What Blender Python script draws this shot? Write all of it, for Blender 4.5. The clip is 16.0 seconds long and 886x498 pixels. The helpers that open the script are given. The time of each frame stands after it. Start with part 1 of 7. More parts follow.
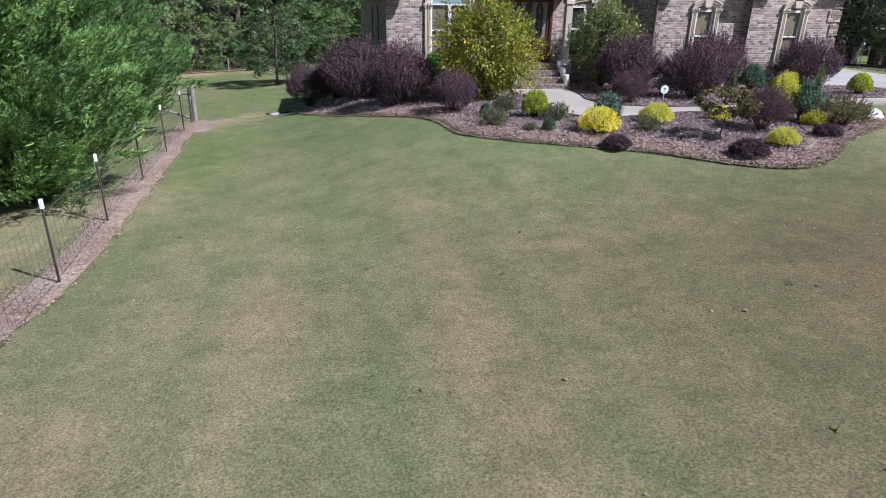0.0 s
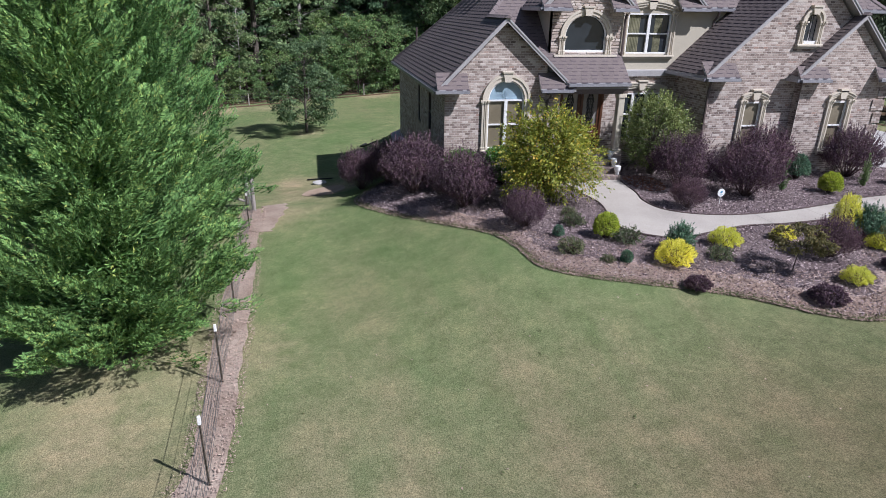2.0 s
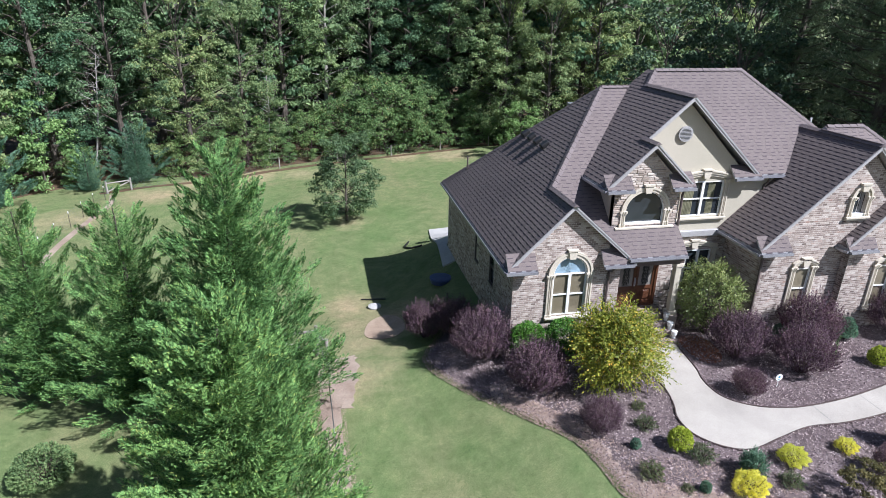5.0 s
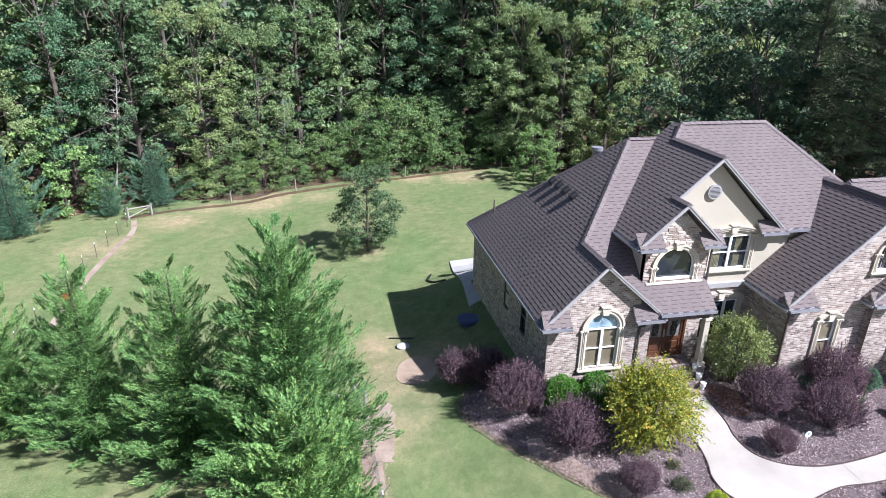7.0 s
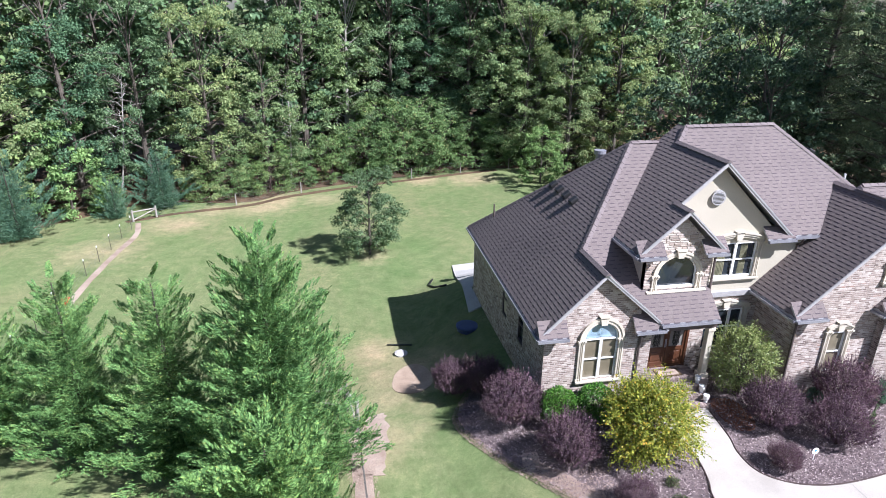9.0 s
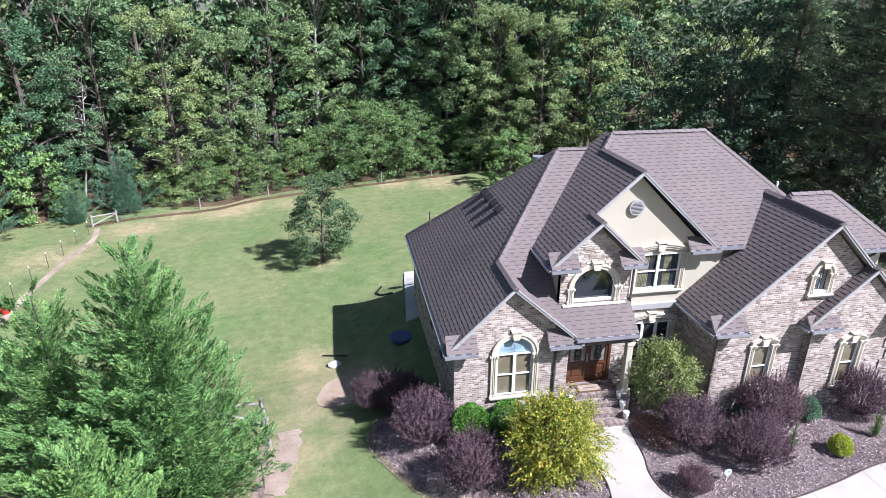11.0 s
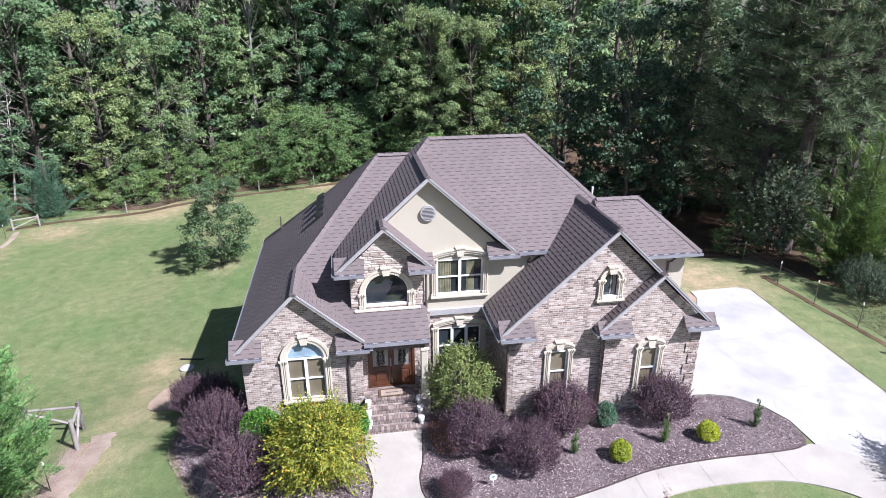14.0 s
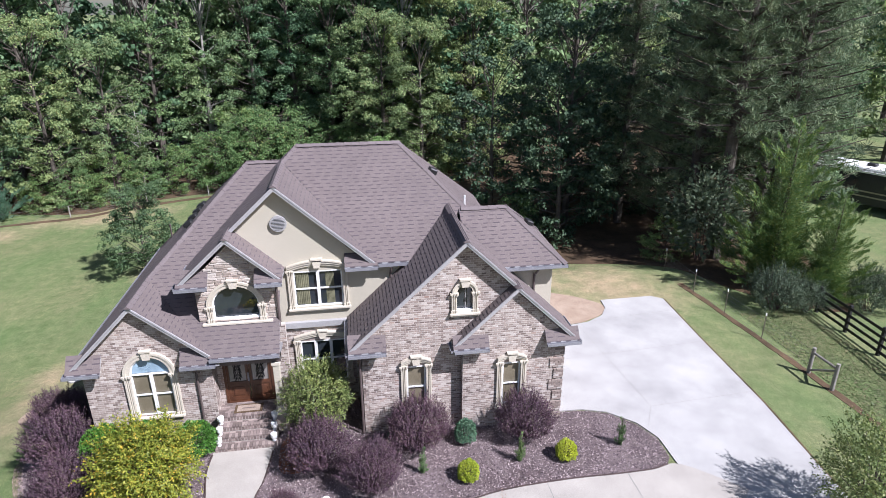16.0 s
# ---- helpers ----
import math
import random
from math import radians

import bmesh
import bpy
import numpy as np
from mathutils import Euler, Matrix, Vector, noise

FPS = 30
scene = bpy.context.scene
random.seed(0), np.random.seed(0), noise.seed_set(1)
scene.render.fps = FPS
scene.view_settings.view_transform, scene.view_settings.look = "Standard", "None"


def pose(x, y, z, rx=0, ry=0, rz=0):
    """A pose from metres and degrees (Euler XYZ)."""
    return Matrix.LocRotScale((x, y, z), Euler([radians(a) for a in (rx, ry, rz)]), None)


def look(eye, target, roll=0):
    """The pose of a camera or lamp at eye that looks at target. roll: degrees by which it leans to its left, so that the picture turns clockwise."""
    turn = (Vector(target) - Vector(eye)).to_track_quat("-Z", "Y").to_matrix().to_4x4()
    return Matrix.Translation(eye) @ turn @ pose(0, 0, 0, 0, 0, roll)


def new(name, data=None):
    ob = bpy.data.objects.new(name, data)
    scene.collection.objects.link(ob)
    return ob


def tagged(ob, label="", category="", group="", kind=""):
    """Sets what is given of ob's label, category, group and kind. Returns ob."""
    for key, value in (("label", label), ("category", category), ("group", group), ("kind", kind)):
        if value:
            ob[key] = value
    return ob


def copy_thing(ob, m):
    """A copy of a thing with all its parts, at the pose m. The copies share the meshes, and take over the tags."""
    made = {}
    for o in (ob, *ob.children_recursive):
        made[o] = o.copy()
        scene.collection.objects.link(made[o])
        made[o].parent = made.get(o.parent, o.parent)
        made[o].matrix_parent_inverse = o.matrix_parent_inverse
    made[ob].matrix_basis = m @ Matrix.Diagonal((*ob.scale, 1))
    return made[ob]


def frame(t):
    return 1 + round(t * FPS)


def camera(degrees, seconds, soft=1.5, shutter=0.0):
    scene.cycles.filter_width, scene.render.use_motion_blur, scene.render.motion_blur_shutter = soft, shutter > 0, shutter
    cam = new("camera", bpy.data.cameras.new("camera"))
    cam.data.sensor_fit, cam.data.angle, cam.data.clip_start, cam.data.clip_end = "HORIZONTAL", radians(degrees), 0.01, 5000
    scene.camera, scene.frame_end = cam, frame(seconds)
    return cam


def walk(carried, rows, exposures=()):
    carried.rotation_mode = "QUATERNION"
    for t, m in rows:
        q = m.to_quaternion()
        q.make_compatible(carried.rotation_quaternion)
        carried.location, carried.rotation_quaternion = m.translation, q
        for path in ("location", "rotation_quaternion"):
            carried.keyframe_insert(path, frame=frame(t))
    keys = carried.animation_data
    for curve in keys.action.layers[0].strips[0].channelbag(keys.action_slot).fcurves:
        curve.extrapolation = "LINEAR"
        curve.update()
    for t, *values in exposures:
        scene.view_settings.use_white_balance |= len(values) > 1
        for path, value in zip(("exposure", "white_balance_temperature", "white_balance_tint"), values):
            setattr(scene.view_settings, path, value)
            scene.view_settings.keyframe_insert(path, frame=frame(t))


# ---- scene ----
cam = camera(72.4, 16.0, 0.6)
METRES, EYE, TILT, LEAN, TURN = 31.0, 2.7, 0.0, 0.0, -11.7
ROWS = [
    (0.0, 0.0, 0.0, 0.0, 0.34, -21.91, -0.86),
    (0.5, -0.0115, 0.0042, 0.0213, 0.38, -21.92, -0.87),
    (1.0, -0.0255, 0.0091, 0.0456, 0.52, -21.91, -0.89),
    (1.5, -0.0449, 0.0146, 0.0718, 0.59, -21.89, -0.92),
    (2.0, -0.0679, 0.0235, 0.0983, 0.1, -21.85, -0.87),
    (2.5, -0.0881, 0.0331, 0.1245, 0.07, -21.86, -0.86),
    (3.0, -0.1051, 0.041, 0.1531, 0.2, -21.85, -0.83),
    (3.5, -0.1212, 0.047, 0.1846, 0.31, -21.85, -0.8),
    (4.0, -0.1308, 0.0518, 0.22, 0.48, -21.89, -0.77),
    (4.5, -0.1389, 0.0573, 0.2573, 0.54, -21.97, -0.77),
    (5.0, -0.1477, 0.062, 0.2953, 0.34, -22.01, -0.79),
    (7.5, -0.1951, 0.0695, 0.3671, 0.54, -21.98, -0.7),
    (8.0, -0.1915, 0.0737, 0.3658, 1.06, -21.96, -0.63),
    (10.5, -0.0958, 0.1148, 0.369, 1.83, -22.01, -0.25),
    (11.0, -0.0606, 0.119, 0.3708, 1.88, -22.0, -0.21),
    (11.5, -0.0197, 0.1216, 0.3735, 1.97, -22.0, -0.13),
    (12.0, 0.0228, 0.1227, 0.3745, 2.03, -21.98, -0.08),
    (12.5, 0.0656, 0.1217, 0.3759, 2.15, -21.92, -0.04),
    (13.0, 0.1076, 0.1217, 0.377, 2.29, -21.91, 0.0),
    (13.5, 0.1479, 0.122, 0.3774, 2.39, -21.89, 0.04),
    (14.0, 0.1884, 0.1257, 0.3772, 2.52, -21.86, 0.07),
    (14.5, 0.23, 0.1325, 0.3764, 2.63, -21.86, 0.12),
    (15.0, 0.2724, 0.1406, 0.3766, 2.74, -21.84, 0.16),
    (15.5, 0.3156, 0.1492, 0.3775, 2.84, -21.82, 0.19),
    (16.0, 0.3597, 0.16, 0.38, 2.9, -21.82, 0.23),
]
walk(cam, [(t, pose(0, 0, EYE, TILT, LEAN, TURN) @ pose(METRES * x, METRES * y, METRES * z, 90 + pitch, roll, yaw)) for t, x, y, z, yaw, pitch, roll in ROWS], [(0.0, 0.48, 5800, 19), (2.0, 0.45, 5800, 17), (3.0, 0.53, 5800, 14), (5.0, 0.88, 5720, 13), (8.0, 1.27, 5720, 17), (10.5, 1.25, 5700, 16), (12.5, 1.2, 5700, 17), (14.0, 1.1, 5730, 18), (16.0, 0.85, 5780, 18)])

# ---------------------------------------------------------------- light
SUN_DIR = Vector((0.76, -0.65, 1.05)).normalized()
world = bpy.data.worlds.new("sky")
scene.world = world
world.use_nodes = True
wn = world.node_tree
sky = wn.nodes.new("ShaderNodeTexSky")
sky.sky_type = "NISHITA"
sky.sun_disc = False
sky.sun_elevation = math.asin(SUN_DIR.z)
sky.sun_rotation = math.atan2(SUN_DIR.x, SUN_DIR.y)
bgn = wn.nodes["Background"]
bgn.inputs["Strength"].default_value = 0.05
wn.links.new(sky.outputs[0], bgn.inputs["Color"])
sun = new("sun", bpy.data.lights.new("sun", "SUN"))
sun.data.energy = 5.0
sun.data.angle = radians(0.55)
sun.data.color = (1.0, 0.965, 0.92)
sun.matrix_world = look(SUN_DIR * 60, (0, 0, 0))

# ---------------------------------------------------------------- materials
def ramp(nt, fac, stops):
    r = nt.nodes.new("ShaderNodeValToRGB")
    els = r.color_ramp.elements
    while len(els) < len(stops):
        els.new(0.5)
    for e, (p, c) in zip(els, stops):
        e.position, e.color = p, (*c, 1)
    nt.links.new(fac, r.inputs["Fac"])
    return r.outputs["Color"]


def noise_tex(nt, scale, detail=4.0, rough=0.6, vec=None):
    n = nt.nodes.new("ShaderNodeTexNoise")
    n.inputs["Scale"].default_value = scale
    n.inputs["Detail"].default_value = detail
    n.inputs["Roughness"].default_value = rough
    if vec is None:
        g = nt.nodes.new("ShaderNodeNewGeometry")
        vec = g.outputs["Position"]
    nt.links.new(vec, n.inputs["Vector"])
    return n.outputs["Fac"]


def mix(nt, a, b, fac, mode="MIX"):
    m = nt.nodes.new("ShaderNodeMix")
    m.data_type = "RGBA"
    m.blend_type = mode
    for sock, v in ((m.inputs[6], a), (m.inputs[7], b), (m.inputs[0], fac)):
        if isinstance(v, (int, float)):
            sock.default_value = v
        elif isinstance(v, tuple):
            sock.default_value = (*v, 1)
        else:
            nt.links.new(v, sock)
    return m.outputs[2]


def base_mat(name, rough=0.7, metal=0.0, spec=0.5):
    m = bpy.data.materials.new(name)
    m.use_nodes = True
    nt = m.node_tree
    b = nt.nodes["Principled BSDF"]
    b.inputs["Roughness"].default_value = rough
    b.inputs["Metallic"].default_value = metal
    b.inputs["Specular IOR Level"].default_value = spec
    return m, nt, b


def bump(nt, b, height, strength, dist):
    n = nt.nodes.new("ShaderNodeBump")
    n.inputs["Strength"].default_value = strength
    n.inputs["Distance"].default_value = dist
    nt.links.new(height, n.inputs["Height"])
    nt.links.new(n.outputs["Normal"], b.inputs["Normal"])


def surface(name, dark, light, big=0.8, fine=30.0, rough=0.7, relief=0.4, dist=0.01, metal=0.0, spec=0.4):
    """A plain worn surface: two scales of variation and a fine relief."""
    m, nt, b = base_mat(name, rough, metal, spec)
    n1, n2 = noise_tex(nt, big, 5.0), noise_tex(nt, fine, 3.0)
    c = ramp(nt, n1, [(0.3, dark), (0.7, light)])
    c2 = ramp(nt, n2, [(0.25, (0.72, 0.72, 0.72)), (0.75, (1.12, 1.12, 1.12))])
    nt.links.new(mix(nt, c, c2, 1.0, "MULTIPLY"), b.inputs["Base Color"])
    bump(nt, b, n2, relief, dist)
    return m


def pieces(name, stops, rough=0.8, fine=60.0, relief=0.5, dist=0.006, spec=0.3, per_object=False, big=0.5):
    """Colour differs from piece to piece."""
    m, nt, b = base_mat(name, rough, 0.0, spec)
    if per_object:
        r = nt.nodes.new("ShaderNodeObjectInfo").outputs["Random"]
    else:
        r = nt.nodes.new("ShaderNodeNewGeometry").outputs["Random Per Island"]
    c = ramp(nt, r, stops)
    n2 = noise_tex(nt, fine, 3.0)
    n1 = noise_tex(nt, big, 4.0)
    c = mix(nt, c, ramp(nt, n2, [(0.25, (0.7, 0.7, 0.7)), (0.75, (1.15, 1.15, 1.15))]), 1.0, "MULTIPLY")
    c = mix(nt, c, ramp(nt, n1, [(0.3, (0.86, 0.86, 0.86)), (0.7, (1.08, 1.07, 1.05))]), 1.0, "MULTIPLY")
    nt.links.new(c, b.inputs["Base Color"])
    bump(nt, b, n2, relief, dist)
    return m


def foliage(name, stops, rough=0.55, thin=0.35, spec=0.35, clump=0.6, vary=0.35):
    """Leaves: each one its own tint, larger drifts of tone, some light passing through."""
    m, nt, b = base_mat(name, rough, 0.0, spec)
    r = nt.nodes.new("ShaderNodeNewGeometry").outputs["Random Per Island"]
    c = ramp(nt, r, stops)
    n1 = noise_tex(nt, clump, 3.0)
    c = mix(nt, c, ramp(nt, n1, [(0.3, (0.72, 0.78, 0.75)), (0.7, (1.2, 1.18, 1.05))]), 1.0, "MULTIPLY")
    ob = nt.nodes.new("ShaderNodeObjectInfo").outputs["Random"]
    c = mix(nt, c, ramp(nt, ob, [(0.0, tuple(1 + vary * (v - 1) for v in (0.66, 0.78, 0.82))), (0.5, (0.98, 1, 1)), (1.0, tuple(1 + vary * (v - 1) for v in (1.27, 1.14, 0.86)))]), 1.0, "MULTIPLY")
    nt.links.new(c, b.inputs["Base Color"])
    tr = nt.nodes.new("ShaderNodeBsdfTranslucent")
    nt.links.new(c, tr.inputs["Color"])
    ms = nt.nodes.new("ShaderNodeMixShader")
    ms.inputs[0].default_value = thin
    nt.links.new(b.outputs[0], ms.inputs[1])
    nt.links.new(tr.outputs[0], ms.inputs[2])
    nt.links.new(ms.outputs[0], nt.nodes["Material Output"].inputs["Surface"])
    return m


def lawn_material():
    m, nt, b = base_mat("lawn", 0.9, 0.0, 0.15)
    g = nt.nodes.new("ShaderNodeNewGeometry").outputs["Position"]
    # mowing lanes run away from the road, bent by a slow drift
    mp = nt.nodes.new("ShaderNodeMapping")
    mp.inputs["Rotation"].default_value = (0, 0, radians(-4))
    mp.inputs["Scale"].default_value = (0.95, 0.03, 0.0)
    nt.links.new(g, mp.inputs["Vector"])
    lanes = noise_tex(nt, 1.0, 2.0, 0.5, mp.outputs[0])
    mp2 = nt.nodes.new("ShaderNodeMapping")
    mp2.inputs["Scale"].default_value = (1.0, 0.5, 1.0)
    nt.links.new(g, mp2.inputs["Vector"])
    patch = noise_tex(nt, 0.5, 8.0, 0.72, mp2.outputs[0])
    blade = noise_tex(nt, 38.0, 5.0, 0.75)
    tuft = noise_tex(nt, 7.5, 7.0, 0.82)
    green = ramp(nt, tuft, [(0.3, (0.112, 0.128, 0.066)), (0.7, (0.174, 0.190, 0.104))])
    lush = ramp(nt, tuft, [(0.3, (0.084, 0.133, 0.049)), (0.7, (0.140, 0.198, 0.078))])
    straw = ramp(nt, tuft, [(0.3, (0.20, 0.16, 0.10)), (0.7, (0.31, 0.253, 0.168))])
    f = nt.nodes.new("ShaderNodeMath")
    f.operation = "ADD"
    lane_f = nt.nodes.new("ShaderNodeMath")
    lane_f.operation = "MULTIPLY_ADD"
    lane_0 = nt.nodes.new("ShaderNodeMath")
    lane_0.operation = "SUBTRACT"
    nt.links.new(lanes, lane_0.inputs[0])
    lane_0.inputs[1].default_value = 0.5
    nt.links.new(lane_0.outputs[0], lane_f.inputs[0])
    lane_y = nt.nodes.new("ShaderNodeSeparateXYZ")
    nt.links.new(g, lane_y.inputs[0])
    lane_k = nt.nodes.new("ShaderNodeMapRange")
    lane_k.inputs["From Min"].default_value = 9.0
    lane_k.inputs["From Max"].default_value = 22.0
    lane_k.inputs["To Min"].default_value = 1.35
    lane_k.inputs["To Max"].default_value = 0.3
    nt.links.new(lane_y.outputs["Y"], lane_k.inputs["Value"])
    nt.links.new(lane_k.outputs[0], lane_f.inputs[1])
    lane_f.inputs[2].default_value = 0.5
    nt.links.new(lane_f.outputs[0], f.inputs[0])
    nt.links.new(patch, f.inputs[1])
    f2 = nt.nodes.new("ShaderNodeMath")
    f2.operation = "MULTIPLY_ADD"
    nt.links.new(blade, f2.inputs[0])
    f2.inputs[1].default_value = 0.5
    nt.links.new(f.outputs[0], f2.inputs[2])
    mr = nt.nodes.new("ShaderNodeMapRange")
    mr.inputs["From Min"].default_value = 0.95
    mr.inputs["From Max"].default_value = 1.62
    nt.links.new(f2.outputs[0], mr.inputs["Value"])
    # the back lawn is greener than the dry front
    flat = nt.nodes.new("ShaderNodeVectorMath")
    flat.operation = "MULTIPLY"
    flat.inputs[1].default_value = (1, 1, 0)
    nt.links.new(g, flat.inputs[0])
    sx = nt.nodes.new("ShaderNodeSeparateXYZ")
    nt.links.new(g, sx.inputs[0])
    my = nt.nodes.new("ShaderNodeMapRange")
    my.inputs["From Min"].default_value = 5.0
    my.inputs["From Max"].default_value = 12.5
    my.inputs["To Min"].default_value = 1.2
    my.inputs["To Max"].default_value = 0.5
    nt.links.new(sx.outputs["Y"], my.inputs["Value"])
    mm = nt.nodes.new("ShaderNodeMath")
    mm.operation = "MULTIPLY"
    nt.links.new(mr.outputs[0], mm.inputs[0])
    nt.links.new(my.outputs[0], mm.inputs[1])
    far_ = nt.nodes.new("ShaderNodeMapRange")
    far_.inputs["From Min"].default_value = 6.0
    far_.inputs["From Max"].default_value = 15.0
    nt.links.new(sx.outputs["Y"], far_.inputs["Value"])
    green = mix(nt, green, lush, far_.outputs[0])
    # worn, dry spots: by the fence brace, beside the house, at the end of the drive, under the woods
    wob = noise_tex(nt, 0.9, 4.0)
    zero = nt.nodes.new("ShaderNodeValue")
    zero.outputs[0].default_value = 0.0
    worn = zero.outputs[0]
    for px, py, pr in ((-1.9, 27.4, 1.9), (-3.0, 25.4, 1.7), (-3.5, 22.6, 1.5), (-3.2, 30.4, 1.2), (25.5, 31.5, 3.2), (21.0, 32.5, 3.0), (-10.0, 61.0, 1.8), (-16.0, 58.5, 1.6), (4.0, 63.5, 1.6), (-4.6, 12.5, 1.5), (-6.2, 11.6, 1.7), (-22.0, 48.5, 2.6), (-18.0, 55.0, 2.2), (-11.5, 58.6, 2.2), (-6.0, 60.5, 1.6), (9.0, 62.0, 2.0), (-2.4, 43.5, 1.2)):
        vd = nt.nodes.new("ShaderNodeVectorMath")
        vd.operation = "DISTANCE"
        nt.links.new(flat.outputs[0], vd.inputs[0])
        vd.inputs[1].default_value = (px, py, 0)
        ad = nt.nodes.new("ShaderNodeMath")
        ad.operation = "MULTIPLY_ADD"
        nt.links.new(wob, ad.inputs[0])
        ad.inputs[1].default_value = pr * 2.2
        nt.links.new(vd.outputs["Value"], ad.inputs[2])
        mw = nt.nodes.new("ShaderNodeMapRange")
        mw.inputs["From Min"].default_value = pr * 2.7
        mw.inputs["From Max"].default_value = pr * 1.4
        mw.inputs["To Max"].default_value = 0.8
        nt.links.new(ad.outputs[0], mw.inputs["Value"])
        mx = nt.nodes.new("ShaderNodeMath")
        mx.operation = "MAXIMUM"
        nt.links.new(worn, mx.inputs[0])
        nt.links.new(mw.outputs[0], mx.inputs[1])
        worn = mx.outputs[0]
    c = mix(nt, green, straw, mm.outputs[0])
    c = mix(nt, c, ramp(nt, tuft, [(0.3, (0.24, 0.20, 0.12)), (0.7, (0.37, 0.305, 0.20))]), worn)
    # brown thatch shows through where the front lawn is thin, towards the drive
    tx = nt.nodes.new("ShaderNodeMath")
    tx.operation = "MULTIPLY_ADD"
    nt.links.new(patch, tx.inputs[0])
    tx.inputs[1].default_value = 7.0
    nt.links.new(sx.outputs["X"], tx.inputs[2])
    tf = nt.nodes.new("ShaderNodeMapRange")
    tf.inputs["From Min"].default_value = 2.5
    tf.inputs["From Max"].default_value = 11.0
    tf.inputs["To Max"].default_value = 0.95
    nt.links.new(tx.outputs[0], tf.inputs["Value"])
    ty = nt.nodes.new("ShaderNodeMapRange")
    ty.inputs["From Min"].default_value = 13.0
    ty.inputs["From Max"].default_value = 7.0
    nt.links.new(sx.outputs["Y"], ty.inputs["Value"])
    tm = nt.nodes.new("ShaderNodeMath")
    tm.operation = "MULTIPLY"
    nt.links.new(tf.outputs[0], tm.inputs[0])
    nt.links.new(ty.outputs[0], tm.inputs[1])
    c = mix(nt, c, ramp(nt, tuft, [(0.3, (0.078, 0.075, 0.038)), (0.7, (0.145, 0.122, 0.07))]), tm.outputs[0])
    mott = noise_tex(nt, 1.5, 8.0, 0.7)
    drift = noise_tex(nt, 0.13, 4.0, 0.55)
    c = mix(nt, c, ramp(nt, mott, [(0.33, (0.76, 0.83, 0.74)), (0.5, (1.0, 1.0, 1.0)), (0.67, (1.28, 1.19, 1.2))]), 1.0, "MULTIPLY")
    c = mix(nt, c, ramp(nt, drift, [(0.35, (0.86, 0.95, 0.86)), (0.65, (1.14, 1.05, 1.08))]), 1.0, "MULTIPLY")
    c = mix(nt, c, ramp(nt, blade, [(0.34, (0.46, 0.47, 0.45)), (0.52, (1.02, 1.02, 1.0)), (0.66, (1.5, 1.48, 1.45))]), 1.0, "MULTIPLY")
    nt.links.new(c, b.inputs["Base Color"])
    bump(nt, b, blade, 0.6, 0.025)
    return m


def glass_mat(name, tint=(0.02, 0.025, 0.03), rough=0.03):
    m, nt, b = base_mat(name, rough, 0.0, 0.9)
    n = noise_tex(nt, 1.3, 2.0)
    nt.links.new(ramp(nt, n, [(0.3, tint), (0.7, tuple(v * 1.5 for v in tint))]), b.inputs["Base Color"])
    return m


LAWN = lawn_material()
MULCH_BED = surface("mulch_bed", (0.125, 0.094, 0.094), (0.25, 0.2, 0.2), 0.7, 38.0, 0.95, 1.0, 0.03, spec=0.1)
CHIP = pieces("mulch_chip", [(0.0, (0.05, 0.035, 0.04)), (0.35, (0.14, 0.104, 0.114)), (0.7, (0.31, 0.245, 0.255)), (1.0, (0.62, 0.52, 0.51))], 0.9)
STRAW = pieces("straw_chip", [(0, (0.295, 0.208, 0.174)), (0.5, (0.393, 0.288, 0.238)), (1, (0.491, 0.378, 0.311))], 0.9)
SOIL = surface("bare_soil", (0.25, 0.185, 0.145), (0.41, 0.335, 0.275), 0.9, 22.0, 0.95, 0.8, 0.02, spec=0.1)
CLAY = surface("red_clay", (0.31, 0.225, 0.165), (0.43, 0.335, 0.255), 1.2, 18.0, 0.95, 0.8, 0.02, spec=0.1)
CONCRETE = surface("concrete", (0.33, 0.32, 0.31), (0.475, 0.46, 0.44), 0.45, 45.0, 0.85, 0.25, 0.004, spec=0.25)
PATHCON = surface("path_concrete", (0.325, 0.298, 0.266), (0.45, 0.415, 0.37), 0.5, 45.0, 0.88, 0.25, 0.004, spec=0.2)
RIMSTRAW = surface("straw_litter", (0.34, 0.26, 0.22), (0.50, 0.40, 0.345), 1.6, 30.0, 0.95, 1.0, 0.02, spec=0.1)
RUST = surface("rusty_litter", (0.16, 0.07, 0.045), (0.30, 0.14, 0.09), 2.0, 25.0, 0.95, 1.0, 0.02, spec=0.1)
EDGING = surface("bed_edging", (0.045, 0.03, 0.028), (0.09, 0.06, 0.055), 2.0, 40.0, 0.8)
MORTAR = surface("mortar", (0.50, 0.445, 0.40), (0.59, 0.535, 0.485), 1.0, 70.0, 0.95, 0.5, 0.004, spec=0.15)
BRICK_STOPS = [(0.0, (0.165, 0.128, 0.115)), (0.12, (0.25, 0.198, 0.175)), (0.4, (0.335, 0.272, 0.24)), (0.7, (0.41, 0.345, 0.308)), (0.88, (0.50, 0.44, 0.40)), (0.95, (0.56, 0.505, 0.465)), (1.0, (0.33, 0.225, 0.185))]
STEPBRICK = pieces("step_brick", [(0.0, (0.14, 0.11, 0.10)), (0.5, (0.24, 0.19, 0.175)), (1.0, (0.34, 0.275, 0.25))], 0.9)
BRICK = pieces("brick", BRICK_STOPS, 0.88)
BRICK_ONE = pieces("brick_single", BRICK_STOPS, 0.88, per_object=True)
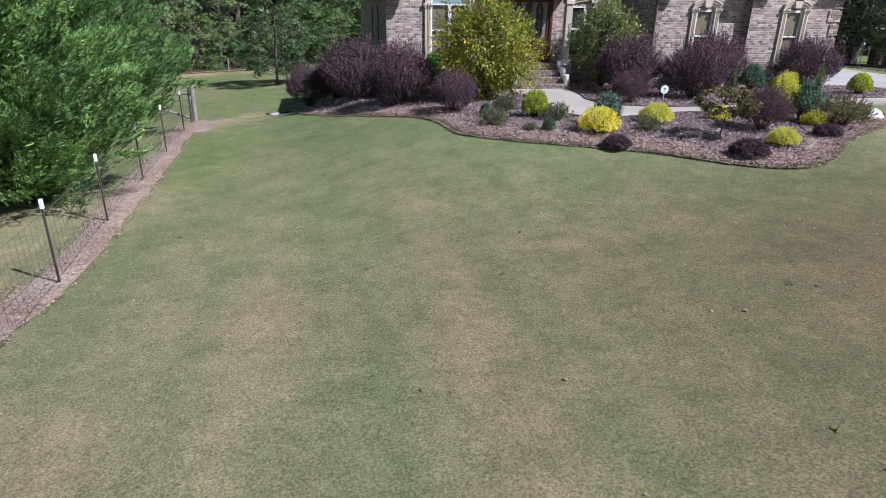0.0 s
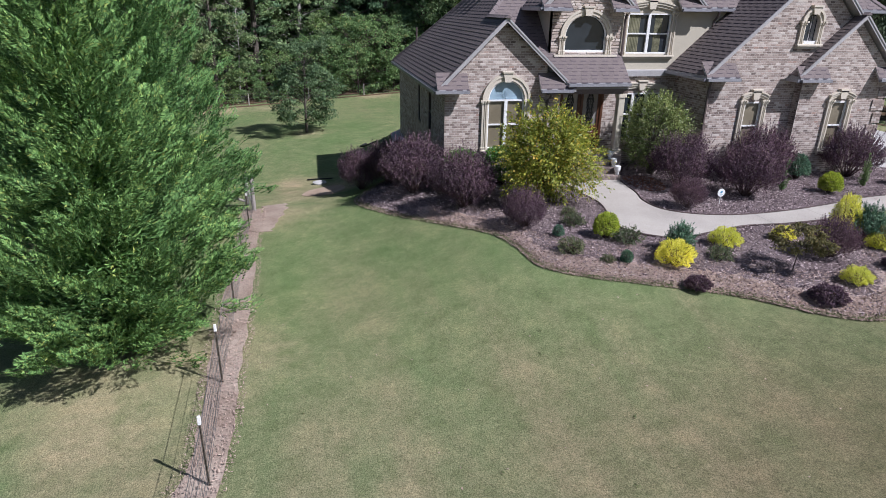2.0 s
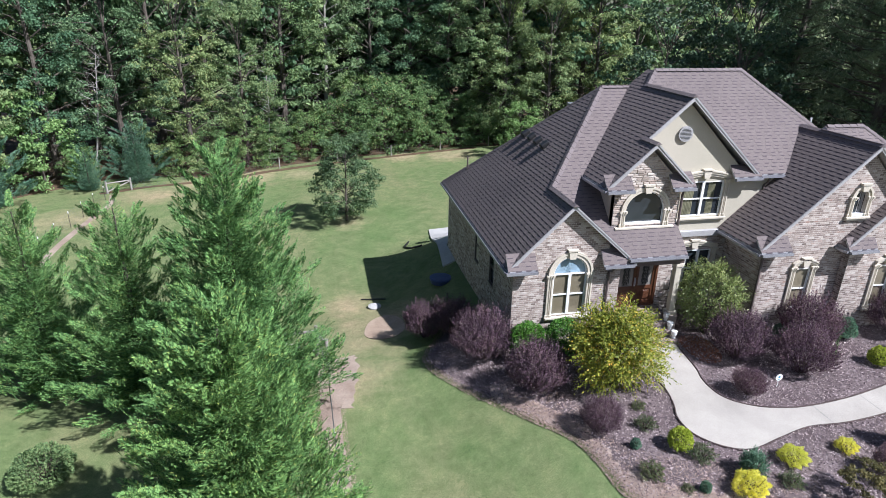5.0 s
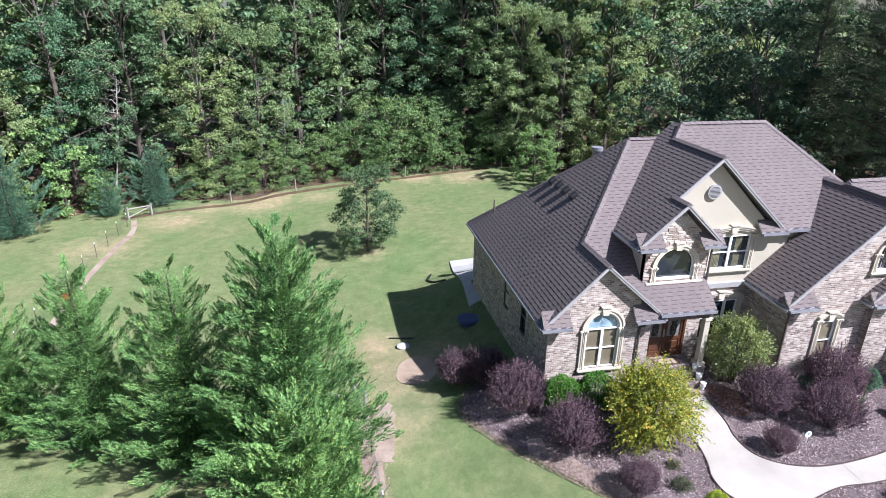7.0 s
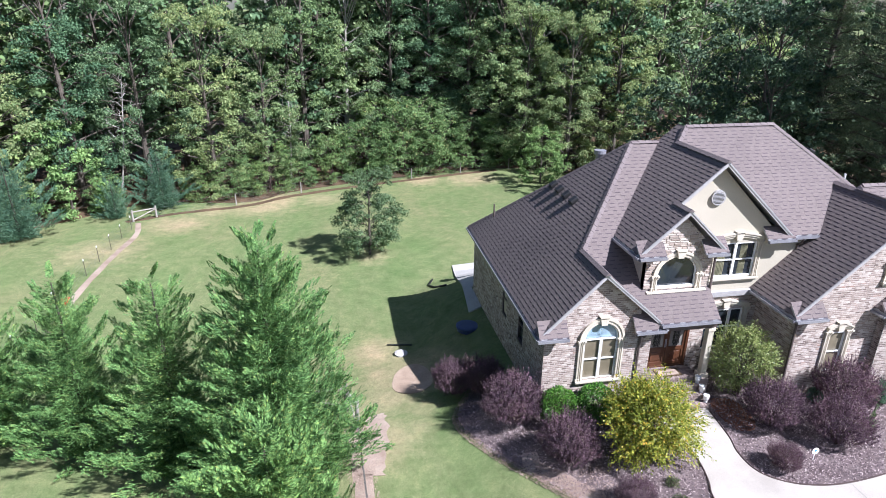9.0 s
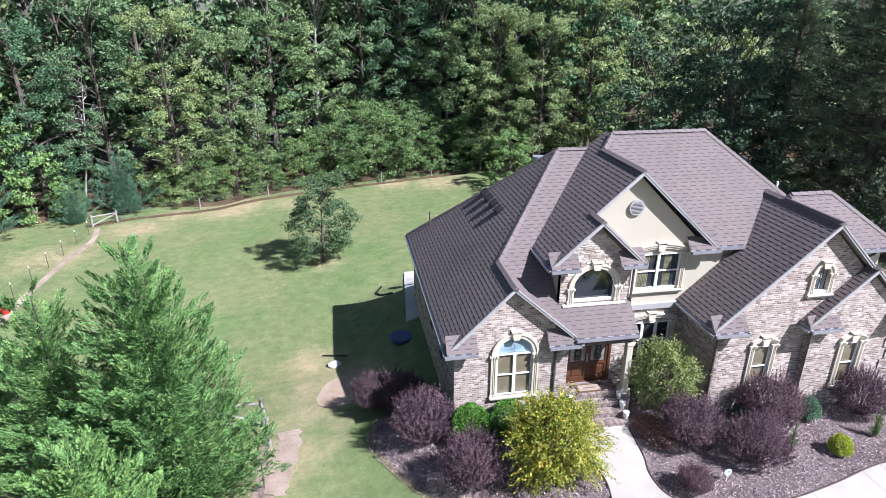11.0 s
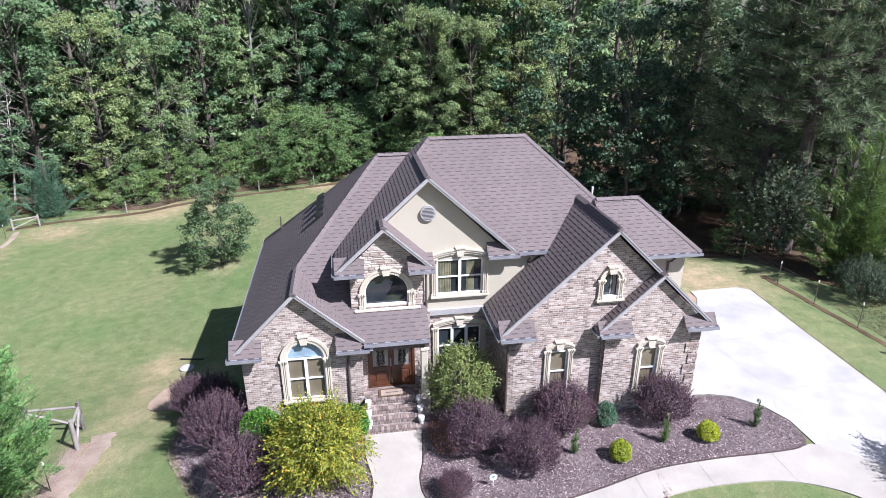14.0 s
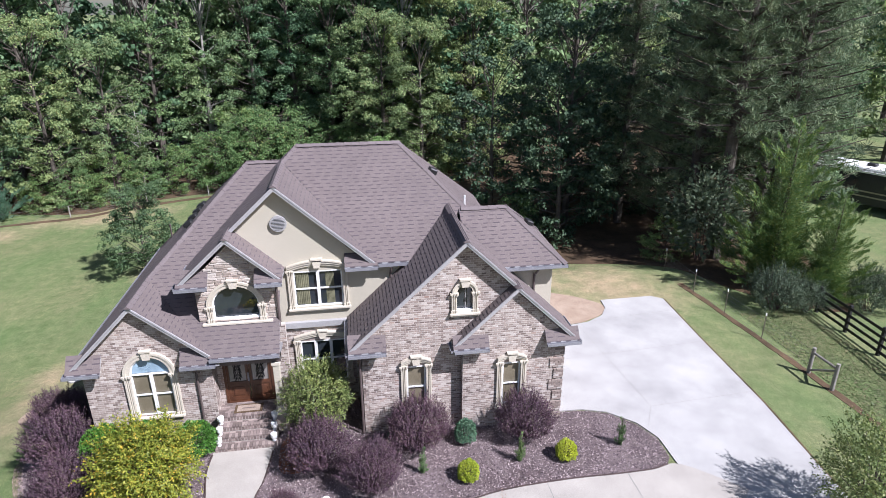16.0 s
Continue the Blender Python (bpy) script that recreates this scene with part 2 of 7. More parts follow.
STONE = pieces("ledge_stone", [(0.0, (0.30, 0.24, 0.205)), (0.35, (0.41, 0.345, 0.30)), (0.7, (0.50, 0.435, 0.385)), (1.0, (0.57, 0.515, 0.465))], 0.9, 30.0, 0.8, 0.012, per_object=True)
STUCCO = surface("stucco", (0.47, 0.43, 0.345), (0.52, 0.475, 0.385), 0.5, 55.0, 0.92, 0.35, 0.004, spec=0.15)
TRIM = surface("cast_trim", (0.54, 0.485, 0.395), (0.61, 0.555, 0.46), 1.2, 45.0, 0.85, 0.2, 0.003, spec=0.2)
FASCIA = surface("fascia_paint", (0.34, 0.33, 0.33), (0.42, 0.41, 0.41), 1.0, 30.0, 0.5, 0.1, 0.002)
GUTTER = surface("gutter_metal", (0.27, 0.27, 0.30), (0.36, 0.36, 0.39), 1.2, 20.0, 0.35, 0.1, 0.002, metal=0.3)
BRONZE = surface("bronze_spout", (0.09, 0.07, 0.065), (0.13, 0.10, 0.095), 1.2, 20.0, 0.45)
SOFFIT = surface("soffit", (0.22, 0.21, 0.21), (0.27, 0.26, 0.26), 1.0, 30.0, 0.7)
SHINGLE_STOPS = [(0.0, (0.154, 0.126, 0.123)), (0.5, (0.162, 0.133, 0.13)), (1.0, (0.17, 0.14, 0.136))]
SHINGLE = pieces("shingle", SHINGLE_STOPS, 0.85, 90.0, 0.6, 0.004, 0.3, big=0.25)
SHINGLE_ONE = pieces("shingle_single", SHINGLE_STOPS, 0.85, 90.0, 0.6, 0.004, 0.3, per_object=True, big=0.25)
# underlay colour, also the shadow painted below each thick shingle tab
SHINGLE_BED_SHADE = surface("shingle_bed_shade", (0.085, 0.068, 0.075), (0.112, 0.092, 0.10), 0.6, 60.0, 0.9)
RIDGE = surface("ridge_cap", (0.145, 0.118, 0.118), (0.18, 0.15, 0.148), 0.8, 70.0, 0.85)
WHITE = surface("white_frame", (0.74, 0.74, 0.73), (0.82, 0.82, 0.80), 1.5, 30.0, 0.35, 0.05, 0.001)
GLASS = glass_mat("window_glass")
BLIND = surface("window_blind", (0.16, 0.135, 0.09), (0.21, 0.18, 0.125), 2.0, 40.0, 0.35, 0.2, 0.003, spec=0.8)
CURTAIN = surface("curtain", (0.10, 0.10, 0.06), (0.22, 0.21, 0.13), 3.0, 20.0, 0.9)
SKYGLASS = glass_mat("fan_glass", (0.22, 0.30, 0.36), 0.08)
DOORWOOD = surface("door_wood", (0.06, 0.024, 0.013), (0.12, 0.05, 0.026), 3.0, 25.0, 0.35, 0.2, 0.003)
IRON = surface("wrought_iron", (0.012, 0.012, 0.013), (0.025, 0.025, 0.026), 3.0, 30.0, 0.45)
DOORGLASS = glass_mat("door_glass", (0.16, 0.15, 0.14), 0.25)
STEEL = surface("steel_post", (0.10, 0.085, 0.065), (0.17, 0.14, 0.11), 3.0, 40.0, 0.6)
WHITEPAINT = surface("white_tip", (0.75, 0.75, 0.73), (0.85, 0.85, 0.83), 3.0, 40.0, 0.5)
WIRE = surface("fence_wire", (0.16, 0.16, 0.16), (0.24, 0.24, 0.24), 3.0, 40.0, 0.45, metal=0.6)
GREYWOOD = surface("weathered_wood", (0.22, 0.20, 0.18), (0.36, 0.33, 0.30), 2.0, 30.0, 0.9, 0.6, 0.006)
BLACKWOOD = surface("black_fence_paint", (0.014, 0.013, 0.013), (0.03, 0.028, 0.027), 2.0, 30.0, 0.6)
BARK = surface("bark", (0.06, 0.05, 0.042), (0.15, 0.13, 0.11), 1.5, 14.0, 0.95, 1.0, 0.03, spec=0.1)
PALEBARK = surface("pale_bark", (0.20, 0.185, 0.165), (0.36, 0.34, 0.31), 1.5, 14.0, 0.95, 0.8, 0.02, spec=0.1)
DEADWOOD = surface("dead_wood", (0.30, 0.28, 0.26), (0.50, 0.47, 0.44), 1.5, 14.0, 0.95, 0.6, 0.02, spec=0.1)
TWIG = surface("twig", (0.05, 0.03, 0.03), (0.10, 0.065, 0.06), 3.0, 30.0, 0.9)
JOINT = surface("joint", (0.22, 0.21, 0.19), (0.36, 0.345, 0.32), 1.0, 30.0, 0.95)
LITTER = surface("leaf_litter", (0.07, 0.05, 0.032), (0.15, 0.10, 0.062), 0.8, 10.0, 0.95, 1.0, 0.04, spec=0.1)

F_OAK = foliage("leaf_woods", [(0, (0.124, 0.186, 0.100)), (0.5, (0.210, 0.295, 0.153)), (0.88, (0.277, 0.363, 0.196)), (1, (0.340, 0.396, 0.238))], 0.7, 0.3, 0.12, vary=1.0)
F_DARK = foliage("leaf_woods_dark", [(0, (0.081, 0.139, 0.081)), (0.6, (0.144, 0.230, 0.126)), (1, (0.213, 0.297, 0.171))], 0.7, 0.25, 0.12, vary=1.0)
F_YELL = foliage("leaf_woods_yellowing", [(0, (0.162, 0.228, 0.105)), (0.5, (0.255, 0.326, 0.157)), (0.92, (0.322, 0.383, 0.192)), (1, (0.377, 0.333, 0.174))], 0.7, 0.3, 0.12, vary=1.0)
F_HEDGE = foliage("undergrowth_leaf", [(0, (0.092, 0.162, 0.065)), (0.5, (0.162, 0.254, 0.104)), (0.93, (0.232, 0.324, 0.143)), (1, (0.356, 0.335, 0.156))], 0.7, 0.3, 0.12)
# leaf green darkened to stand in for the shade cast by the pines
F_UNDER = foliage("leaf_woods_shaded", [(0, (0.040, 0.070, 0.046)), (0.6, (0.072, 0.116, 0.072)), (1, (0.115, 0.165, 0.105))], 0.6, 0.15, 0.15)
F_FRESH = foliage("leaf_fresh", [(0, (0.120, 0.215, 0.081)), (0.5, (0.200, 0.325, 0.125)), (1, (0.290, 0.400, 0.181))], 0.6, 0.3, 0.15)
F_YOUNG = foliage("leaf_yard_tree", [(0, (0.064, 0.110, 0.056)), (0.6, (0.117, 0.184, 0.091)), (1, (0.192, 0.257, 0.132))])
F_CYP = foliage("cypress_spray", [(0, (0.038, 0.078, 0.028)), (0.5, (0.137, 0.261, 0.091)), (0.9, (0.219, 0.366, 0.123)), (1, (0.319, 0.366, 0.109))], 0.65, 0.08, 0.12, clump=0.9)
F_PINE = foliage("pine_needle", [(0.0, (0.094, 0.137, 0.084)), (0.6, (0.162, 0.213, 0.131)), (1.0, (0.234, 0.264, 0.164))], 0.6, 0.15, 0.15)
F_CEDAR = foliage("cedar_spray", [(0, (0.060, 0.124, 0.046)), (0.6, (0.120, 0.203, 0.060)), (1, (0.239, 0.265, 0.067))], 0.6, 0.2)
F_BLUE = foliage("bluish_needle", [(0, (0.047, 0.112, 0.080)), (0.6, (0.096, 0.184, 0.123)), (1, (0.160, 0.255, 0.174))], 0.6, 0.2)
F_PURP = foliage("purple_leaf", [(0, (0.063, 0.035, 0.055)), (0.5, (0.135, 0.080, 0.112)), (0.85, (0.207, 0.131, 0.174)), (1, (0.160, 0.142, 0.096))], 0.8, 0.2, 0.12, clump=1.2, vary=0.12)
F_BOX = foliage("boxwood_leaf", [(0.0, (0.045, 0.128, 0.022)), (0.6, (0.090, 0.225, 0.038)), (1.0, (0.165, 0.315, 0.060))], 0.4, 0.25)
F_LIME = foliage("yellow_green_leaf", [(0, (0.122, 0.156, 0.022)), (0.5, (0.258, 0.293, 0.043)), (0.88, (0.407, 0.397, 0.065)), (1, (0.610, 0.374, 0.054))], 0.5, 0.35, clump=1.1)
F_GOLD = foliage("gold_leaf", [(0.0, (0.66, 0.62, 0.06)), (0.6, (0.86, 0.82, 0.14)), (1.0, (0.92, 0.88, 0.28))], 0.6, 0.45, 0.2)
F_CHART = foliage("chartreuse_leaf", [(0, (0.227, 0.288, 0.025)), (0.6, (0.437, 0.504, 0.050)), (1, (0.648, 0.684, 0.084))], 0.5, 0.3)
F_HOLLY = foliage("tall_shrub_leaf", [(0, (0.097, 0.144, 0.048)), (0.6, (0.194, 0.247, 0.092)), (1, (0.321, 0.346, 0.148))], 0.4, 0.3)
F_MAPLE = foliage("lace_maple_leaf", [(0.0, (0.085, 0.078, 0.032)), (0.6, (0.15, 0.135, 0.055)), (1.0, (0.215, 0.17, 0.07))], 0.6, 0.3)
F_GREY = foliage("grey_perennial_leaf", [(0, (0.077, 0.110, 0.077)), (0.6, (0.132, 0.176, 0.121)), (1, (0.209, 0.242, 0.165))], 0.7, 0.3)
F_PEREN = foliage("perennial_leaf", [(0.0, (0.068, 0.096, 0.050)), (0.6, (0.135, 0.168, 0.088)), (1.0, (0.243, 0.216, 0.121))], 0.7, 0.3)
F_BRUSH = foliage("arching_shrub_leaf", [(0.0, (0.045, 0.07, 0.045)), (0.6, (0.09, 0.125, 0.08)), (1.0, (0.15, 0.17, 0.11))], 0.6, 0.25)
F_GRASS = foliage("grass_blade", [(0.0, (0.10, 0.13, 0.055)), (0.5, (0.165, 0.185, 0.085)), (1.0, (0.29, 0.245, 0.155))], 0.8, 0.3, 0.15)

# ---------------------------------------------------------------- building helpers
rng = np.random.default_rng(7)


def ss(a, b, v):
    t = min(1.0, max(0.0, (v - a) / (b - a)))
    return t * t * (3 - 2 * t)


def g(x, y):
    """Height of the ground: a level pad round the house, falling away to the left and the back."""
    nat = -0.15 - 0.065 * min(20.0, max(0.0, 12 - x)) - 1.35 * ss(21, 32, y) - 0.65 * ss(44, 62, y)
    dx, dy = max(4.5 - x, 0, x - 34), max(15.0 - y, 0, y - 33)
    pad = 1 - ss(0.0, 6.5, math.hypot(dx, dy))
    level = -0.022 * max(0.0, min(x, 45) - 19)
    return nat + (level - nat) * pad


def link(name, me, mat, parent=None, label="", smooth=False):
    if mat is not None:
        for m in (mat if isinstance(mat, (list, tuple)) else [mat]):
            me.materials.append(m)
    if smooth:
        me.polygons.foreach_set("use_smooth", [True] * len(me.polygons))
    ob = new(name, me)
    if parent is not None:
        ob.parent = parent
        ob.matrix_parent_inverse = parent.matrix_world.inverted()
    if label:
        ob["label"] = label
    return ob


def part(name, bm, mat, parent=None, label="", smooth=False):
    me = bpy.data.meshes.new(name)
    if isinstance(bm, MB):
        me.from_pydata(bm.v, [], bm.f)
    else:
        bm.to_mesh(me)
        bm.free()
    me.update()
    return link(name, me, mat, parent, label, smooth)


def quads(name, v, mat, parent=None, label=""):
    """A mesh of separate four-cornered leaves: v is N x 4 x 3."""
    n = len(v)
    me = bpy.data.meshes.new(name)
    me.vertices.add(4 * n)
    me.vertices.foreach_set("co", np.ascontiguousarray(v, dtype=np.float32).ravel())
    me.loops.add(4 * n)
    me.loops.foreach_set("vertex_index", np.arange(4 * n, dtype=np.int32))
    me.polygons.add(n)
    me.polygons.foreach_set("loop_start", np.arange(0, 4 * n, 4, dtype=np.int32))
    me.update(calc_edges=True)
    return link(name, me, mat, parent, label)


def empty(name, x, y, z, label, category, group="", rz=0.0):
    e = new(name)
    e.matrix_world = pose(x, y, z, 0, 0, rz)
    bpy.context.view_layer.update()
    return tagged(e, label, category, group)


class MB:
    """Collects vertices and faces."""

    def __init__(self):
        self.v, self.f = [], []

    def add(self, vs, fs):
        k = len(self.v)
        self.v += [tuple(p) for p in vs]
        self.f += [tuple(i + k for i in f) for f in fs]
        return self

    def box(self, x0, x1, y0, y1, z0, z1, m=None):
        vs = [(x, y, z) for z in (z0, z1) for x, y in ((x0, y0), (x1, y0), (x1, y1), (x0, y1))]
        if m is not None:
            vs = [m @ Vector(p) for p in vs]
        return self.add(vs, [(3, 2, 1, 0), (4, 5, 6, 7), (0, 1, 5, 4), (1, 2, 6, 5), (2, 3, 7, 6), (3, 0, 4, 7)])

    def soft_box(self, x0, x1, y0, y1, z0, z1, c=0.008, m=None):
        """A box with its long edges broken."""
        pr = [(x0 + c, y0), (x1 - c, y0), (x1, y0 + c), (x1, y1 - c), (x1 - c, y1), (x0 + c, y1), (x0, y1 - c), (x0, y0 + c)]
        cx, cy = (x0 + x1) / 2, (y0 + y1) / 2
        inner = [(x + math.copysign(c, cx - x) * 0.7, y + math.copysign(c, cy - y) * 0.7) for x, y in pr]
        vs = [(x, y, z0) for x, y in pr] + [(x, y, z1 - c) for x, y in pr] + [(x, y, z1) for x, y in inner]
        if m is not None:
            vs = [m @ Vector(p) for p in vs]
        fs = [tuple(range(7, -1, -1)), tuple(range(16, 24))]
        for k in (0, 8):
            fs += [(k + i, k + (i + 1) % 8, k + 8 + (i + 1) % 8, k + 8 + i) for i in range(8)]
        return self.add(vs, fs)

    def tube(self, pts, rad, n=8, caps=True):
        pts = [Vector(p) for p in pts]
        if isinstance(rad, (int, float)):
            rad = [rad] * len(pts)
        rad = [float(q) for q in rad]
        k = len(self.v)
        for i, p in enumerate(pts):
            d = (pts[min(i + 1, len(pts) - 1)] - pts[max(i - 1, 0)]).normalized()
            a = d.cross(Vector((0.31, 0.2, 0.93)) if abs(d.z) < 0.9 else Vector((1, 0.1, 0))).normalized()
            b = d.cross(a)
            self.v += [tuple(p + rad[i] * (math.cos(t) * a + math.sin(t) * b)) for t in (2 * math.pi * j / n for j in range(n))]
        for i in range(len(pts) - 1):
            self.f += [(k + i * n + j, k + i * n + (j + 1) % n, k + (i + 1) * n + (j + 1) % n, k + (i + 1) * n + j) for j in range(n)]
        if caps:
            self.f += [tuple(k + j for j in range(n - 1, -1, -1)), tuple(k + (len(pts) - 1) * n + j for j in range(n))]
        return self

    def prism(self, loop, lift):
        """loop: 3D corners in order; lift: a vector by which the face is drawn out."""
        n, lift = len(loop), Vector(lift)
        vs = [Vector(p) for p in loop]
        return self.add(vs + [p + lift for p in vs], [tuple(range(n)), tuple(range(2 * n - 1, n - 1, -1))] + [((i + 1) % n, i, n + i, n + (i + 1) % n) for i in range(n)])


def spans(loops, v):
    """Stretches of u inside the loops (holes included) at the height v."""
    us = []
    for lp in loops:
        for (u0, v0), (u1, v1) in zip(lp, lp[1:] + lp[:1]):
            if (v0 <= v) != (v1 <= v):
                us.append(u0 + (v - v0) * (u1 - u0) / (v1 - v0))
    us.sort()
    return list(zip(us[::2], us[1::2]))


def panel(name, loops, put, depth, mat, parent, label=""):
    """A wall with its openings: loops in the wall's plane, put(u, v, w) places a point w metres in front of it."""
    bm = bmesh.new()
    for lp in loops:
        vs = [bm.verts.new(put(u, v, 0)) for u, v in lp]
        for a, b in zip(vs, vs[1:] + vs[:1]):
            bm.edges.new((a, b))
    bmesh.ops.triangle_fill(bm, use_beauty=True, use_dissolve=False, edges=bm.edges[:])
    back = Vector(put(0, 0, -depth)) - Vector(put(0, 0, 0))
    r = bmesh.ops.extrude_face_region(bm, geom=bm.faces[:])
    bmesh.ops.translate(bm, vec=back, verts=[e for e in r["geom"] if isinstance(e, bmesh.types.BMVert)])
    bmesh.ops.recalc_face_normals(bm, faces=bm.faces[:])
    return part(name, bm, mat, parent, label)


def lay_bricks(loops, put, parent, single=None, bl=0.172, bh=0.066, joint=0.0145):
    """Running bond over a wall, each brick 12 mm proud of its mortar; single: a stretch (u0, u1, v0, v1) of bricks that are objects of their own."""
    mb, ones = MB(), []
    vmin, vmax = min(v for lp in loops for _, v in lp), max(v for lp in loops for _, v in lp)
    k, v = 0, vmin
    while v + bh < vmax:
        for a, b in spans(loops, v + bh / 2):
            u = math.floor(a / (bl + joint)) * (bl + joint) - (0.0 if k % 2 else (bl + joint) / 2)
            while u < b - 0.03:
                u0, u1 = max(u, a), min(u + bl, b)
                if u1 - u0 > 0.04:
                    w = 0.004 + 0.0015 * math.sin(u * 37.1 + v * 91.7)
                    if single and single[0] < u0 and u1 < single[1] and single[2] < v < single[3] and len(ones) < 300:
                        ones.append((u0, u1, v, w))
                    else:
                        vs = [put(*p) for p in ((u0, v, 0), (u1, v, 0), (u1, v + bh, 0), (u0, v + bh, 0), (u0 + 0.002, v + 0.002, w), (u1 - 0.002, v + 0.002, w), (u1 - 0.002, v + bh - 0.002, w), (u0 + 0.002, v + bh - 0.002, w))]
                        mb.add(vs, [(4, 5, 6, 7), (0, 1, 5, 4), (1, 2, 6, 5), (2, 3, 7, 6), (3, 0, 4, 7)])
                u += bl + joint
        v += bh + joint
        k += 1
    ob = part("brickwork", mb, BRICK, parent)
    tagged(ob, kind="stuff")
    return ones


def tile_roof(poly, z, ux, mat, parent, row=0.165, single=None):
    """Laminated shingles over one slope: thin courses with thick tabs, each thick tab with a dark band that is both its
    printed line and its painted-in shadow. poly: plan corners; z(x, y): its height; ux: True where courses run along x.
    """
    pts = [(p[0], p[1]) if ux else (p[1], p[0]) for p in poly]

    def put(u, v, w):
        x, y = (u, v) if ux else (v, u)
        return (x, y, z(x, y) + w)

    v0, v1 = min(p[1] for p in pts), max(p[1] for p in pts)
    zs = [(put(p[0], p[1], 0)[2], p[1]) for p in pts]
    down = 1 if min(zs)[1] > max(zs)[1] else -1
    slope = abs((max(zs)[0] - min(zs)[0]) / ((max(zs)[1] - min(zs)[1]) or 1))
    step = row / math.hypot(1, slope)
    mb, dark = MB(), MB()
    low = v1 if down > 0 else v0
    rr = random.Random(len(poly) * 101 + int(v0 * 10))
    for k in range(int((v1 - v0) / step) + 1):
        e0 = low - down * k * step
        e1 = e0 - down * step * 1.02
        for a, b in spans([pts], (e0 + e1) / 2):
            u = math.floor(a / 0.44) * 0.44 - (k % 2) * 0.22 + rr.uniform(-0.05, 0.05)
            thick = False
            while u < b:
                wd = (0.2 if thick else 0.2) * rr.uniform(0.75, 1.25)
                u0, u1 = max(u, a - 0.01), min(u + wd, b + 0.01)
                if u1 - u0 > 0.02:
                    h = 0.021 if thick else 0.012
                    vs = [put(u0, e0, 0.0), put(u1, e0, 0.0), put(u1, e1, 0.0), put(u0, e1, 0.0), put(u0, e0, h), put(u1, e0, h), put(u1, e1, 0.004), put(u0, e1, 0.004)]
                    if single and single[0] < u0 and u1 < single[1] and single[2] < min(e0, e1) and max(e0, e1) < single[3]:
                        part("shingle", MB().add(vs, [(4, 5, 6, 7), (1, 2, 6, 5), (3, 0, 4, 7), (0, 1, 5, 4)]), SHINGLE_ONE, parent)
                    else:
                        mb.add(vs, [(4, 5, 6, 7), (1, 2, 6, 5), (3, 0, 4, 7)])
                    # dark strip paints in the shadow at the tab's butt
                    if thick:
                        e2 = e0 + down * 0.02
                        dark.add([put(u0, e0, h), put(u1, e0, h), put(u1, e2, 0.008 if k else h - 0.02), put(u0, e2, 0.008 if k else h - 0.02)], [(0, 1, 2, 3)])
                u += wd
                thick = not thick
    tagged(part("shingles", mb, mat, parent), kind="stuff")
    tagged(part("shingle_shadow_band", dark, SHINGLE_BED_SHADE, parent), kind="stuff")


def slab(name, poly, step, lift, thick, mat, parent=None):
    """A sheet that follows the ground, with real thickness. poly: plan corners."""
    bm = bmesh.new()
    bm.faces.new([bm.verts.new((x, y, 0)) for x, y in poly])
    for ax in (0, 1):
        lo, hi = min(p[ax] for p in poly), max(p[ax] for p in poly)
        c = lo + step
        while c < hi:
            co, no = ((c, 0, 0), (1, 0, 0)) if ax == 0 else ((0, c, 0), (0, 1, 0))
            bmesh.ops.bisect_plane(bm, geom=bm.verts[:] + bm.edges[:] + bm.faces[:], plane_co=co, plane_no=no)
            c += step
    for v in bm.verts:
        v.co.z = g(v.co.x, v.co.y) + lift
    r = bmesh.ops.extrude_face_region(bm, geom=bm.faces[:])
    bmesh.ops.translate(bm, vec=(0, 0, -thick), verts=[e for e in r["geom"] if isinstance(e, bmesh.types.BMVert)])
    bmesh.ops.recalc_face_normals(bm, faces=bm.faces[:])
    return part(name, bm, mat, parent)


def curve_through(pts, n=8, closed=False):
    """A smooth line through plan points."""
    out, m = [], len(pts)
    for i in range(m if closed else m - 1):
        p0, p1, p2, p3 = [Vector(pts[j % m] if closed else pts[max(0, min(m - 1, j))]) for j in (i - 1, i, i + 1, i + 2)]
        for k in range(n):
            t = k / n
            out.append(tuple(0.5 * (2 * p1 + (p2 - p0) * t + (2 * p0 - 5 * p1 + 4 * p2 - p3) * t * t + (3 * p1 - p0 - 3 * p2 + p3) * t ** 3)))
    if not closed:
        out.append(tuple(pts[-1]))
    return out


def inside(poly, x, y):
    c = False
    for (x0, y0), (x1, y1) in zip(poly, poly[1:] + poly[:1]):
        if (y0 > y) != (y1 > y) and x < x0 + (y - y0) * (x1 - x0) / (y1 - y0):
            c = not c
    return c


def inside_all(poly, x, y):
    """The same for arrays."""
    c = np.zeros(len(x), bool)
    for (x0, y0), (x1, y1) in zip(poly, poly[1:] + poly[:1]):
        if y0 != y1:
            c ^= ((y0 > y) != (y1 > y)) & (x < x0 + (y - y0) * (x1 - x0) / (y1 - y0))
    return c


def unit(v):
    return v / np.maximum(np.linalg.norm(v, axis=-1, keepdims=True), 1e-6)


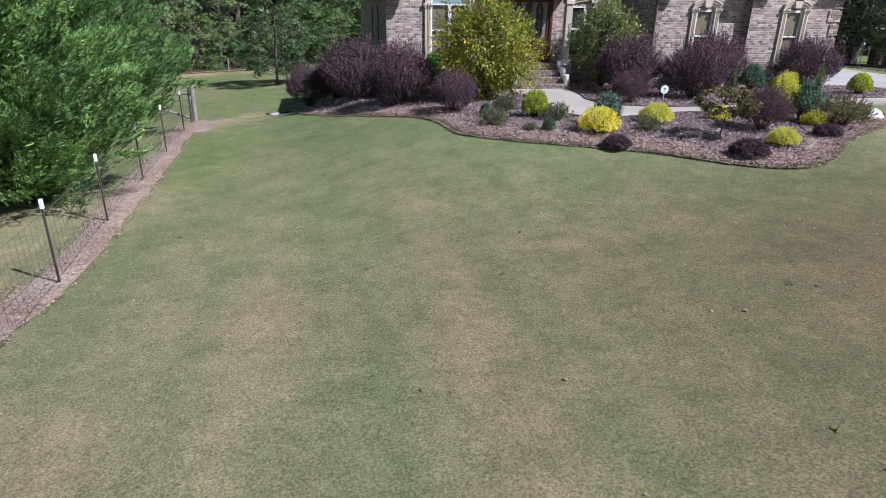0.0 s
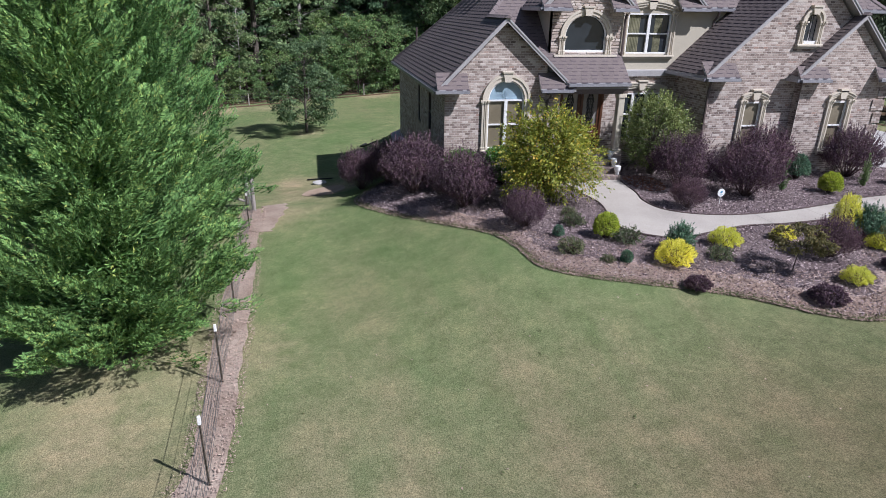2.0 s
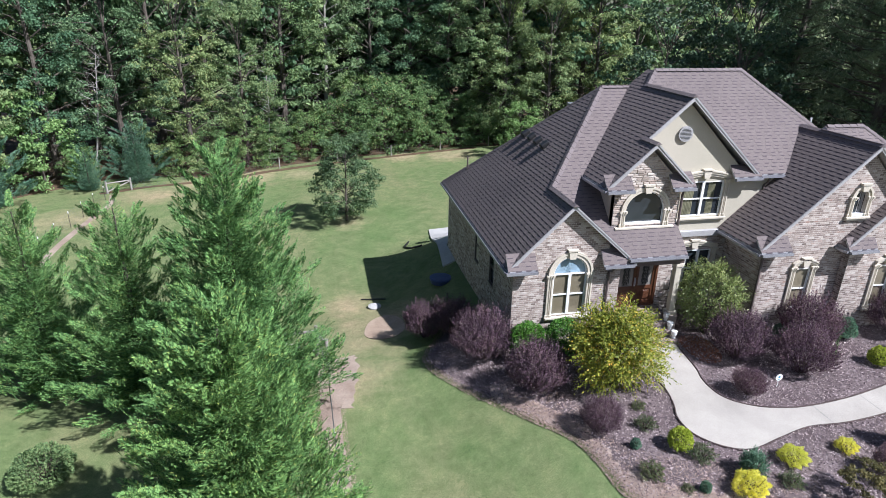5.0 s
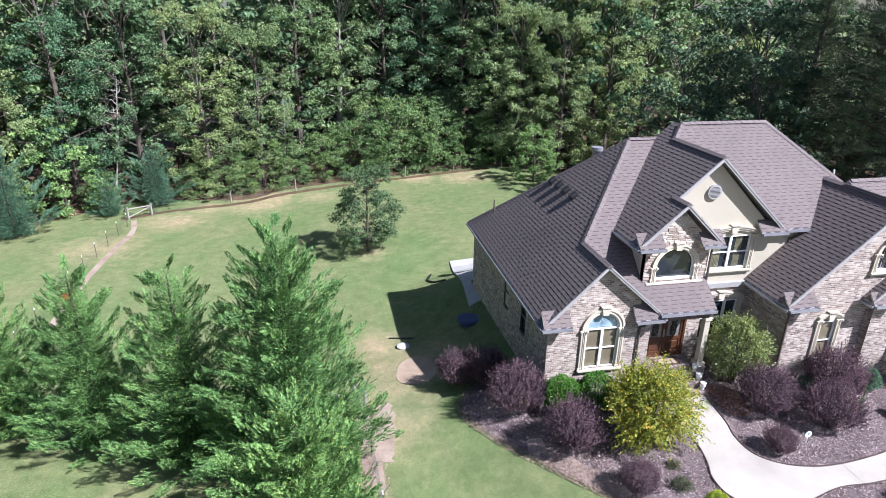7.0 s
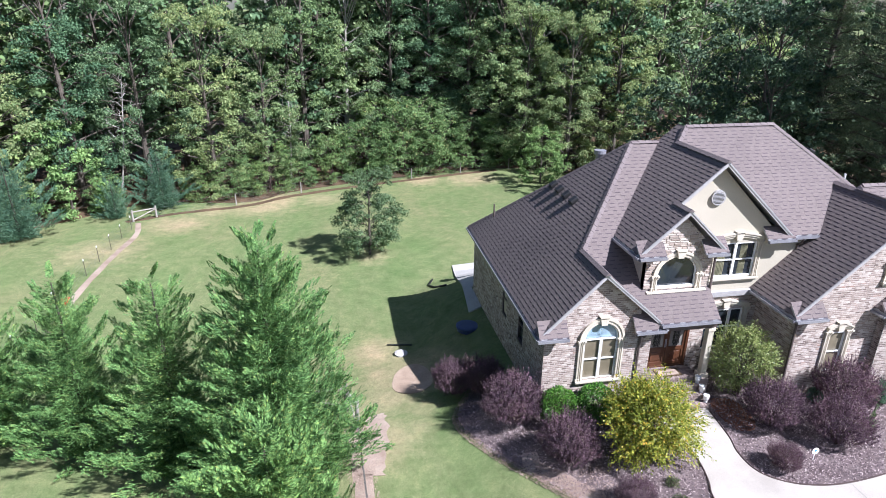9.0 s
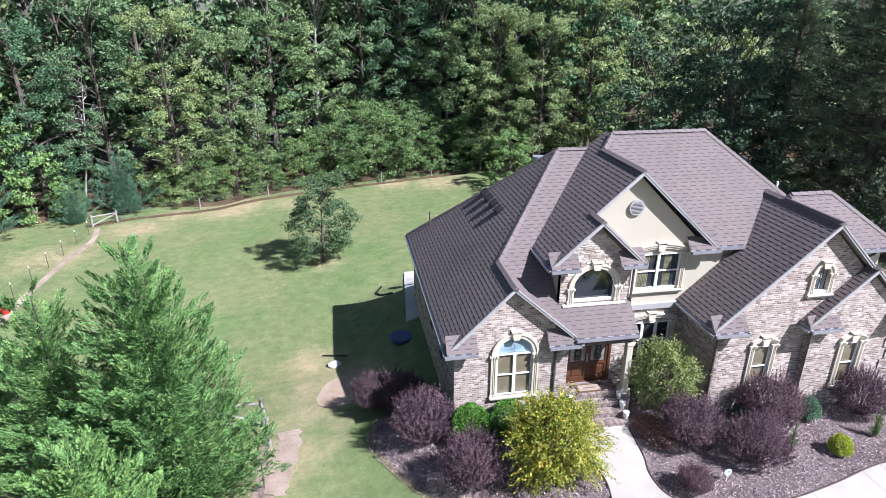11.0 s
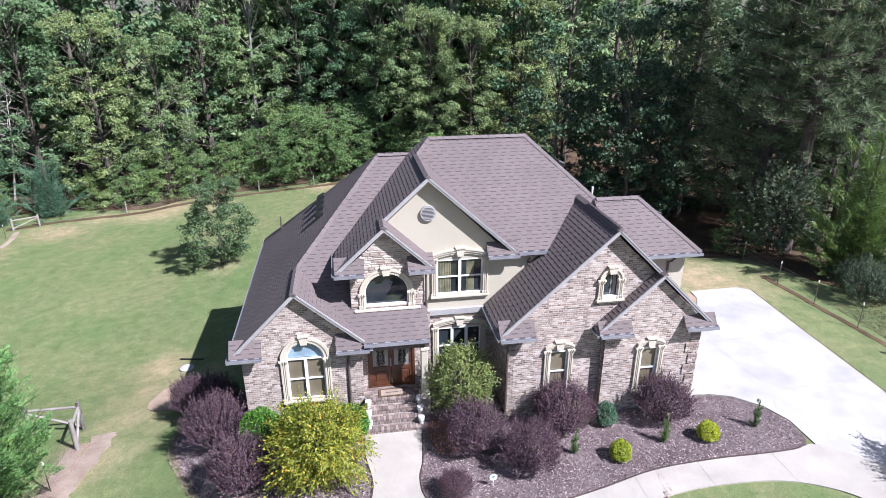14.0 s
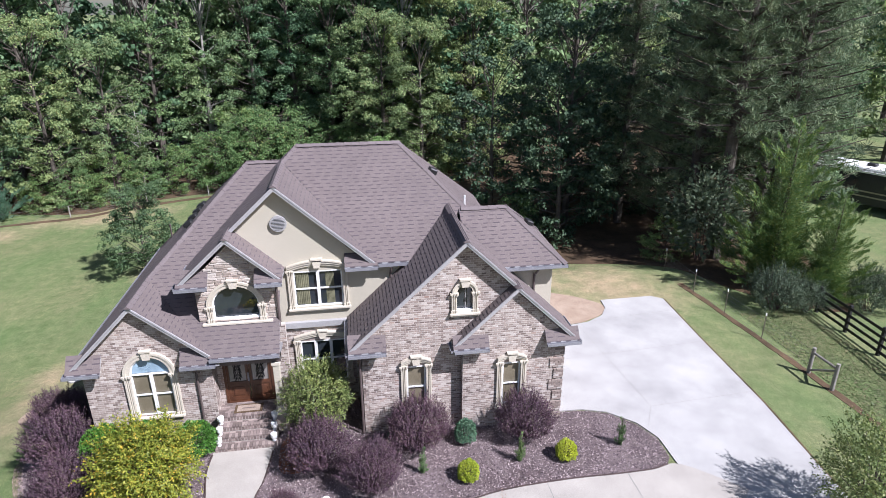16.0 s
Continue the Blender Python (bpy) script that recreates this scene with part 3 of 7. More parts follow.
def leaves(c, axis, length, width, spread=0.6, r=rng, bend=0.25, face=None, loose=0.45):
    """Diamond leaves at c, each along its axis (jittered); face: the way that their upper sides look."""
    n = len(c)
    a = unit(axis + spread * r.normal(size=(n, 3)))
    if face is None:
        b = unit(np.cross(a, r.normal(size=(n, 3))))
    else:
        b = unit(np.cross(unit(face + loose * r.normal(size=(n, 3))), a))
    nn = np.cross(a, b)
    s = (0.65 + 0.7 * r.random((n, 1)))
    L, W = length * s, width * s
    return np.stack([c - a * L * 0.5, c + b * W * 0.5 - a * L * 0.08 + nn * W * bend, c + a * L * 0.5, c - b * W * 0.5 - a * L * 0.08 + nn * W * bend], 1)

# ---------------------------------------------------------------- ground
def axis_lines(lo, hi, fine, far):
    xs = list(np.arange(lo, hi + 0.01, fine))
    d, out, inn = fine, hi, lo
    while out < far:
        d *= 1.35
        out += d
        inn -= d
        xs.append(out)
        xs.insert(0, inn)
    return xs


gx, gy = axis_lines(-28, 40, 0.5, 1800), axis_lines(-4, 68, 0.5, 1800)
gm = MB()
gm.v = [(x, y, g(x, y) + 0.012 * noise.noise(Vector((x * 0.7, y * 0.7, 0)))) for y in gy for x in gx]
nx = len(gx)
gm.f = [(j * nx + i, j * nx + i + 1, (j + 1) * nx + i + 1, (j + 1) * nx + i) for j in range(len(gy) - 1) for i in range(nx - 1)]
ground = part("ground", gm, LAWN, smooth=True)
tagged(ground, "mown lawn, green with dry straw-coloured mowing lanes", "lawn", kind="structure")

WALK_IN = curve_through([(6.55, 20.62), (6.5, 19.6), (6.7, 18.2), (6.52, 17.2), (6.25, 16.5), (6.3, 15.75), (6.8, 15.1), (7.6, 14.8), (8.8, 15.1), (10.0, 15.38), (11.3, 15.35), (12.8, 15.5), (14.6, 15.85), (16.6, 16.25), (18.6, 16.3), (20.2, 16.1), (21.5, 15.5), (22.4, 14.6)], 5)
WALK_OUT = curve_through([(24.0, 16.2), (22.4, 17.6), (21.3, 17.5), (19.9, 17.45), (18.2, 17.45), (16.0, 17.3), (14.0, 16.8), (12.3, 16.45), (10.6, 16.3), (9.5, 16.45), (8.75, 16.8), (8.3, 17.35), (8.25, 18.2), (8.45, 19.0), (8.62, 20.62)], 5)
footpath = slab("pavement", WALK_IN + WALK_OUT, 1.0, 0.05, 0.12, PATHCON)
tagged(footpath, "pale concrete path curving to the front steps", "path", kind="structure")
DRIVE = [(22.3, 17.45), (22.3, 12.0), (24.5, 4.0), (28.4, 4.0), (27.0, 15.5), (27.1, 17.0), (27.5, 20.5), (27.75, 25.3), (28.05, 29.7), (27.5, 30.1), (24.6, 29.95), (24.5, 29.1), (24.0, 28.3), (23.0, 27.7), (22.0, 27.5), (19.15, 27.4), (19.15, 20.98), (20.1, 20.98), (21.0, 20.7), (21.9, 19.9), (22.3, 19.0)]
drive = slab("road", DRIVE, 1.0, 0.045, 0.14, CONCRETE)
tagged(drive, "broad pale concrete driveway with saw-cut joints", "driveway", kind="structure")
jm = MB()
for x0, y0, x1, y1 in ((22.9, 20.8, 22.4, 27.4), (22.9, 20.8, 27.5, 21.2), (19.3, 24.4, 27.7, 25.2), (19.3, 27.2, 27.9, 28.4), (22.9, 20.8, 22.2, 19.6)):
    d = Vector((x1 - x0, y1 - y0, 0))
    nrm = Vector((-d.y, d.x, 0)).normalized() * 0.007
    ps = [(x0 + d.x * i / 10, y0 + d.y * i / 10) for i in range(11)]
    for (ax, ay), (bx, by) in zip(ps, ps[1:]):
        za, zb = g(ax, ay) + 0.049, g(bx, by) + 0.049
        jm.add([(ax + nrm.x, ay + nrm.y, za), (ax - nrm.x, ay - nrm.y, za), (bx - nrm.x, by - nrm.y, zb), (bx + nrm.x, by + nrm.y, zb)], [(0, 1, 2, 3)])
for x, a, b in ((10.9, 15.35, 16.3), (12.9, 15.5, 16.6), (15.2, 15.95, 17.15), (17.6, 16.27, 17.42), (20.4, 16.05, 17.45)):
    jm.add([(x - 0.015, a, g(x, a) + 0.054), (x + 0.015, a, g(x, a) + 0.054), (x + 0.015, b, g(x, b) + 0.054), (x - 0.015, b, g(x, b) + 0.054)], [(0, 1, 2, 3)])
# flat dark strip drawn for the gap between concrete and grass
dg = MB()
ed_ = curve_through([(27.03, 15.5), (27.13, 17.0), (27.53, 20.5), (27.78, 25.3), (28.08, 29.7)], 6)
for (ax, ay), (bx, by) in zip(ed_, ed_[1:]):
    dg.add([(ax - 0.02, ay, g(ax, ay) + 0.05), (ax + 0.06, ay, g(ax, ay) + 0.035), (bx + 0.06, by, g(bx, by) + 0.035), (bx - 0.02, by, g(bx, by) + 0.05)], [(0, 1, 2, 3)])
tagged(part("drive_edging", dg, LITTER), "dark strip for the gap along the driveway's edge", "edging", kind="structure")
tagged(part("joints", jm, JOINT), "dark saw-cut joints in the concrete", "joint", kind="structure")

BED_OUT = curve_through([(0.6, 24.6), (-0.6, 22.6), (0.3, 20.2), (1.7, 18.0), (2.8, 16.4), (3.15, 15.1), (3.35, 13.95), (4.3, 13.2), (5.8, 12.58), (7.0, 12.02), (7.9, 11.38), (8.6, 10.8), (9.5, 10.4), (10.5, 10.7), (11.7, 11.65), (13.2, 12.6), (14.6, 13.4), (15.6, 14.4), (15.6, 15.6)], 6)
bed = slab("ground_bed", BED_OUT + [(13.0, 15.4)] + [p for p in WALK_IN[::-1] if p[0] < 12.9] + [(6.5, 21.5), (2.4, 21.6), (2.3, 24.6)], 0.7, 0.016, 0.1, MULCH_BED)
tagged(bed, "mulched planting bed of brown wood chips", "flower bed", kind="structure")
BED_IN = [(8.66, 20.6)] + [p for p in WALK_OUT[::-1] if p[1] < 20.5 and p[0] < 22.0] + [(22.2, 18.0), (22.25, 19.0), (21.85, 19.85), (21.0, 20.65), (20.1, 20.93), (19.1, 20.93), (18.9, 20.7), (11.9, 20.95), (11.8, 23.1), (8.9, 23.1)]
bed2 = slab("ground_bed", BED_IN, 0.7, 0.016, 0.1, MULCH_BED)
tagged(slab("ground_litter", curve_through([(8.9, 19.4), (9.6, 19.2), (10.0, 19.9), (9.9, 20.9), (8.95, 21.0)], 4, True), 0.7, 0.036, 0.05, RUST), "rusty fallen leaves beside the front steps", "leaf litter", kind="structure")
tagged(bed2, "mulched bed of purple-brown wood chips before the brick wall", "flower bed", kind="structure")


def scatter_chips(poly, n, size, mat, seed):
    r = np.random.default_rng(seed)
    xs, ys = [p[0] for p in poly], [p[1] for p in poly]
    x, y = r.uniform(min(xs), max(xs), n * 6), r.uniform(min(ys), max(ys), n * 6)
    keep = inside_all(poly, x, y)
    x, y = x[keep][:n], y[keep][:n]
    n = len(x)
    c = np.stack([x, y, [g(a, b) + 0.045 for a, b in zip(x, y)] + 0.03 * r.random(n)], 1)
    ax = r.normal(size=(n, 3)) * (1, 1, 0.25)
    q = leaves(c, ax, size, size * 0.38, 0.15, r, 0.1, np.tile(np.array([0.0, 0.0, 1.0]), (n, 1)), 0.38)
    ob = quads("wood_chips", q, mat)
    return tagged(ob, "loose wood chips strewn over the bed", "mulch", kind="stuff")


BED_POLY = BED_OUT + [(13.0, 15.4)] + [p for p in WALK_IN[::-1] if p[0] < 12.9] + [(6.5, 21.5), (2.4, 21.6), (2.3, 24.6)]
scatter_chips(BED_POLY, 34000, 0.068, CHIP, 1)
scatter_chips(BED_IN, 30000, 0.068, CHIP, 2)
RIM = [(p[0] - 0.03, p[1] - 0.05) for p in BED_OUT if p[1] < 19] + [(p[0] + 0.25, p[1] + 0.75) for p in BED_OUT[::-1] if p[1] < 19]
rim_pts = [p for p in BED_OUT if p[1] < 19.2]
inner_ = [(p[0] + 0.2 + 0.25 * math.sin(i * 1.7), p[1] + 0.85 + 0.25 * math.sin(i * 2.3)) for i, p in enumerate(rim_pts)]
rm = MB()
for (pa, pb_), (qa, qb) in zip(zip(rim_pts, inner_), list(zip(rim_pts, inner_))[1:]):
    rm.add([(p[0], p[1], g(p[0], p[1]) + 0.026) for p in (pa, qa, qb, pb_)], [(0, 1, 2, 3)])
tagged(part("ground_straw", rm, RIMSTRAW), "pale pinkish straw litter along the bed's outer edge", "straw", kind="structure")
scatter_chips(RIM, 27000, 0.06, STRAW, 3)
scatter_chips([p for p in BED_OUT if p[1] < 19] + [(p[0] + 0.5, p[1] + 1.9) for p in BED_OUT[::-1] if p[1] < 17], 9000, 0.055, STRAW, 4)
for line in (WALK_OUT, [p for p in WALK_IN if p[1] > 14 and p[0] < 14]):
    em = MB()
    pts = [(x, y, g(x, y) + 0.05) for x, y in line if y < 20.6 and x < 22]
    em.tube(pts, 0.03, 6)
    tagged(part("edging", em, EDGING), "dark plastic edging along the path", "edging", kind="structure")

# bare soil along the left fence, round the steps of the yard and by the drive
def strip(pts, wide, mat, seed, label, chips=0):
    r = random.Random(seed)
    mid = curve_through(pts, 6)
    left, right = [], []
    for i, p in enumerate(mid):
        a, b = Vector(mid[max(0, i - 1)]), Vector(mid[min(len(mid) - 1, i + 1)])
        d = (b - a).normalized()
        nr = Vector((-d.y, d.x))
        left.append(tuple(Vector(p) + nr * wide * (0.5 + 0.2 * (r.random() - 0.5))))
        right.append(tuple(Vector(p) - nr * wide * (0.5 + 0.2 * (r.random() - 0.5))))
    ob = slab("ground_soil", left + right[::-1], 0.8, 0.018, 0.05, mat)
    if chips:
        out = [(x - 0.16, y) for x, y in left] + [(x + 0.16, y) for x, y in right[::-1]]
        scatter_chips(out, chips, 0.048, STRAW, seed + 40)
    return tagged(ob, label, "bare soil", kind="structure")


strip([(-5.3, 2.5), (-4.55, 6.0), (-4.0, 9.3), (-4.05, 12.5), (-4.15, 16.0), (-4.3, 20.0), (-4.4, 23.6)], 0.66, SOIL, 1, "bare reddish soil strip along the wire fence", 9000)
strip([(-4.0, 20.5), (-3.75, 22.0), (-3.6, 23.2), (-3.7, 24.2)], 0.85, SOIL, 2, "worn pale soil at the fence brace")
strip([(-20.7, 36.0), (-20.9, 42.0), (-20.7, 48.0), (-20.6, 52.5), (-21.4, 55.8)], 0.42, SOIL, 3, "worn red clay trail along the far fence")
# soil strip in the litter colour, which also paints the treeline's shadow band
strip([(-22.5, 56.3), (-18.5, 58.4), (-13.0, 59.8), (-8.0, 62.8), (2.0, 63.9), (12.0, 64.3)], 0.7, LITTER, 4, "bare soil along the woods, darkened to stand for their shade")
strip([(30.0, 31.5), (30.3, 28.5), (30.6, 25.0), (30.9, 21.5), (31.0, 17.0)], 0.34, LITTER, 5, "bare soil strip under the side fence")
slab_pts = curve_through([(-2.7, 26.4), (-2.3, 25.7), (-1.5, 25.6), (-0.9, 26.3), (-1.0, 27.8), (-1.6, 28.6), (-2.4, 27.9)], 5, True)
tagged(slab("ground_soil", slab_pts, 0.6, 0.02, 0.05, CLAY), "patch of bare orange clay beside the house", "bare soil", kind="structure")
slab_pts = curve_through([(19.3, 27.5), (22.0, 27.6), (23.1, 27.9), (24.2, 28.6), (24.4, 29.6), (22.6, 31.0), (20.2, 31.4), (19.0, 29.6)], 5, True)
tagged(slab("ground_soil", slab_pts, 0.6, 0.02, 0.05, CLAY), "bare orange clay at the end of the driveway", "bare soil", kind="structure")
# woods floor; by the driveway its edge follows the trees' shade line
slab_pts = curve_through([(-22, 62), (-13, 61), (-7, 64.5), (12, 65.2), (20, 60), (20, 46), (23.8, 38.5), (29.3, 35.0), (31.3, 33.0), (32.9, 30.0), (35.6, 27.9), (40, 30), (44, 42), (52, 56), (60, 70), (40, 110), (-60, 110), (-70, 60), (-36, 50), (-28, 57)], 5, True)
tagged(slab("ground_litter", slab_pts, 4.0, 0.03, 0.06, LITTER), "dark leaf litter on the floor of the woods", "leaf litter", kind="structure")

# litter laid over lit grass, its dark colour also paints the trees' shade
shade_pts = curve_through([(28.0, 37.6), (29.6, 35.2), (31.3, 33.0), (32.9, 30.2), (35.2, 28.0), (38.5, 28.2), (40.0, 33.0), (36.0, 38.5), (30.5, 40.0)], 4, True)
tagged(slab("ground_litter", shade_pts, 0.6, 0.05, 0.1, LITTER), "dark leaf litter doubling as tree shade by the driveway", "leaf litter", kind="structure")

# ---------------------------------------------------------------- the house
house = empty("house", 0, 0, 0, "two-storey brick and stucco house with steep brown shingle roofs", "house")


def fwd(y0):
    """A wall that faces the road: u is x, v is z, w towards the road."""
    return lambda u, v, w: (u, y0 - w, v)


def side(x0, s=-1):
    """A wall that faces sideways: u is y, v is z."""
    return lambda u, v, w: (x0 + s * w, u, v)


def arch(x0, x1, z0, z1, rise, n=14):
    """An opening with an arched head, counter-clockwise from its lower left."""
    cx, rx = (x0 + x1) / 2, (x1 - x0) / 2
    return [(x0, z0), (x1, z0)] + [(cx + rx * math.cos(math.pi * i / n), z1 - rise + rise * math.sin(math.pi * i / n)) for i in range(n + 1)]


def rect(x0, x1, z0, z1):
    return [(x0, z0), (x1, z0), (x1, z1), (x0, z1)]


def hole(lp):
    return lp[::-1]


# openings: (x0, x1, z0, z1, rise)
W_LEFT = (3.95, 5.27, 1.05, 3.42, 0.66)
W_DORMER = (6.84, 8.42, 4.28, 5.56, 0.72)
W_UPPER = (9.58, 11.33, 4.2, 5.62)
W_LOWER = (9.6, 11.3, 0.95, 2.75)
W_R1 = (13.4, 14.08, 0.95, 2.68)
W_R2 = (16.8, 17.46, 0.95, 2.7)
W_LOFT = (15.2, 15.74, 4.72, 5.72, 0.27)
DOOR = (6.82, 8.6, 0.8, 3.1)

# left wing
loops_l = [[(2.42, -0.6), (6.05, -0.6), (6.05, 3.1), (6.05, 3.92), (4.45, 5.28), (2.42, 3.4)], hole(arch(*W_LEFT))]
wl = panel("wall", loops_l, fwd(21.75), 0.2, MORTAR, house, "mottled pinkish-tan brick front wall")
one_l = lay_bricks(loops_l, fwd(21.75), wl, (2.4, 4.0, 0.6, 3.4))
loops_ls = [[(21.76, -2.2), (33.0, -2.2), (33.0, 3.2), (21.76, 3.2)], hole(rect(24.2, 24.9, 1.2, 2.7)), hole(rect(26.6, 27.3, 1.2, 2.7))]
wls = panel("wall", loops_ls, side(2.42), 0.2, MORTAR, house, "brick side wall in shade")
lay_bricks(loops_ls, side(2.42), wls)
# porch: side pier, door wall
loops_p = [[(6.05, 0.4), (9.2, 0.4), (9.2, 3.9), (6.05, 3.9)], hole(rect(*DOOR))]
wp = panel("wall", loops_p, fwd(22.45), 0.2, MORTAR, house, "brick wall round the front door")
lay_bricks(loops_p, fwd(22.45), wp)
pier = MB().box(6.04, 6.62, 21.78, 22.5, -0.3, 3.4)
pw = part("pier", pier, MORTAR, house, "brick pier beside the front door")
lay_bricks([rect(6.06, 6.62, -0.3, 3.35)], fwd(21.777), pw)
lay_bricks([rect(21.78, 22.43, 0.4, 3.35)], side(6.623, 1), pw)
# ledge-stone dormer
loops_d = [[(6.33, 3.85), (9.0, 3.85), (9.0, 5.75), (7.62, 7.1), (6.33, 5.85)], hole(arch(*W_DORMER))]
wd = panel("wall", loops_d, fwd(22.4), 0.2, MORTAR, house, "stacked ledge-stone dormer wall")
panel("wall", [[(22.4, 3.85), (25.5, 3.85), (25.5, 5.8), (22.4, 5.8)]], side(6.33), 0.2, STUCCO, house)
# stucco centre above brick
loops_m = [[(9.0, 3.42), (13.9, 3.42), (13.9, 5.75), (12.3, 5.75), (9.25, 8.7), (7.0, 6.7), (7.0, 5.5), (9.0, 5.5)], hole(rect(*W_UPPER))]
panel("wall", loops_m, fwd(23.15), 0.2, STUCCO, house, "cream stucco gable wall")
loops_mb = [rect(9.0, 12.0, -0.3, 3.42), hole(rect(*W_LOWER))]
wmb = panel("wall", loops_mb, fwd(23.13), 0.2, MORTAR, house, "brick wall under the stucco gable")
lay_bricks(loops_mb, fwd(23.13), wmb)
band = MB().soft_box(8.98, 12.0, 23.02, 23.16, 3.38, 3.62, 0.02)
part("band", band, FASCIA, house, "grey band between stucco and brick")
# right wing
loops_r = [[(11.85, -0.3), (15.4, -0.3), (15.4, 3.0), (18.7, 3.0), (18.7, 4.0), (15.48, 7.15), (11.85, 3.75)], hole(rect(*W_R1)), hole(arch(*W_LOFT))]
wr = panel("wall", loops_r, fwd(20.88), 0.2, MORTAR, house, "mottled brick gable wall of the right wing")
lay_bricks(loops_r, fwd(20.88), wr)
loops_r2 = [[(15.36, -0.4), (19.06, -0.4), (19.06, 3.7), (17.24, 5.45), (15.36, 3.7)], hole(rect(*W_R2))]
wr2 = panel("wall", loops_r2, fwd(20.56), 0.2, MORTAR, house, "brick front of the projecting gable")
lay_bricks(loops_r2, fwd(20.56), wr2)
ws = panel("wall", [rect(20.57, 20.87, -0.3, 3.9)], side(15.36), 0.05, MORTAR, house)
lay_bricks([rect(20.57, 20.87, -0.3, 3.9)], side(15.36), ws)
loops_rs = [rect(20.88, 23.13, -0.3, 3.8)]
wrs = panel("wall", loops_rs, side(11.85), 0.2, MORTAR, house)
lay_bricks(loops_rs, side(11.85), wrs)
loops_rr = [rect(20.56, 30.3, -0.5, 3.7)]
wrr = panel("wall", loops_rr, side(19.06, 1), 0.2, MORTAR, house)
lay_bricks(loops_rr, side(19.06, 1), wrr)
def quoin(x0, x1, y0, z0):
    """Six courses of brick standing 25 mm proud at the corner."""
    m = MB()
    for c in range(5):
        xa = x0 + (0.1 if c % 2 else 0.0) - 0.1
        while xa < x1:
            m.box(max(xa, x0), min(xa + 0.2, x1), y0 - 0.03, y0 + 0.01, z0 + c * 0.0795, z0 + c * 0.0795 + 0.067)
            xa += 0.2125
    tagged(part("quoin", m, BRICK, house), kind="stuff")


for i in range(8):
    quoin(19.075 - (0.52 if i % 2 else 0.36), 19.08, 20.55, 0.0 + i * 0.47)
# upper right block and the rest of the shell
sm = MB().box(13.9, 18.99, 22.15, 25.1, 2.8, 5.75).box(9.0, 17.3, 23.3, 30.3, -0.5, 5.75).box(2.5, 13.0, 26.0, 33.0, -2.2, 3.1)
part("wall", sm, STUCCO, house, "plain cream stucco back walls")

# roof slopes: plan corners, height, courses along x or not
def zl(x, y): return 3.16 + 0.985 * (x - 2.1)
def zp(x, y): return 3.35 + 0.893 * (y - 21.4)
def zlr(x, y): return 5.465 - 0.89 * (x - 4.44)
def zml(x, y): return 8.91 - 0.908 * (9.25 - x)
def zsr(x, y): return 7.41 - 0.93 * (x - 7.6)
def zmr(x, y): return 8.91 - 0.907 * (x - 9.25)
def zmain(x, y): return 9.44 - 0.92 * (26.8 - y)
def zmain_r(x, y): return 9.44 - 0.92 * (x - 13.85)
def zmain_b(x, y): return 9.44 - 0.92 * (y - 26.8)
def zrl(x, y): return 7.41 - 0.926 * (15.48 - x)
def zrr(x, y): return 7.41 - 0.96 * (x - 15.48)
def zr2l(x, y): return 5.72 - 0.933 * (17.24 - x)
def zu(x, y): return 5.88 + 0.905 * (y - 21.75)
def zur(x, y): return 5.88 + 0.905 * (19.37 - x)
def zub(x, y): return 5.88 + 0.905 * (25.45 - y)
def zb(x, y): return 3.16 + 0.957 * (33.2 - y)


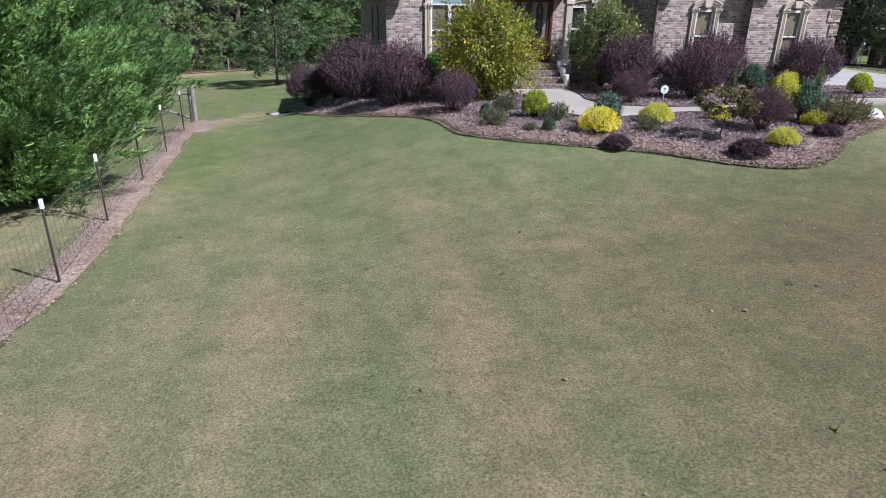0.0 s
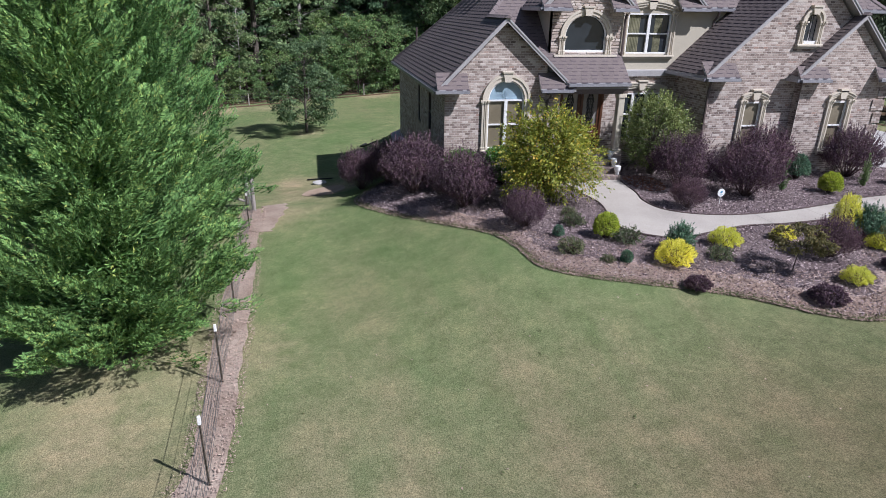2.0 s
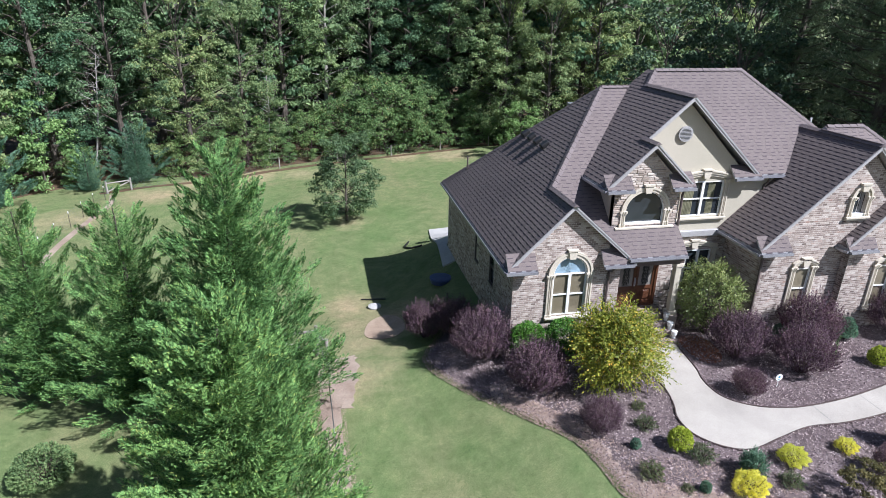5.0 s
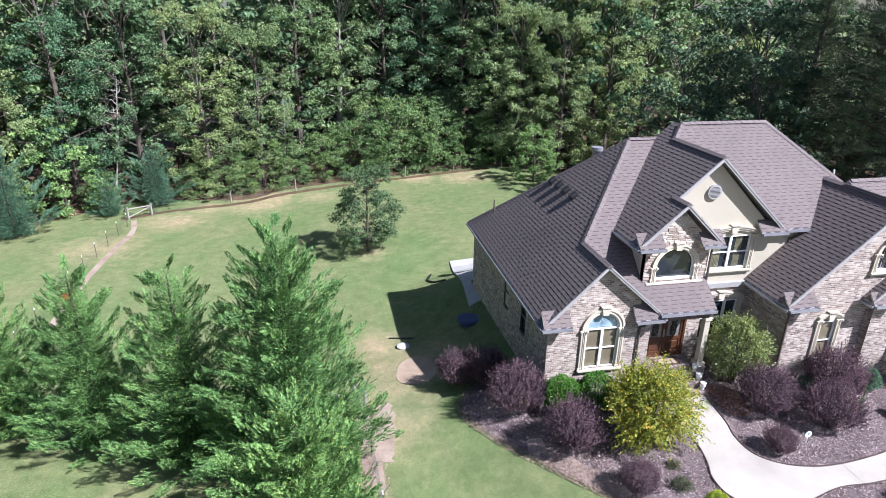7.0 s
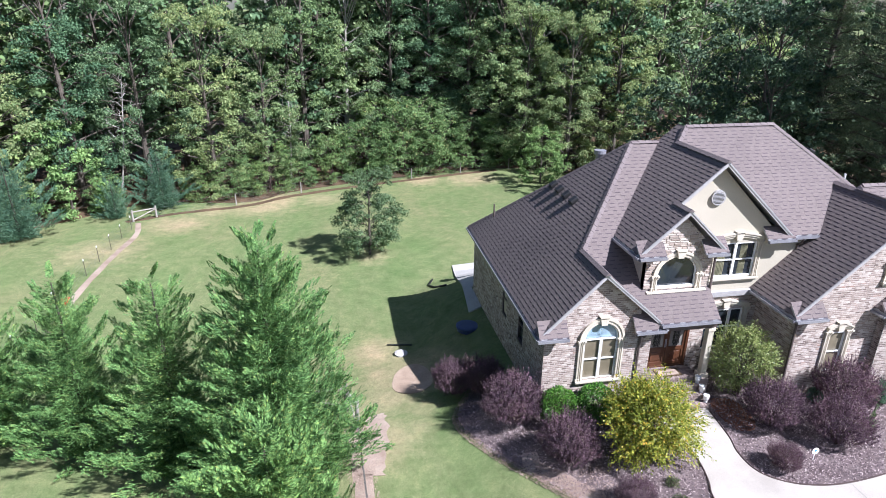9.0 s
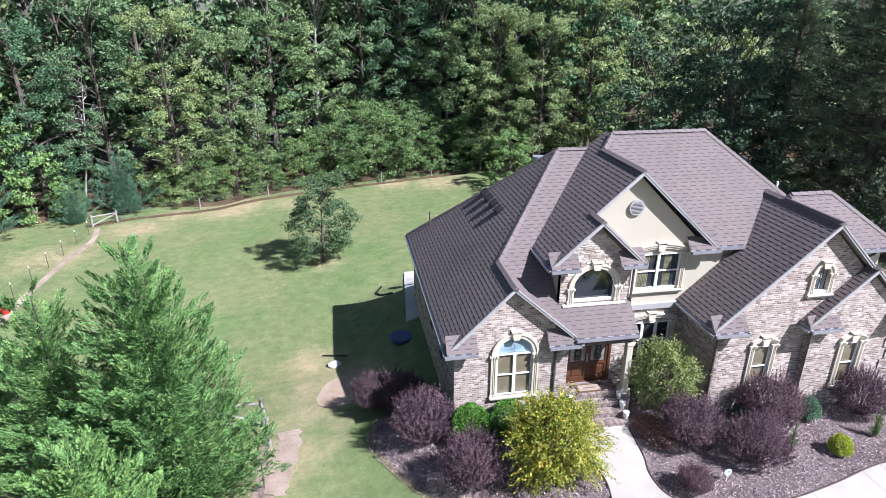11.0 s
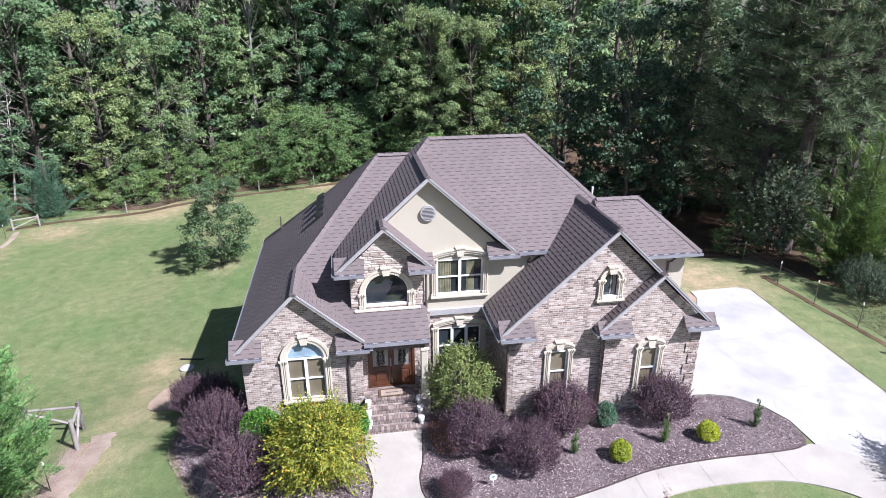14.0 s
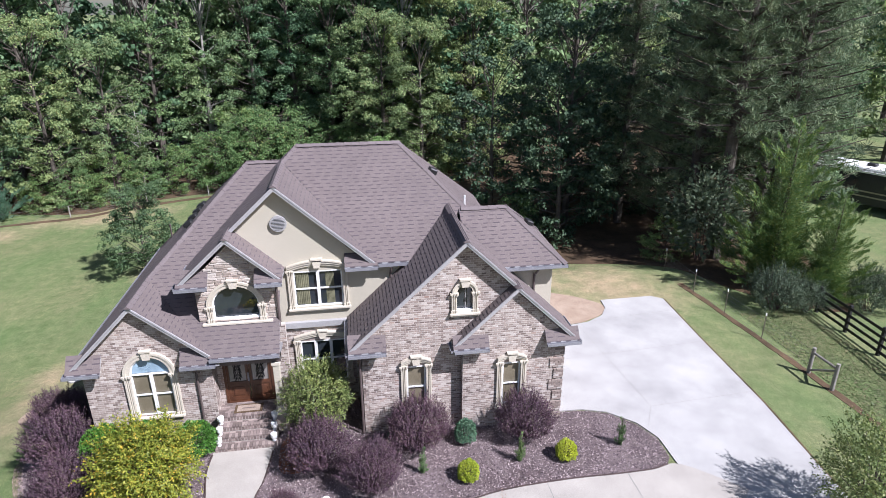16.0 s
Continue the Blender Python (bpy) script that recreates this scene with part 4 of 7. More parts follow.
SLOPES = [
    ([(2.1, 21.5), (4.44, 21.5), (4.44, 23.77), (7.75, 27.4), (2.1, 33.2)], zl, False),
    ([(4.44, 21.5), (7.0, 21.5), (6.75, 21.5), (4.44, 23.77)], zlr, False),
    ([(6.75, 21.4), (9.05, 21.4), (9.05, 27.4), (7.75, 27.4), (4.44, 23.77)], zp, True),
    ([(2.1, 33.2), (7.75, 27.4), (12.0, 27.4), (12.0, 33.2)], zb, True),
    ([(5.84, 22.1), (7.6, 22.1), (7.6, 22.85), (9.25, 22.85), (9.25, 26.25), (9.8, 26.8), (9.8, 27.4), (9.07, 27.5), (5.84, 24.15)], zml, False),
    ([(7.6, 22.1), (9.3, 22.1), (9.3, 23.16), (7.6, 23.16)], zsr, False),
    ([(9.25, 22.85), (12.6, 22.85), (12.6, 22.92), (9.25, 26.25)], zmr, False),
    ([(9.25, 26.25), (12.6, 22.92), (17.7, 22.92), (13.85, 26.8), (9.8, 26.8)], zmain, True),
    ([(13.85, 26.8), (17.74, 22.92), (17.74, 30.7)], zmain_r, False),
    ([(9.8, 26.8), (13.85, 26.8), (17.74, 30.7), (9.0, 30.7)], zmain_b, True),
    ([(11.42, 20.6), (15.48, 20.6), (15.48, 24.6), (13.77, 22.92), (13.77, 23.14), (11.42, 23.14)], zrl, False),
    ([(15.48, 20.6), (17.24, 20.6), (17.24, 20.4), (19.47, 20.4), (19.47, 22.15), (17.02, 22.15), (17.02, 21.75), (15.48, 23.45)], zrr, False),
    ([(15.0, 20.4), (17.24, 20.4), (17.24, 20.87), (15.0, 20.87)], zr2l, False),
    ([(17.02, 21.75), (19.37, 21.75), (17.53, 23.6), (15.75, 23.6), (15.75, 23.2)], zu, True),
    ([(19.37, 21.75), (19.37, 25.45), (17.53, 23.6)], zur, False),
    ([(19.37, 25.45), (15.75, 25.45), (15.75, 23.6), (17.53, 23.6)], zub, True),
    ([(19.47, 25.3), (19.47, 30.6), (16.5, 30.6), (16.5, 25.3)], lambda x, y: 3.58 + 0.945 * (19.47 - x), False),
    # the little hipped returns at the gable feet
    ([(2.1, 21.36), (3.18, 21.36), (3.18, 21.76), (2.1, 21.76)], lambda x, y: 3.16 + 1.25 * (y - 21.36), True),
    ([(5.72, 21.36), (7.02, 21.36), (7.02, 21.76), (5.72, 21.76)], lambda x, y: 3.16 + 1.25 * (y - 21.36), True),
    ([(5.84, 21.98), (6.86, 21.98), (6.86, 22.4), (5.84, 22.4)], lambda x, y: 5.78 + 0.95 * (y - 21.98), True),
    ([(8.4, 21.98), (9.32, 21.98), (9.32, 22.4), (8.4, 22.4)], lambda x, y: 5.78 + 0.95 * (y - 21.98), True),
    ([(11.45, 22.74), (12.62, 22.74), (12.62, 23.15), (11.45, 23.15)], lambda x, y: 5.84 + 0.95 * (y - 22.74), True),
    ([(11.42, 20.48), (12.7, 20.48), (12.7, 20.88), (11.42, 20.88)], lambda x, y: 3.6 + 1.1 * (y - 20.48), True),
    ([(15.0, 20.28), (16.24, 20.28), (16.24, 20.56), (15.0, 20.56)], lambda x, y: 3.56 + 1.3 * (y - 20.28), True),
    ([(18.3, 20.28), (19.5, 20.28), (19.5, 20.56), (18.3, 20.56)], lambda x, y: 3.56 + 1.3 * (y - 20.28), True),
]
for poly, zf, along in SLOPES:
    small = len(poly) == 4 and abs(poly[2][1] - poly[1][1]) < 0.45
    deck = MB().prism([(x, y, zf(x, y)) for x, y in poly], (0, 0, -0.14 if not small else -0.1))
    rp = part("roof", deck, FASCIA, house, "grey fascia board" if small else "")
    bed_m = MB().add([(x, y, zf(x, y) + 0.002) for x, y in poly], [tuple(range(len(poly)))])
    part("underlay", bed_m, SHINGLE_BED_SHADE, rp)
    tile_roof(poly, zf, along, SHINGLE, rp, single={zl: (21.4, 24.6, 1.9, 4.4), zp: (6.7, 9.1, 21.3, 22.4)}.get(zf))


def ridge(a, b, wide=0.13):
    """Overlapping caps along a ridge or hip."""
    a, b = Vector(a), Vector(b)
    d = (b - a).normalized()
    s = d.cross(Vector((0, 0, 1))).normalized()
    n = max(1, int((b - a).length / 0.3))
    for i in range(n):
        p, q = a + (b - a) * (i / n), a + (b - a) * ((i + 1.12) / n)
        up0, up1 = Vector((0, 0, 0.045)), Vector((0, 0, 0.03))
        dr = Vector((0, 0, -wide * 0.75))
        mb = MB().add([p + up0, p + s * wide + dr + up0, p - s * wide + dr + up0, q + up1, q + s * wide + dr + up1, q - s * wide + dr + up1], [(0, 1, 4, 3), (0, 3, 5, 2), (0, 2, 1)])
        part("ridge_cap", mb, RIDGE, house)


for a, b in (((4.44, 21.4, 5.48), (4.44, 23.77, 5.48)), ((4.44, 23.77, 5.48), (7.75, 27.4, 8.72)), ((2.1, 33.2, 3.18), (7.75, 27.4, 8.72)), ((7.75, 27.4, 8.73), (9.05, 27.4, 8.73)),
             ((7.6, 22.03, 7.42), (7.6, 23.1, 7.42)), ((9.25, 22.78, 8.93), (9.25, 26.3, 8.93)), ((9.25, 26.25, 8.93), (9.8, 26.8, 9.46)), ((9.8, 26.8, 9.46), (13.85, 26.8, 9.46)),
             ((17.0, 23.65, 6.55), (13.85, 26.8, 9.46)), ((15.48, 20.53, 7.43), (15.48, 24.6, 7.43)), ((17.24, 20.33, 5.74), (17.24, 20.9, 5.74)), ((15.8, 23.6, 7.57), (17.53, 23.6, 7.57)),
             ((19.37, 21.75, 5.9), (17.53, 23.6, 7.57)), ((19.37, 25.45, 5.9), (17.53, 23.6, 7.57))):
    ridge(a, b)


def rake(a, b):
    """The sloping board under a gable's edge, with a darker drip edge above it."""
    a, b = Vector(a), Vector(b)
    m = MB()
    for o, t, dz in ((0.0, 0.03, 0.17), (0.03, 0.02, 0.07)):
        f = Vector((0, -t - o, 0))
        m.prism([a + Vector((0, -o, 0.0)), b + Vector((0, -o, 0.0)), b + Vector((0, -o, -dz)), a + Vector((0, -o, -dz))], (0, -t, 0))
    part("rake_board", m, FASCIA, house, "pale grey rake board")


for xa, xc, xb, y, zf1, zf2 in ((2.1, 4.44, 7.0, 21.5, zl, zlr), (5.84, 7.6, 9.3, 22.1, zml, zsr), (7.6, 9.25, 12.6, 22.85, zml, zmr), (11.42, 15.48, 17.24, 20.6, zrl, zrr), (15.0, 17.24, 19.47, 20.4, zr2l, zrr)):
    rake((xa, y, zf1(xa, y)), (xc, y, zf1(xc, y)))
    rake((xc, y, zf2(xc, y)), (xb, y, zf2(xb, y)))


def gutter(a, b, s):
    """A box gutter with a rolled lip; s: the way it faces."""
    a, b, s = Vector(a), Vector(b), Vector(s)
    m = MB()
    up = Vector((0, 0, 0.1))
    for o, w, lo, hi in ((0.0, 0.012, 0, 1), (0.1, 0.018, 0.1, 1.08)):
        p = [a + s * o + up * lo, b + s * o + up * lo, b + s * o + up * hi, a + s * o + up * hi]
        m.prism(p, s * w)
    m.prism([a, b, b + s * 0.11, a + s * 0.11], (0, 0, 0.012))
    for p in (a, b):
        m.prism([p, p + s * 0.118, p + s * 0.118 + up, p + up], (b - a).normalized() * (0.01 if p is a else -0.01))
    part("gutter", m, GUTTER, house)


for a, b, s in (((2.1, 21.36, 3.02), (2.1, 33.2, 3.02), (-1, 0, 0)), ((2.0, 21.36, 3.03), (3.18, 21.36, 3.03), (0, -1, 0)), ((5.72, 21.36, 3.03), (6.9, 21.36, 3.03), (0, -1, 0)), ((6.7, 21.4, 3.22), (9.05, 21.4, 3.22), (0, -1, 0)),
                ((5.84, 22.0, 5.66), (5.84, 24.2, 5.66), (-1, 0, 0)), ((5.8, 21.98, 5.65), (6.86, 21.98, 5.65), (0, -1, 0)), ((8.4, 21.98, 5.65), (9.32, 21.98, 5.65), (0, -1, 0)), ((11.45, 22.74, 5.7), (12.65, 22.74, 5.7), (0, -1, 0)),
                ((12.65, 22.92, 5.72), (13.75, 22.92, 5.72), (0, -1, 0)), ((11.42, 20.48, 3.46), (11.42, 23.14, 3.5), (-1, 0, 0)), ((11.4, 20.48, 3.46), (12.7, 20.48, 3.46), (0, -1, 0)), ((15.0, 20.28, 3.42), (16.24, 20.28, 3.42), (0, -1, 0)),
                ((18.3, 20.28, 3.42), (19.55, 20.28, 3.42), (0, -1, 0)), ((19.47, 20.3, 3.42), (19.47, 22.15, 3.42), (1, 0, 0)), ((17.0, 21.75, 5.74), (19.4, 21.75, 5.74), (0, -1, 0)), ((15.0, 20.28, 3.42), (15.0, 20.87, 3.42), (-1, 0, 0))):
    gutter(a, b, s)
for pts in ([(6.12, 21.3, 3.05), (6.12, 21.45, 2.85), (6.12, 21.7, 2.75), (6.12, 21.7, 0.1)], [(9.08, 22.3, 5.6), (9.06, 22.34, 5.4), (9.06, 22.34, 4.1), (9.06, 22.2, 3.95)], [(11.75, 20.7, 3.4), (11.78, 20.8, 3.2), (11.78, 20.8, 0.1)],
            [(13.1, 22.85, 5.7), (13.1, 22.95, 5.5), (13.1, 23.1, 5.4), (13.1, 23.1, 5.0)], [(18.3, 21.7, 5.7), (18.3, 21.9, 5.5), (18.3, 22.1, 5.4), (18.3, 22.1, 4.4)]):
    part("downspout", MB().tube(pts, 0.045, 8), BRONZE, house, "dark bronze downspout")
# roof vents and pipes
for x, y in ((5.3, 29.5), (5.3, 28.7), (5.3, 27.85), (5.3, 27.0)):
    z = zl(x, y)
    part("roof_vent", MB().soft_box(-0.2, 0.2, -0.17, 0.17, 0.05, 0.18, 0.04, pose(x, y, z, 0, -32, 0)).box(-0.15, 0.15, -0.15, 0.15, -0.1, 0.08, pose(x, y, z, 0, -32, 0)), IRON, house, "black roof vent")
for x, y in ((15.05, 25.9),):
    z = zmain_r(x, y)
    part("roof_vent", MB().soft_box(-0.17, 0.17, -0.2, 0.2, 0.0, 0.2, 0.03, pose(x, y, z, 0, 25, 0)), IRON, house, "black roof vent")
part("roof_vent", MB().soft_box(-0.15, 0.15, -0.2, 0.2, 0.0, 0.16, 0.03, pose(18.5, 23.9, 6.7, 0, 25, 0)), IRON, house, "black roof vent")
part("vent_pipe", MB().tube([(3.1, 31.8, 4.1), (3.1, 31.8, 4.8)], 0.04, 8), BRONZE, house)
part("vent_pipe", MB().tube([(16.2, 24.9, 7.2), (16.2, 24.9, 7.65)], 0.04, 8), WHITE, house)
flue = part("flue", MB().tube([(8.5, 31.9, 4.0), (8.5, 31.9, 7.1)], 0.2, 12), GUTTER, house, "round metal chimney flue")
part("cap", MB().tube([(8.5, 31.9, 7.12), (8.5, 31.9, 7.18), (8.5, 31.9, 7.34), (8.5, 31.9, 7.36)], [0.27, 0.3, 0.3, 0.05], 14), GUTTER, flue)


# ---------------------------------------------------------------- windows
def box_frame(m, x0, x1, z0, z1, y, w, d):
    m.box(x0, x0 + w, y - d, y, z0, z1).box(x1 - w, x1, y - d, y, z0, z1).box(x0 + w, x1 - w, y - d, y, z0, z0 + w).box(x0 + w, x1 - w, y - d, y, z1 - w, z1)
    return m


def arc_strip(m, cx, cz, rx, rz, w, y, d, a0=0.0, a1=math.pi, n=18):
    ps = []
    for i in range(n + 1):
        t = a0 + (a1 - a0) * i / n
        ps.append(((cx + rx * math.cos(t), cz + rz * math.sin(t)), (cx + (rx + w) * math.cos(t), cz + (rz + w) * math.sin(t))))
    for (a, b), (c, e) in zip(ps, ps[1:]):
        m.prism([(a[0], y, a[1]), (b[0], y, b[1]), (e[0], y, e[1]), (c[0], y, c[1])], (0, -d, 0))
    return m


def keystone(win, x, z, y, h=0.36):
    m = MB()
    m.prism([(x - 0.11, y, z), (x + 0.11, y, z), (x + 0.17, y, z + h), (x - 0.17, y, z + h)], (0, -0.14, 0))
    m.prism([(x - 0.19, y, z + h), (x + 0.19, y, z + h), (x + 0.2, y, z + h + 0.06), (x - 0.2, y, z + h + 0.06)], (0, -0.17, 0))
    part("keystone", m, TRIM, win, "cream cast-stone keystone")


def pilaster(win, x, z0, z1, y, w=0.2):
    """One moulded piece: a fluted shaft in plan, swelling to base and capital."""
    def ring(z, hw, d):
        return [(x - hw, y, z), (x - hw, y - d, z), (x - hw * 0.5, y - d - 0.004, z), (x - hw * 0.42, y - d + 0.022, z), (x - hw * 0.12, y - d + 0.022, z), (x - hw * 0.08, y - d - 0.004, z), (x + hw * 0.08, y - d - 0.004, z), (x + hw * 0.12, y - d + 0.022, z), (x + hw * 0.42, y - d + 0.022, z), (x + hw * 0.5, y - d - 0.004, z), (x + hw, y - d, z), (x + hw, y, z)]
    h = w / 2
    rows = [ring(z0, h + 0.025, 0.09), ring(z0 + 0.12, h + 0.025, 0.09), ring(z0 + 0.13, h, 0.075), ring(z1 - 0.01, h, 0.075), ring(z1, h + 0.03, 0.1), ring(z1 + 0.06, h + 0.03, 0.1), ring(z1 + 0.065, h + 0.055, 0.13), ring(z1 + 0.13, h + 0.055, 0.13)]
    n = len(rows[0])
    vs = [p for r in rows for p in r]
    fs = [(k * n + i, k * n + i + 1, (k + 1) * n + i + 1, (k + 1) * n + i) for k in range(len(rows) - 1) for i in range(n - 1)]
    fs.append(tuple(range((len(rows) - 1) * n, len(rows) * n)))
    fs.append(tuple(range(n))[::-1])
    part("pilaster", MB().add(vs, fs), TRIM, win, "fluted cream pilaster")


def sill(win, x0, x1, z, y, d=0.14):
    m = MB().soft_box(x0, x1, y - d, y, z - 0.07, z, 0.015).soft_box(x0 + 0.05, x1 - 0.05, y - d + 0.05, y, z - 0.15, z - 0.07, 0.012)
    part("window_sill", m, TRIM, win)


def sash_window(x0, x1, z0, z1, y, cols, label, behind, bar=0.5, cross=0.05):
    """White sashes set 9 cm into the wall: cols lights wide, two high."""
    win = empty("window", (x0 + x1) / 2, y, z0, label, "window")
    win.parent = house
    del win["category"]
    m = box_frame(MB(), x0, x1, z0, z1, y + 0.06, 0.05, 0.06)
    zb = z0 + (z1 - z0) * bar
    m.box(x0 + 0.05, x1 - 0.05, y + 0.01, y + 0.055, zb - cross / 2, zb + cross / 2)
    for k in range(1, cols):
        xc = x0 + (x1 - x0) * k / cols
        m.box(xc - 0.055, xc + 0.055, y - 0.005, y + 0.055, z0 + 0.05, z1 - 0.05)
    part("window_frame", m, WHITE, win)
    for k in range(cols):
        a, b = x0 + (x1 - x0) * k / cols, x0 + (x1 - x0) * (k + 1) / cols
        for c, d in ((z0, zb), (zb, z1)):
            part("pane", MB().box(a + 0.03, b - 0.03, y + 0.075, y + 0.085, c + 0.02, d - 0.02), behind, win)
    return win


# arched window of the left wing
x0, x1, z0, z1, rise = W_LEFT
spring = z1 - rise
w = sash_window(x0, x1, z0, spring, 21.75, 2, "arched white window with cream surround and drawn blinds", BLIND)
fan = arc_strip(MB(), (x0 + x1) / 2, spring, (x1 - x0) / 2 - 0.05, rise - 0.05, 0.05, 21.81, 0.06)
part("fan_frame", fan, WHITE, w)
n = 14
cx, rx = (x0 + x1) / 2, (x1 - x0) / 2 - 0.03
fm = MB().prism([(cx + rx * math.cos(math.pi * i / n), 21.83, spring + (rise - 0.03) * math.sin(math.pi * i / n)) for i in range(n + 1)], (0, 0.01, 0))
part("fan_pane", fm, SKYGLASS, w, "pale blue fanned blind behind glass")
rays = MB()
for i in range(1, 16):
    t = math.pi * i / 16
    rays.prism([(cx - 0.008, 21.826, spring), (cx + 0.008, 21.826, spring), (cx + rx * 0.97 * math.cos(t), 21.826, spring + (rise - 0.05) * math.sin(t))], (0, -0.003, 0))
part("fan_pleats", rays, SKYGLASS, w)
arch_m = MB()
for wd_, dp, off in ((0.12, 0.07, 0.0), (0.09, 0.1, 0.12)):
    arc_strip(arch_m, cx, spring, (x1 - x0) / 2 + off, rise + off, wd_, 21.75, dp)
part("arch_trim", arch_m, TRIM, w)
pilaster(w, x0 - 0.11, z0 - 0.05, spring - 0.13, 21.75, 0.21)
pilaster(w, x1 + 0.11, z0 - 0.05, spring - 0.13, 21.75, 0.21)
keystone(w, cx, z1 - 0.06, 21.75, 0.3)
sill(w, x0 - 0.25, x1 + 0.25, z0 - 0.02, 21.75)

# dormer arch: one dark pane
x0, x1, z0, z1, rise = W_DORMER
cx, spring = (x0 + x1) / 2, z1 - rise
w = empty("window", cx, 22.4, z0, "large arched dark window in the stone dormer", "window")
w.parent = house
del w["category"]
part("window_frame", arc_strip(MB().box(x0, x0 + 0.05, 22.42, 22.48, z0, spring).box(x1 - 0.05, x1, 22.42, 22.48, z0, spring).box(x0, x1, 22.40, 22.48, z0 - 0.02, z0 + 0.09), cx, spring, (x1 - x0) / 2 - 0.045, rise - 0.045, 0.045, 22.48, 0.06), WHITE, w)
part("pane", MB().prism([(px, 22.5, pz) for px, pz in arch(x0 + 0.02, x1 - 0.02, z0 + 0.02, z1 - 0.02, rise - 0.02)], (0, 0.01, 0)), GLASS, w)
am = MB()
for wd_, dp, off in ((0.11, 0.06, 0.0), (0.08, 0.09, 0.11)):
    arc_strip(am, cx, spring, (x1 - x0) / 2 + off, rise + off, wd_, 22.4, dp)
part("arch_trim", am, TRIM, w)
pilaster(w, x0 - 0.1, z0 - 0.05, spring - 0.13, 22.4, 0.19)
pilaster(w, x1 + 0.1, z0 - 0.05, spring - 0.13, 22.4, 0.19)
keystone(w, cx, z1 - 0.05, 22.4, 0.27)
sill(w, x0 - 0.4, x1 + 0.42, z0 - 0.06, 22.4, 0.16)


def eyebrow(win, x0, x1, z, y, rise):
    """A low curved head over a square window, in two rolls."""
    m = MB()
    cx, half = (x0 + x1) / 2, (x1 - x0) / 2 + 0.2
    for o, wd, dp in ((0.02, 0.09, 0.07), (0.11, 0.08, 0.11), (0.19, 0.05, 0.14)):
        ps = [(cx + half * (i / 8 - 1), z + o + rise * (1 - (i / 8 - 1) ** 2)) for i in range(17)]
        for (a, b), (c, d) in zip(ps, ps[1:]):
            m.prism([(a, y, b), (c, y, d), (c, y, d + wd), (a, y, b + wd)], (0, -dp, 0))
    part("window_head", m, TRIM, win, "curved cream window head")


def square_window(o, y, cols, label, behind, rise, bar=0.5, deep_sill=True):
    x0, x1, z0, z1 = o
    w = sash_window(x0, x1, z0, z1, y, cols, label, behind, bar)
    pilaster(w, x0 - 0.11, z0 - 0.06, z1 - 0.06, y, 0.19)
    pilaster(w, x1 + 0.11, z0 - 0.06, z1 - 0.06, y, 0.19)
    eyebrow(w, x0, x1, z1, y, rise)
    keystone(w, (x0 + x1) / 2, z1 + rise - 0.06, y, 0.3)
    if deep_sill:
        sill(w, x0 - 0.26, x1 + 0.26, z0 - 0.04, y)
    return w


w = square_window(W_UPPER, 23.15, 2, "white four-light window with green curtains in stucco wall", GLASS, 0.2)
for a, b in ((9.66, 10.12), (10.72, 11.02)):
    cm = MB()
    fold = [(a + (b - a) * i / 24, 23.218 + 0.006 * math.sin(i * 1.9)) for i in range(25)]
    cm.add([(x, y, zz) for zz in (4.26, 5.56) for x, y in fold], [(i, i + 1, i + 26, i + 25) for i in range(24)])
    part("curtain", cm, CURTAIN, w, "olive curtain drawn aside")
w = square_window(W_LOWER, 23.13, 3, "tall dark window beside the porch", GLASS, 0.18, 0.55)
square_window(W_R1, 20.88, 1, "narrow sash window with drawn tan blind", BLIND, 0.16)
square_window(W_R2, 20.56, 1, "narrow sash window with drawn tan blind", BLIND, 0.16)
for yy in (24.2, 26.6):
    w = empty("window", 2.42, yy, 1.2, "dark sash window in the shaded side wall", "window")
    w.parent = house
    del w["category"]
    part("window_frame", MB().box(2.44, 2.5, yy, yy + 0.06, 1.2, 2.7).box(2.44, 2.5, yy + 0.64, yy + 0.7, 1.2, 2.7).box(2.44, 2.5, yy, yy + 0.7, 1.92, 1.98).box(2.40, 2.5, yy, yy + 0.7, 1.15, 1.22).box(2.44, 2.5, yy, yy + 0.7, 2.64, 2.7), BRONZE, w)
    part("pane", MB().box(2.51, 2.52, yy, yy + 0.7, 1.2, 2.7), GLASS, w)
# loft window
x0, x1, z0, z1, rise = W_LOFT
cx, spring = (x0 + x1) / 2, z1 - rise
w = empty("window", cx, 20.88, z0, "small arched window high in the brick gable", "window")
w.parent = house
del w["category"]
part("pane", MB().prism([(px, 20.98, pz) for px, pz in arch(x0, x1, z0, z1, rise)], (0, 0.01, 0)), GLASS, w)
part("curtain", MB().box(cx + 0.02, cx + 0.06, 20.965, 20.976, z0 + 0.05, z1 - 0.1).box(cx + 0.1, cx + 0.22, 20.965, 20.976, z0 + 0.05, z1 - 0.1), SOFFIT, w)
am = MB()
for wd_, dp, off in ((0.1, 0.06, 0.0), (0.08, 0.1, 0.1)):
    arc_strip(am, cx, spring, (x1 - x0) / 2 + off, rise + off, wd_, 20.88, dp)
part("arch_trim", am, TRIM, w)
pilaster(w, x0 - 0.1, z0 - 0.04, spring - 0.12, 20.88, 0.18)
pilaster(w, x1 + 0.1, z0 - 0.04, spring - 0.12, 20.88, 0.18)
keystone(w, cx, z1 - 0.04, 20.88, 0.24)
part("window_frame", MB().box(x0 - 0.02, x1 + 0.02, 20.82, 20.96, z0 - 0.02, z0 + 0.08), WHITE, w)
sill(w, x0 - 0.26, x1 + 0.26, z0 - 0.03, 20.88)
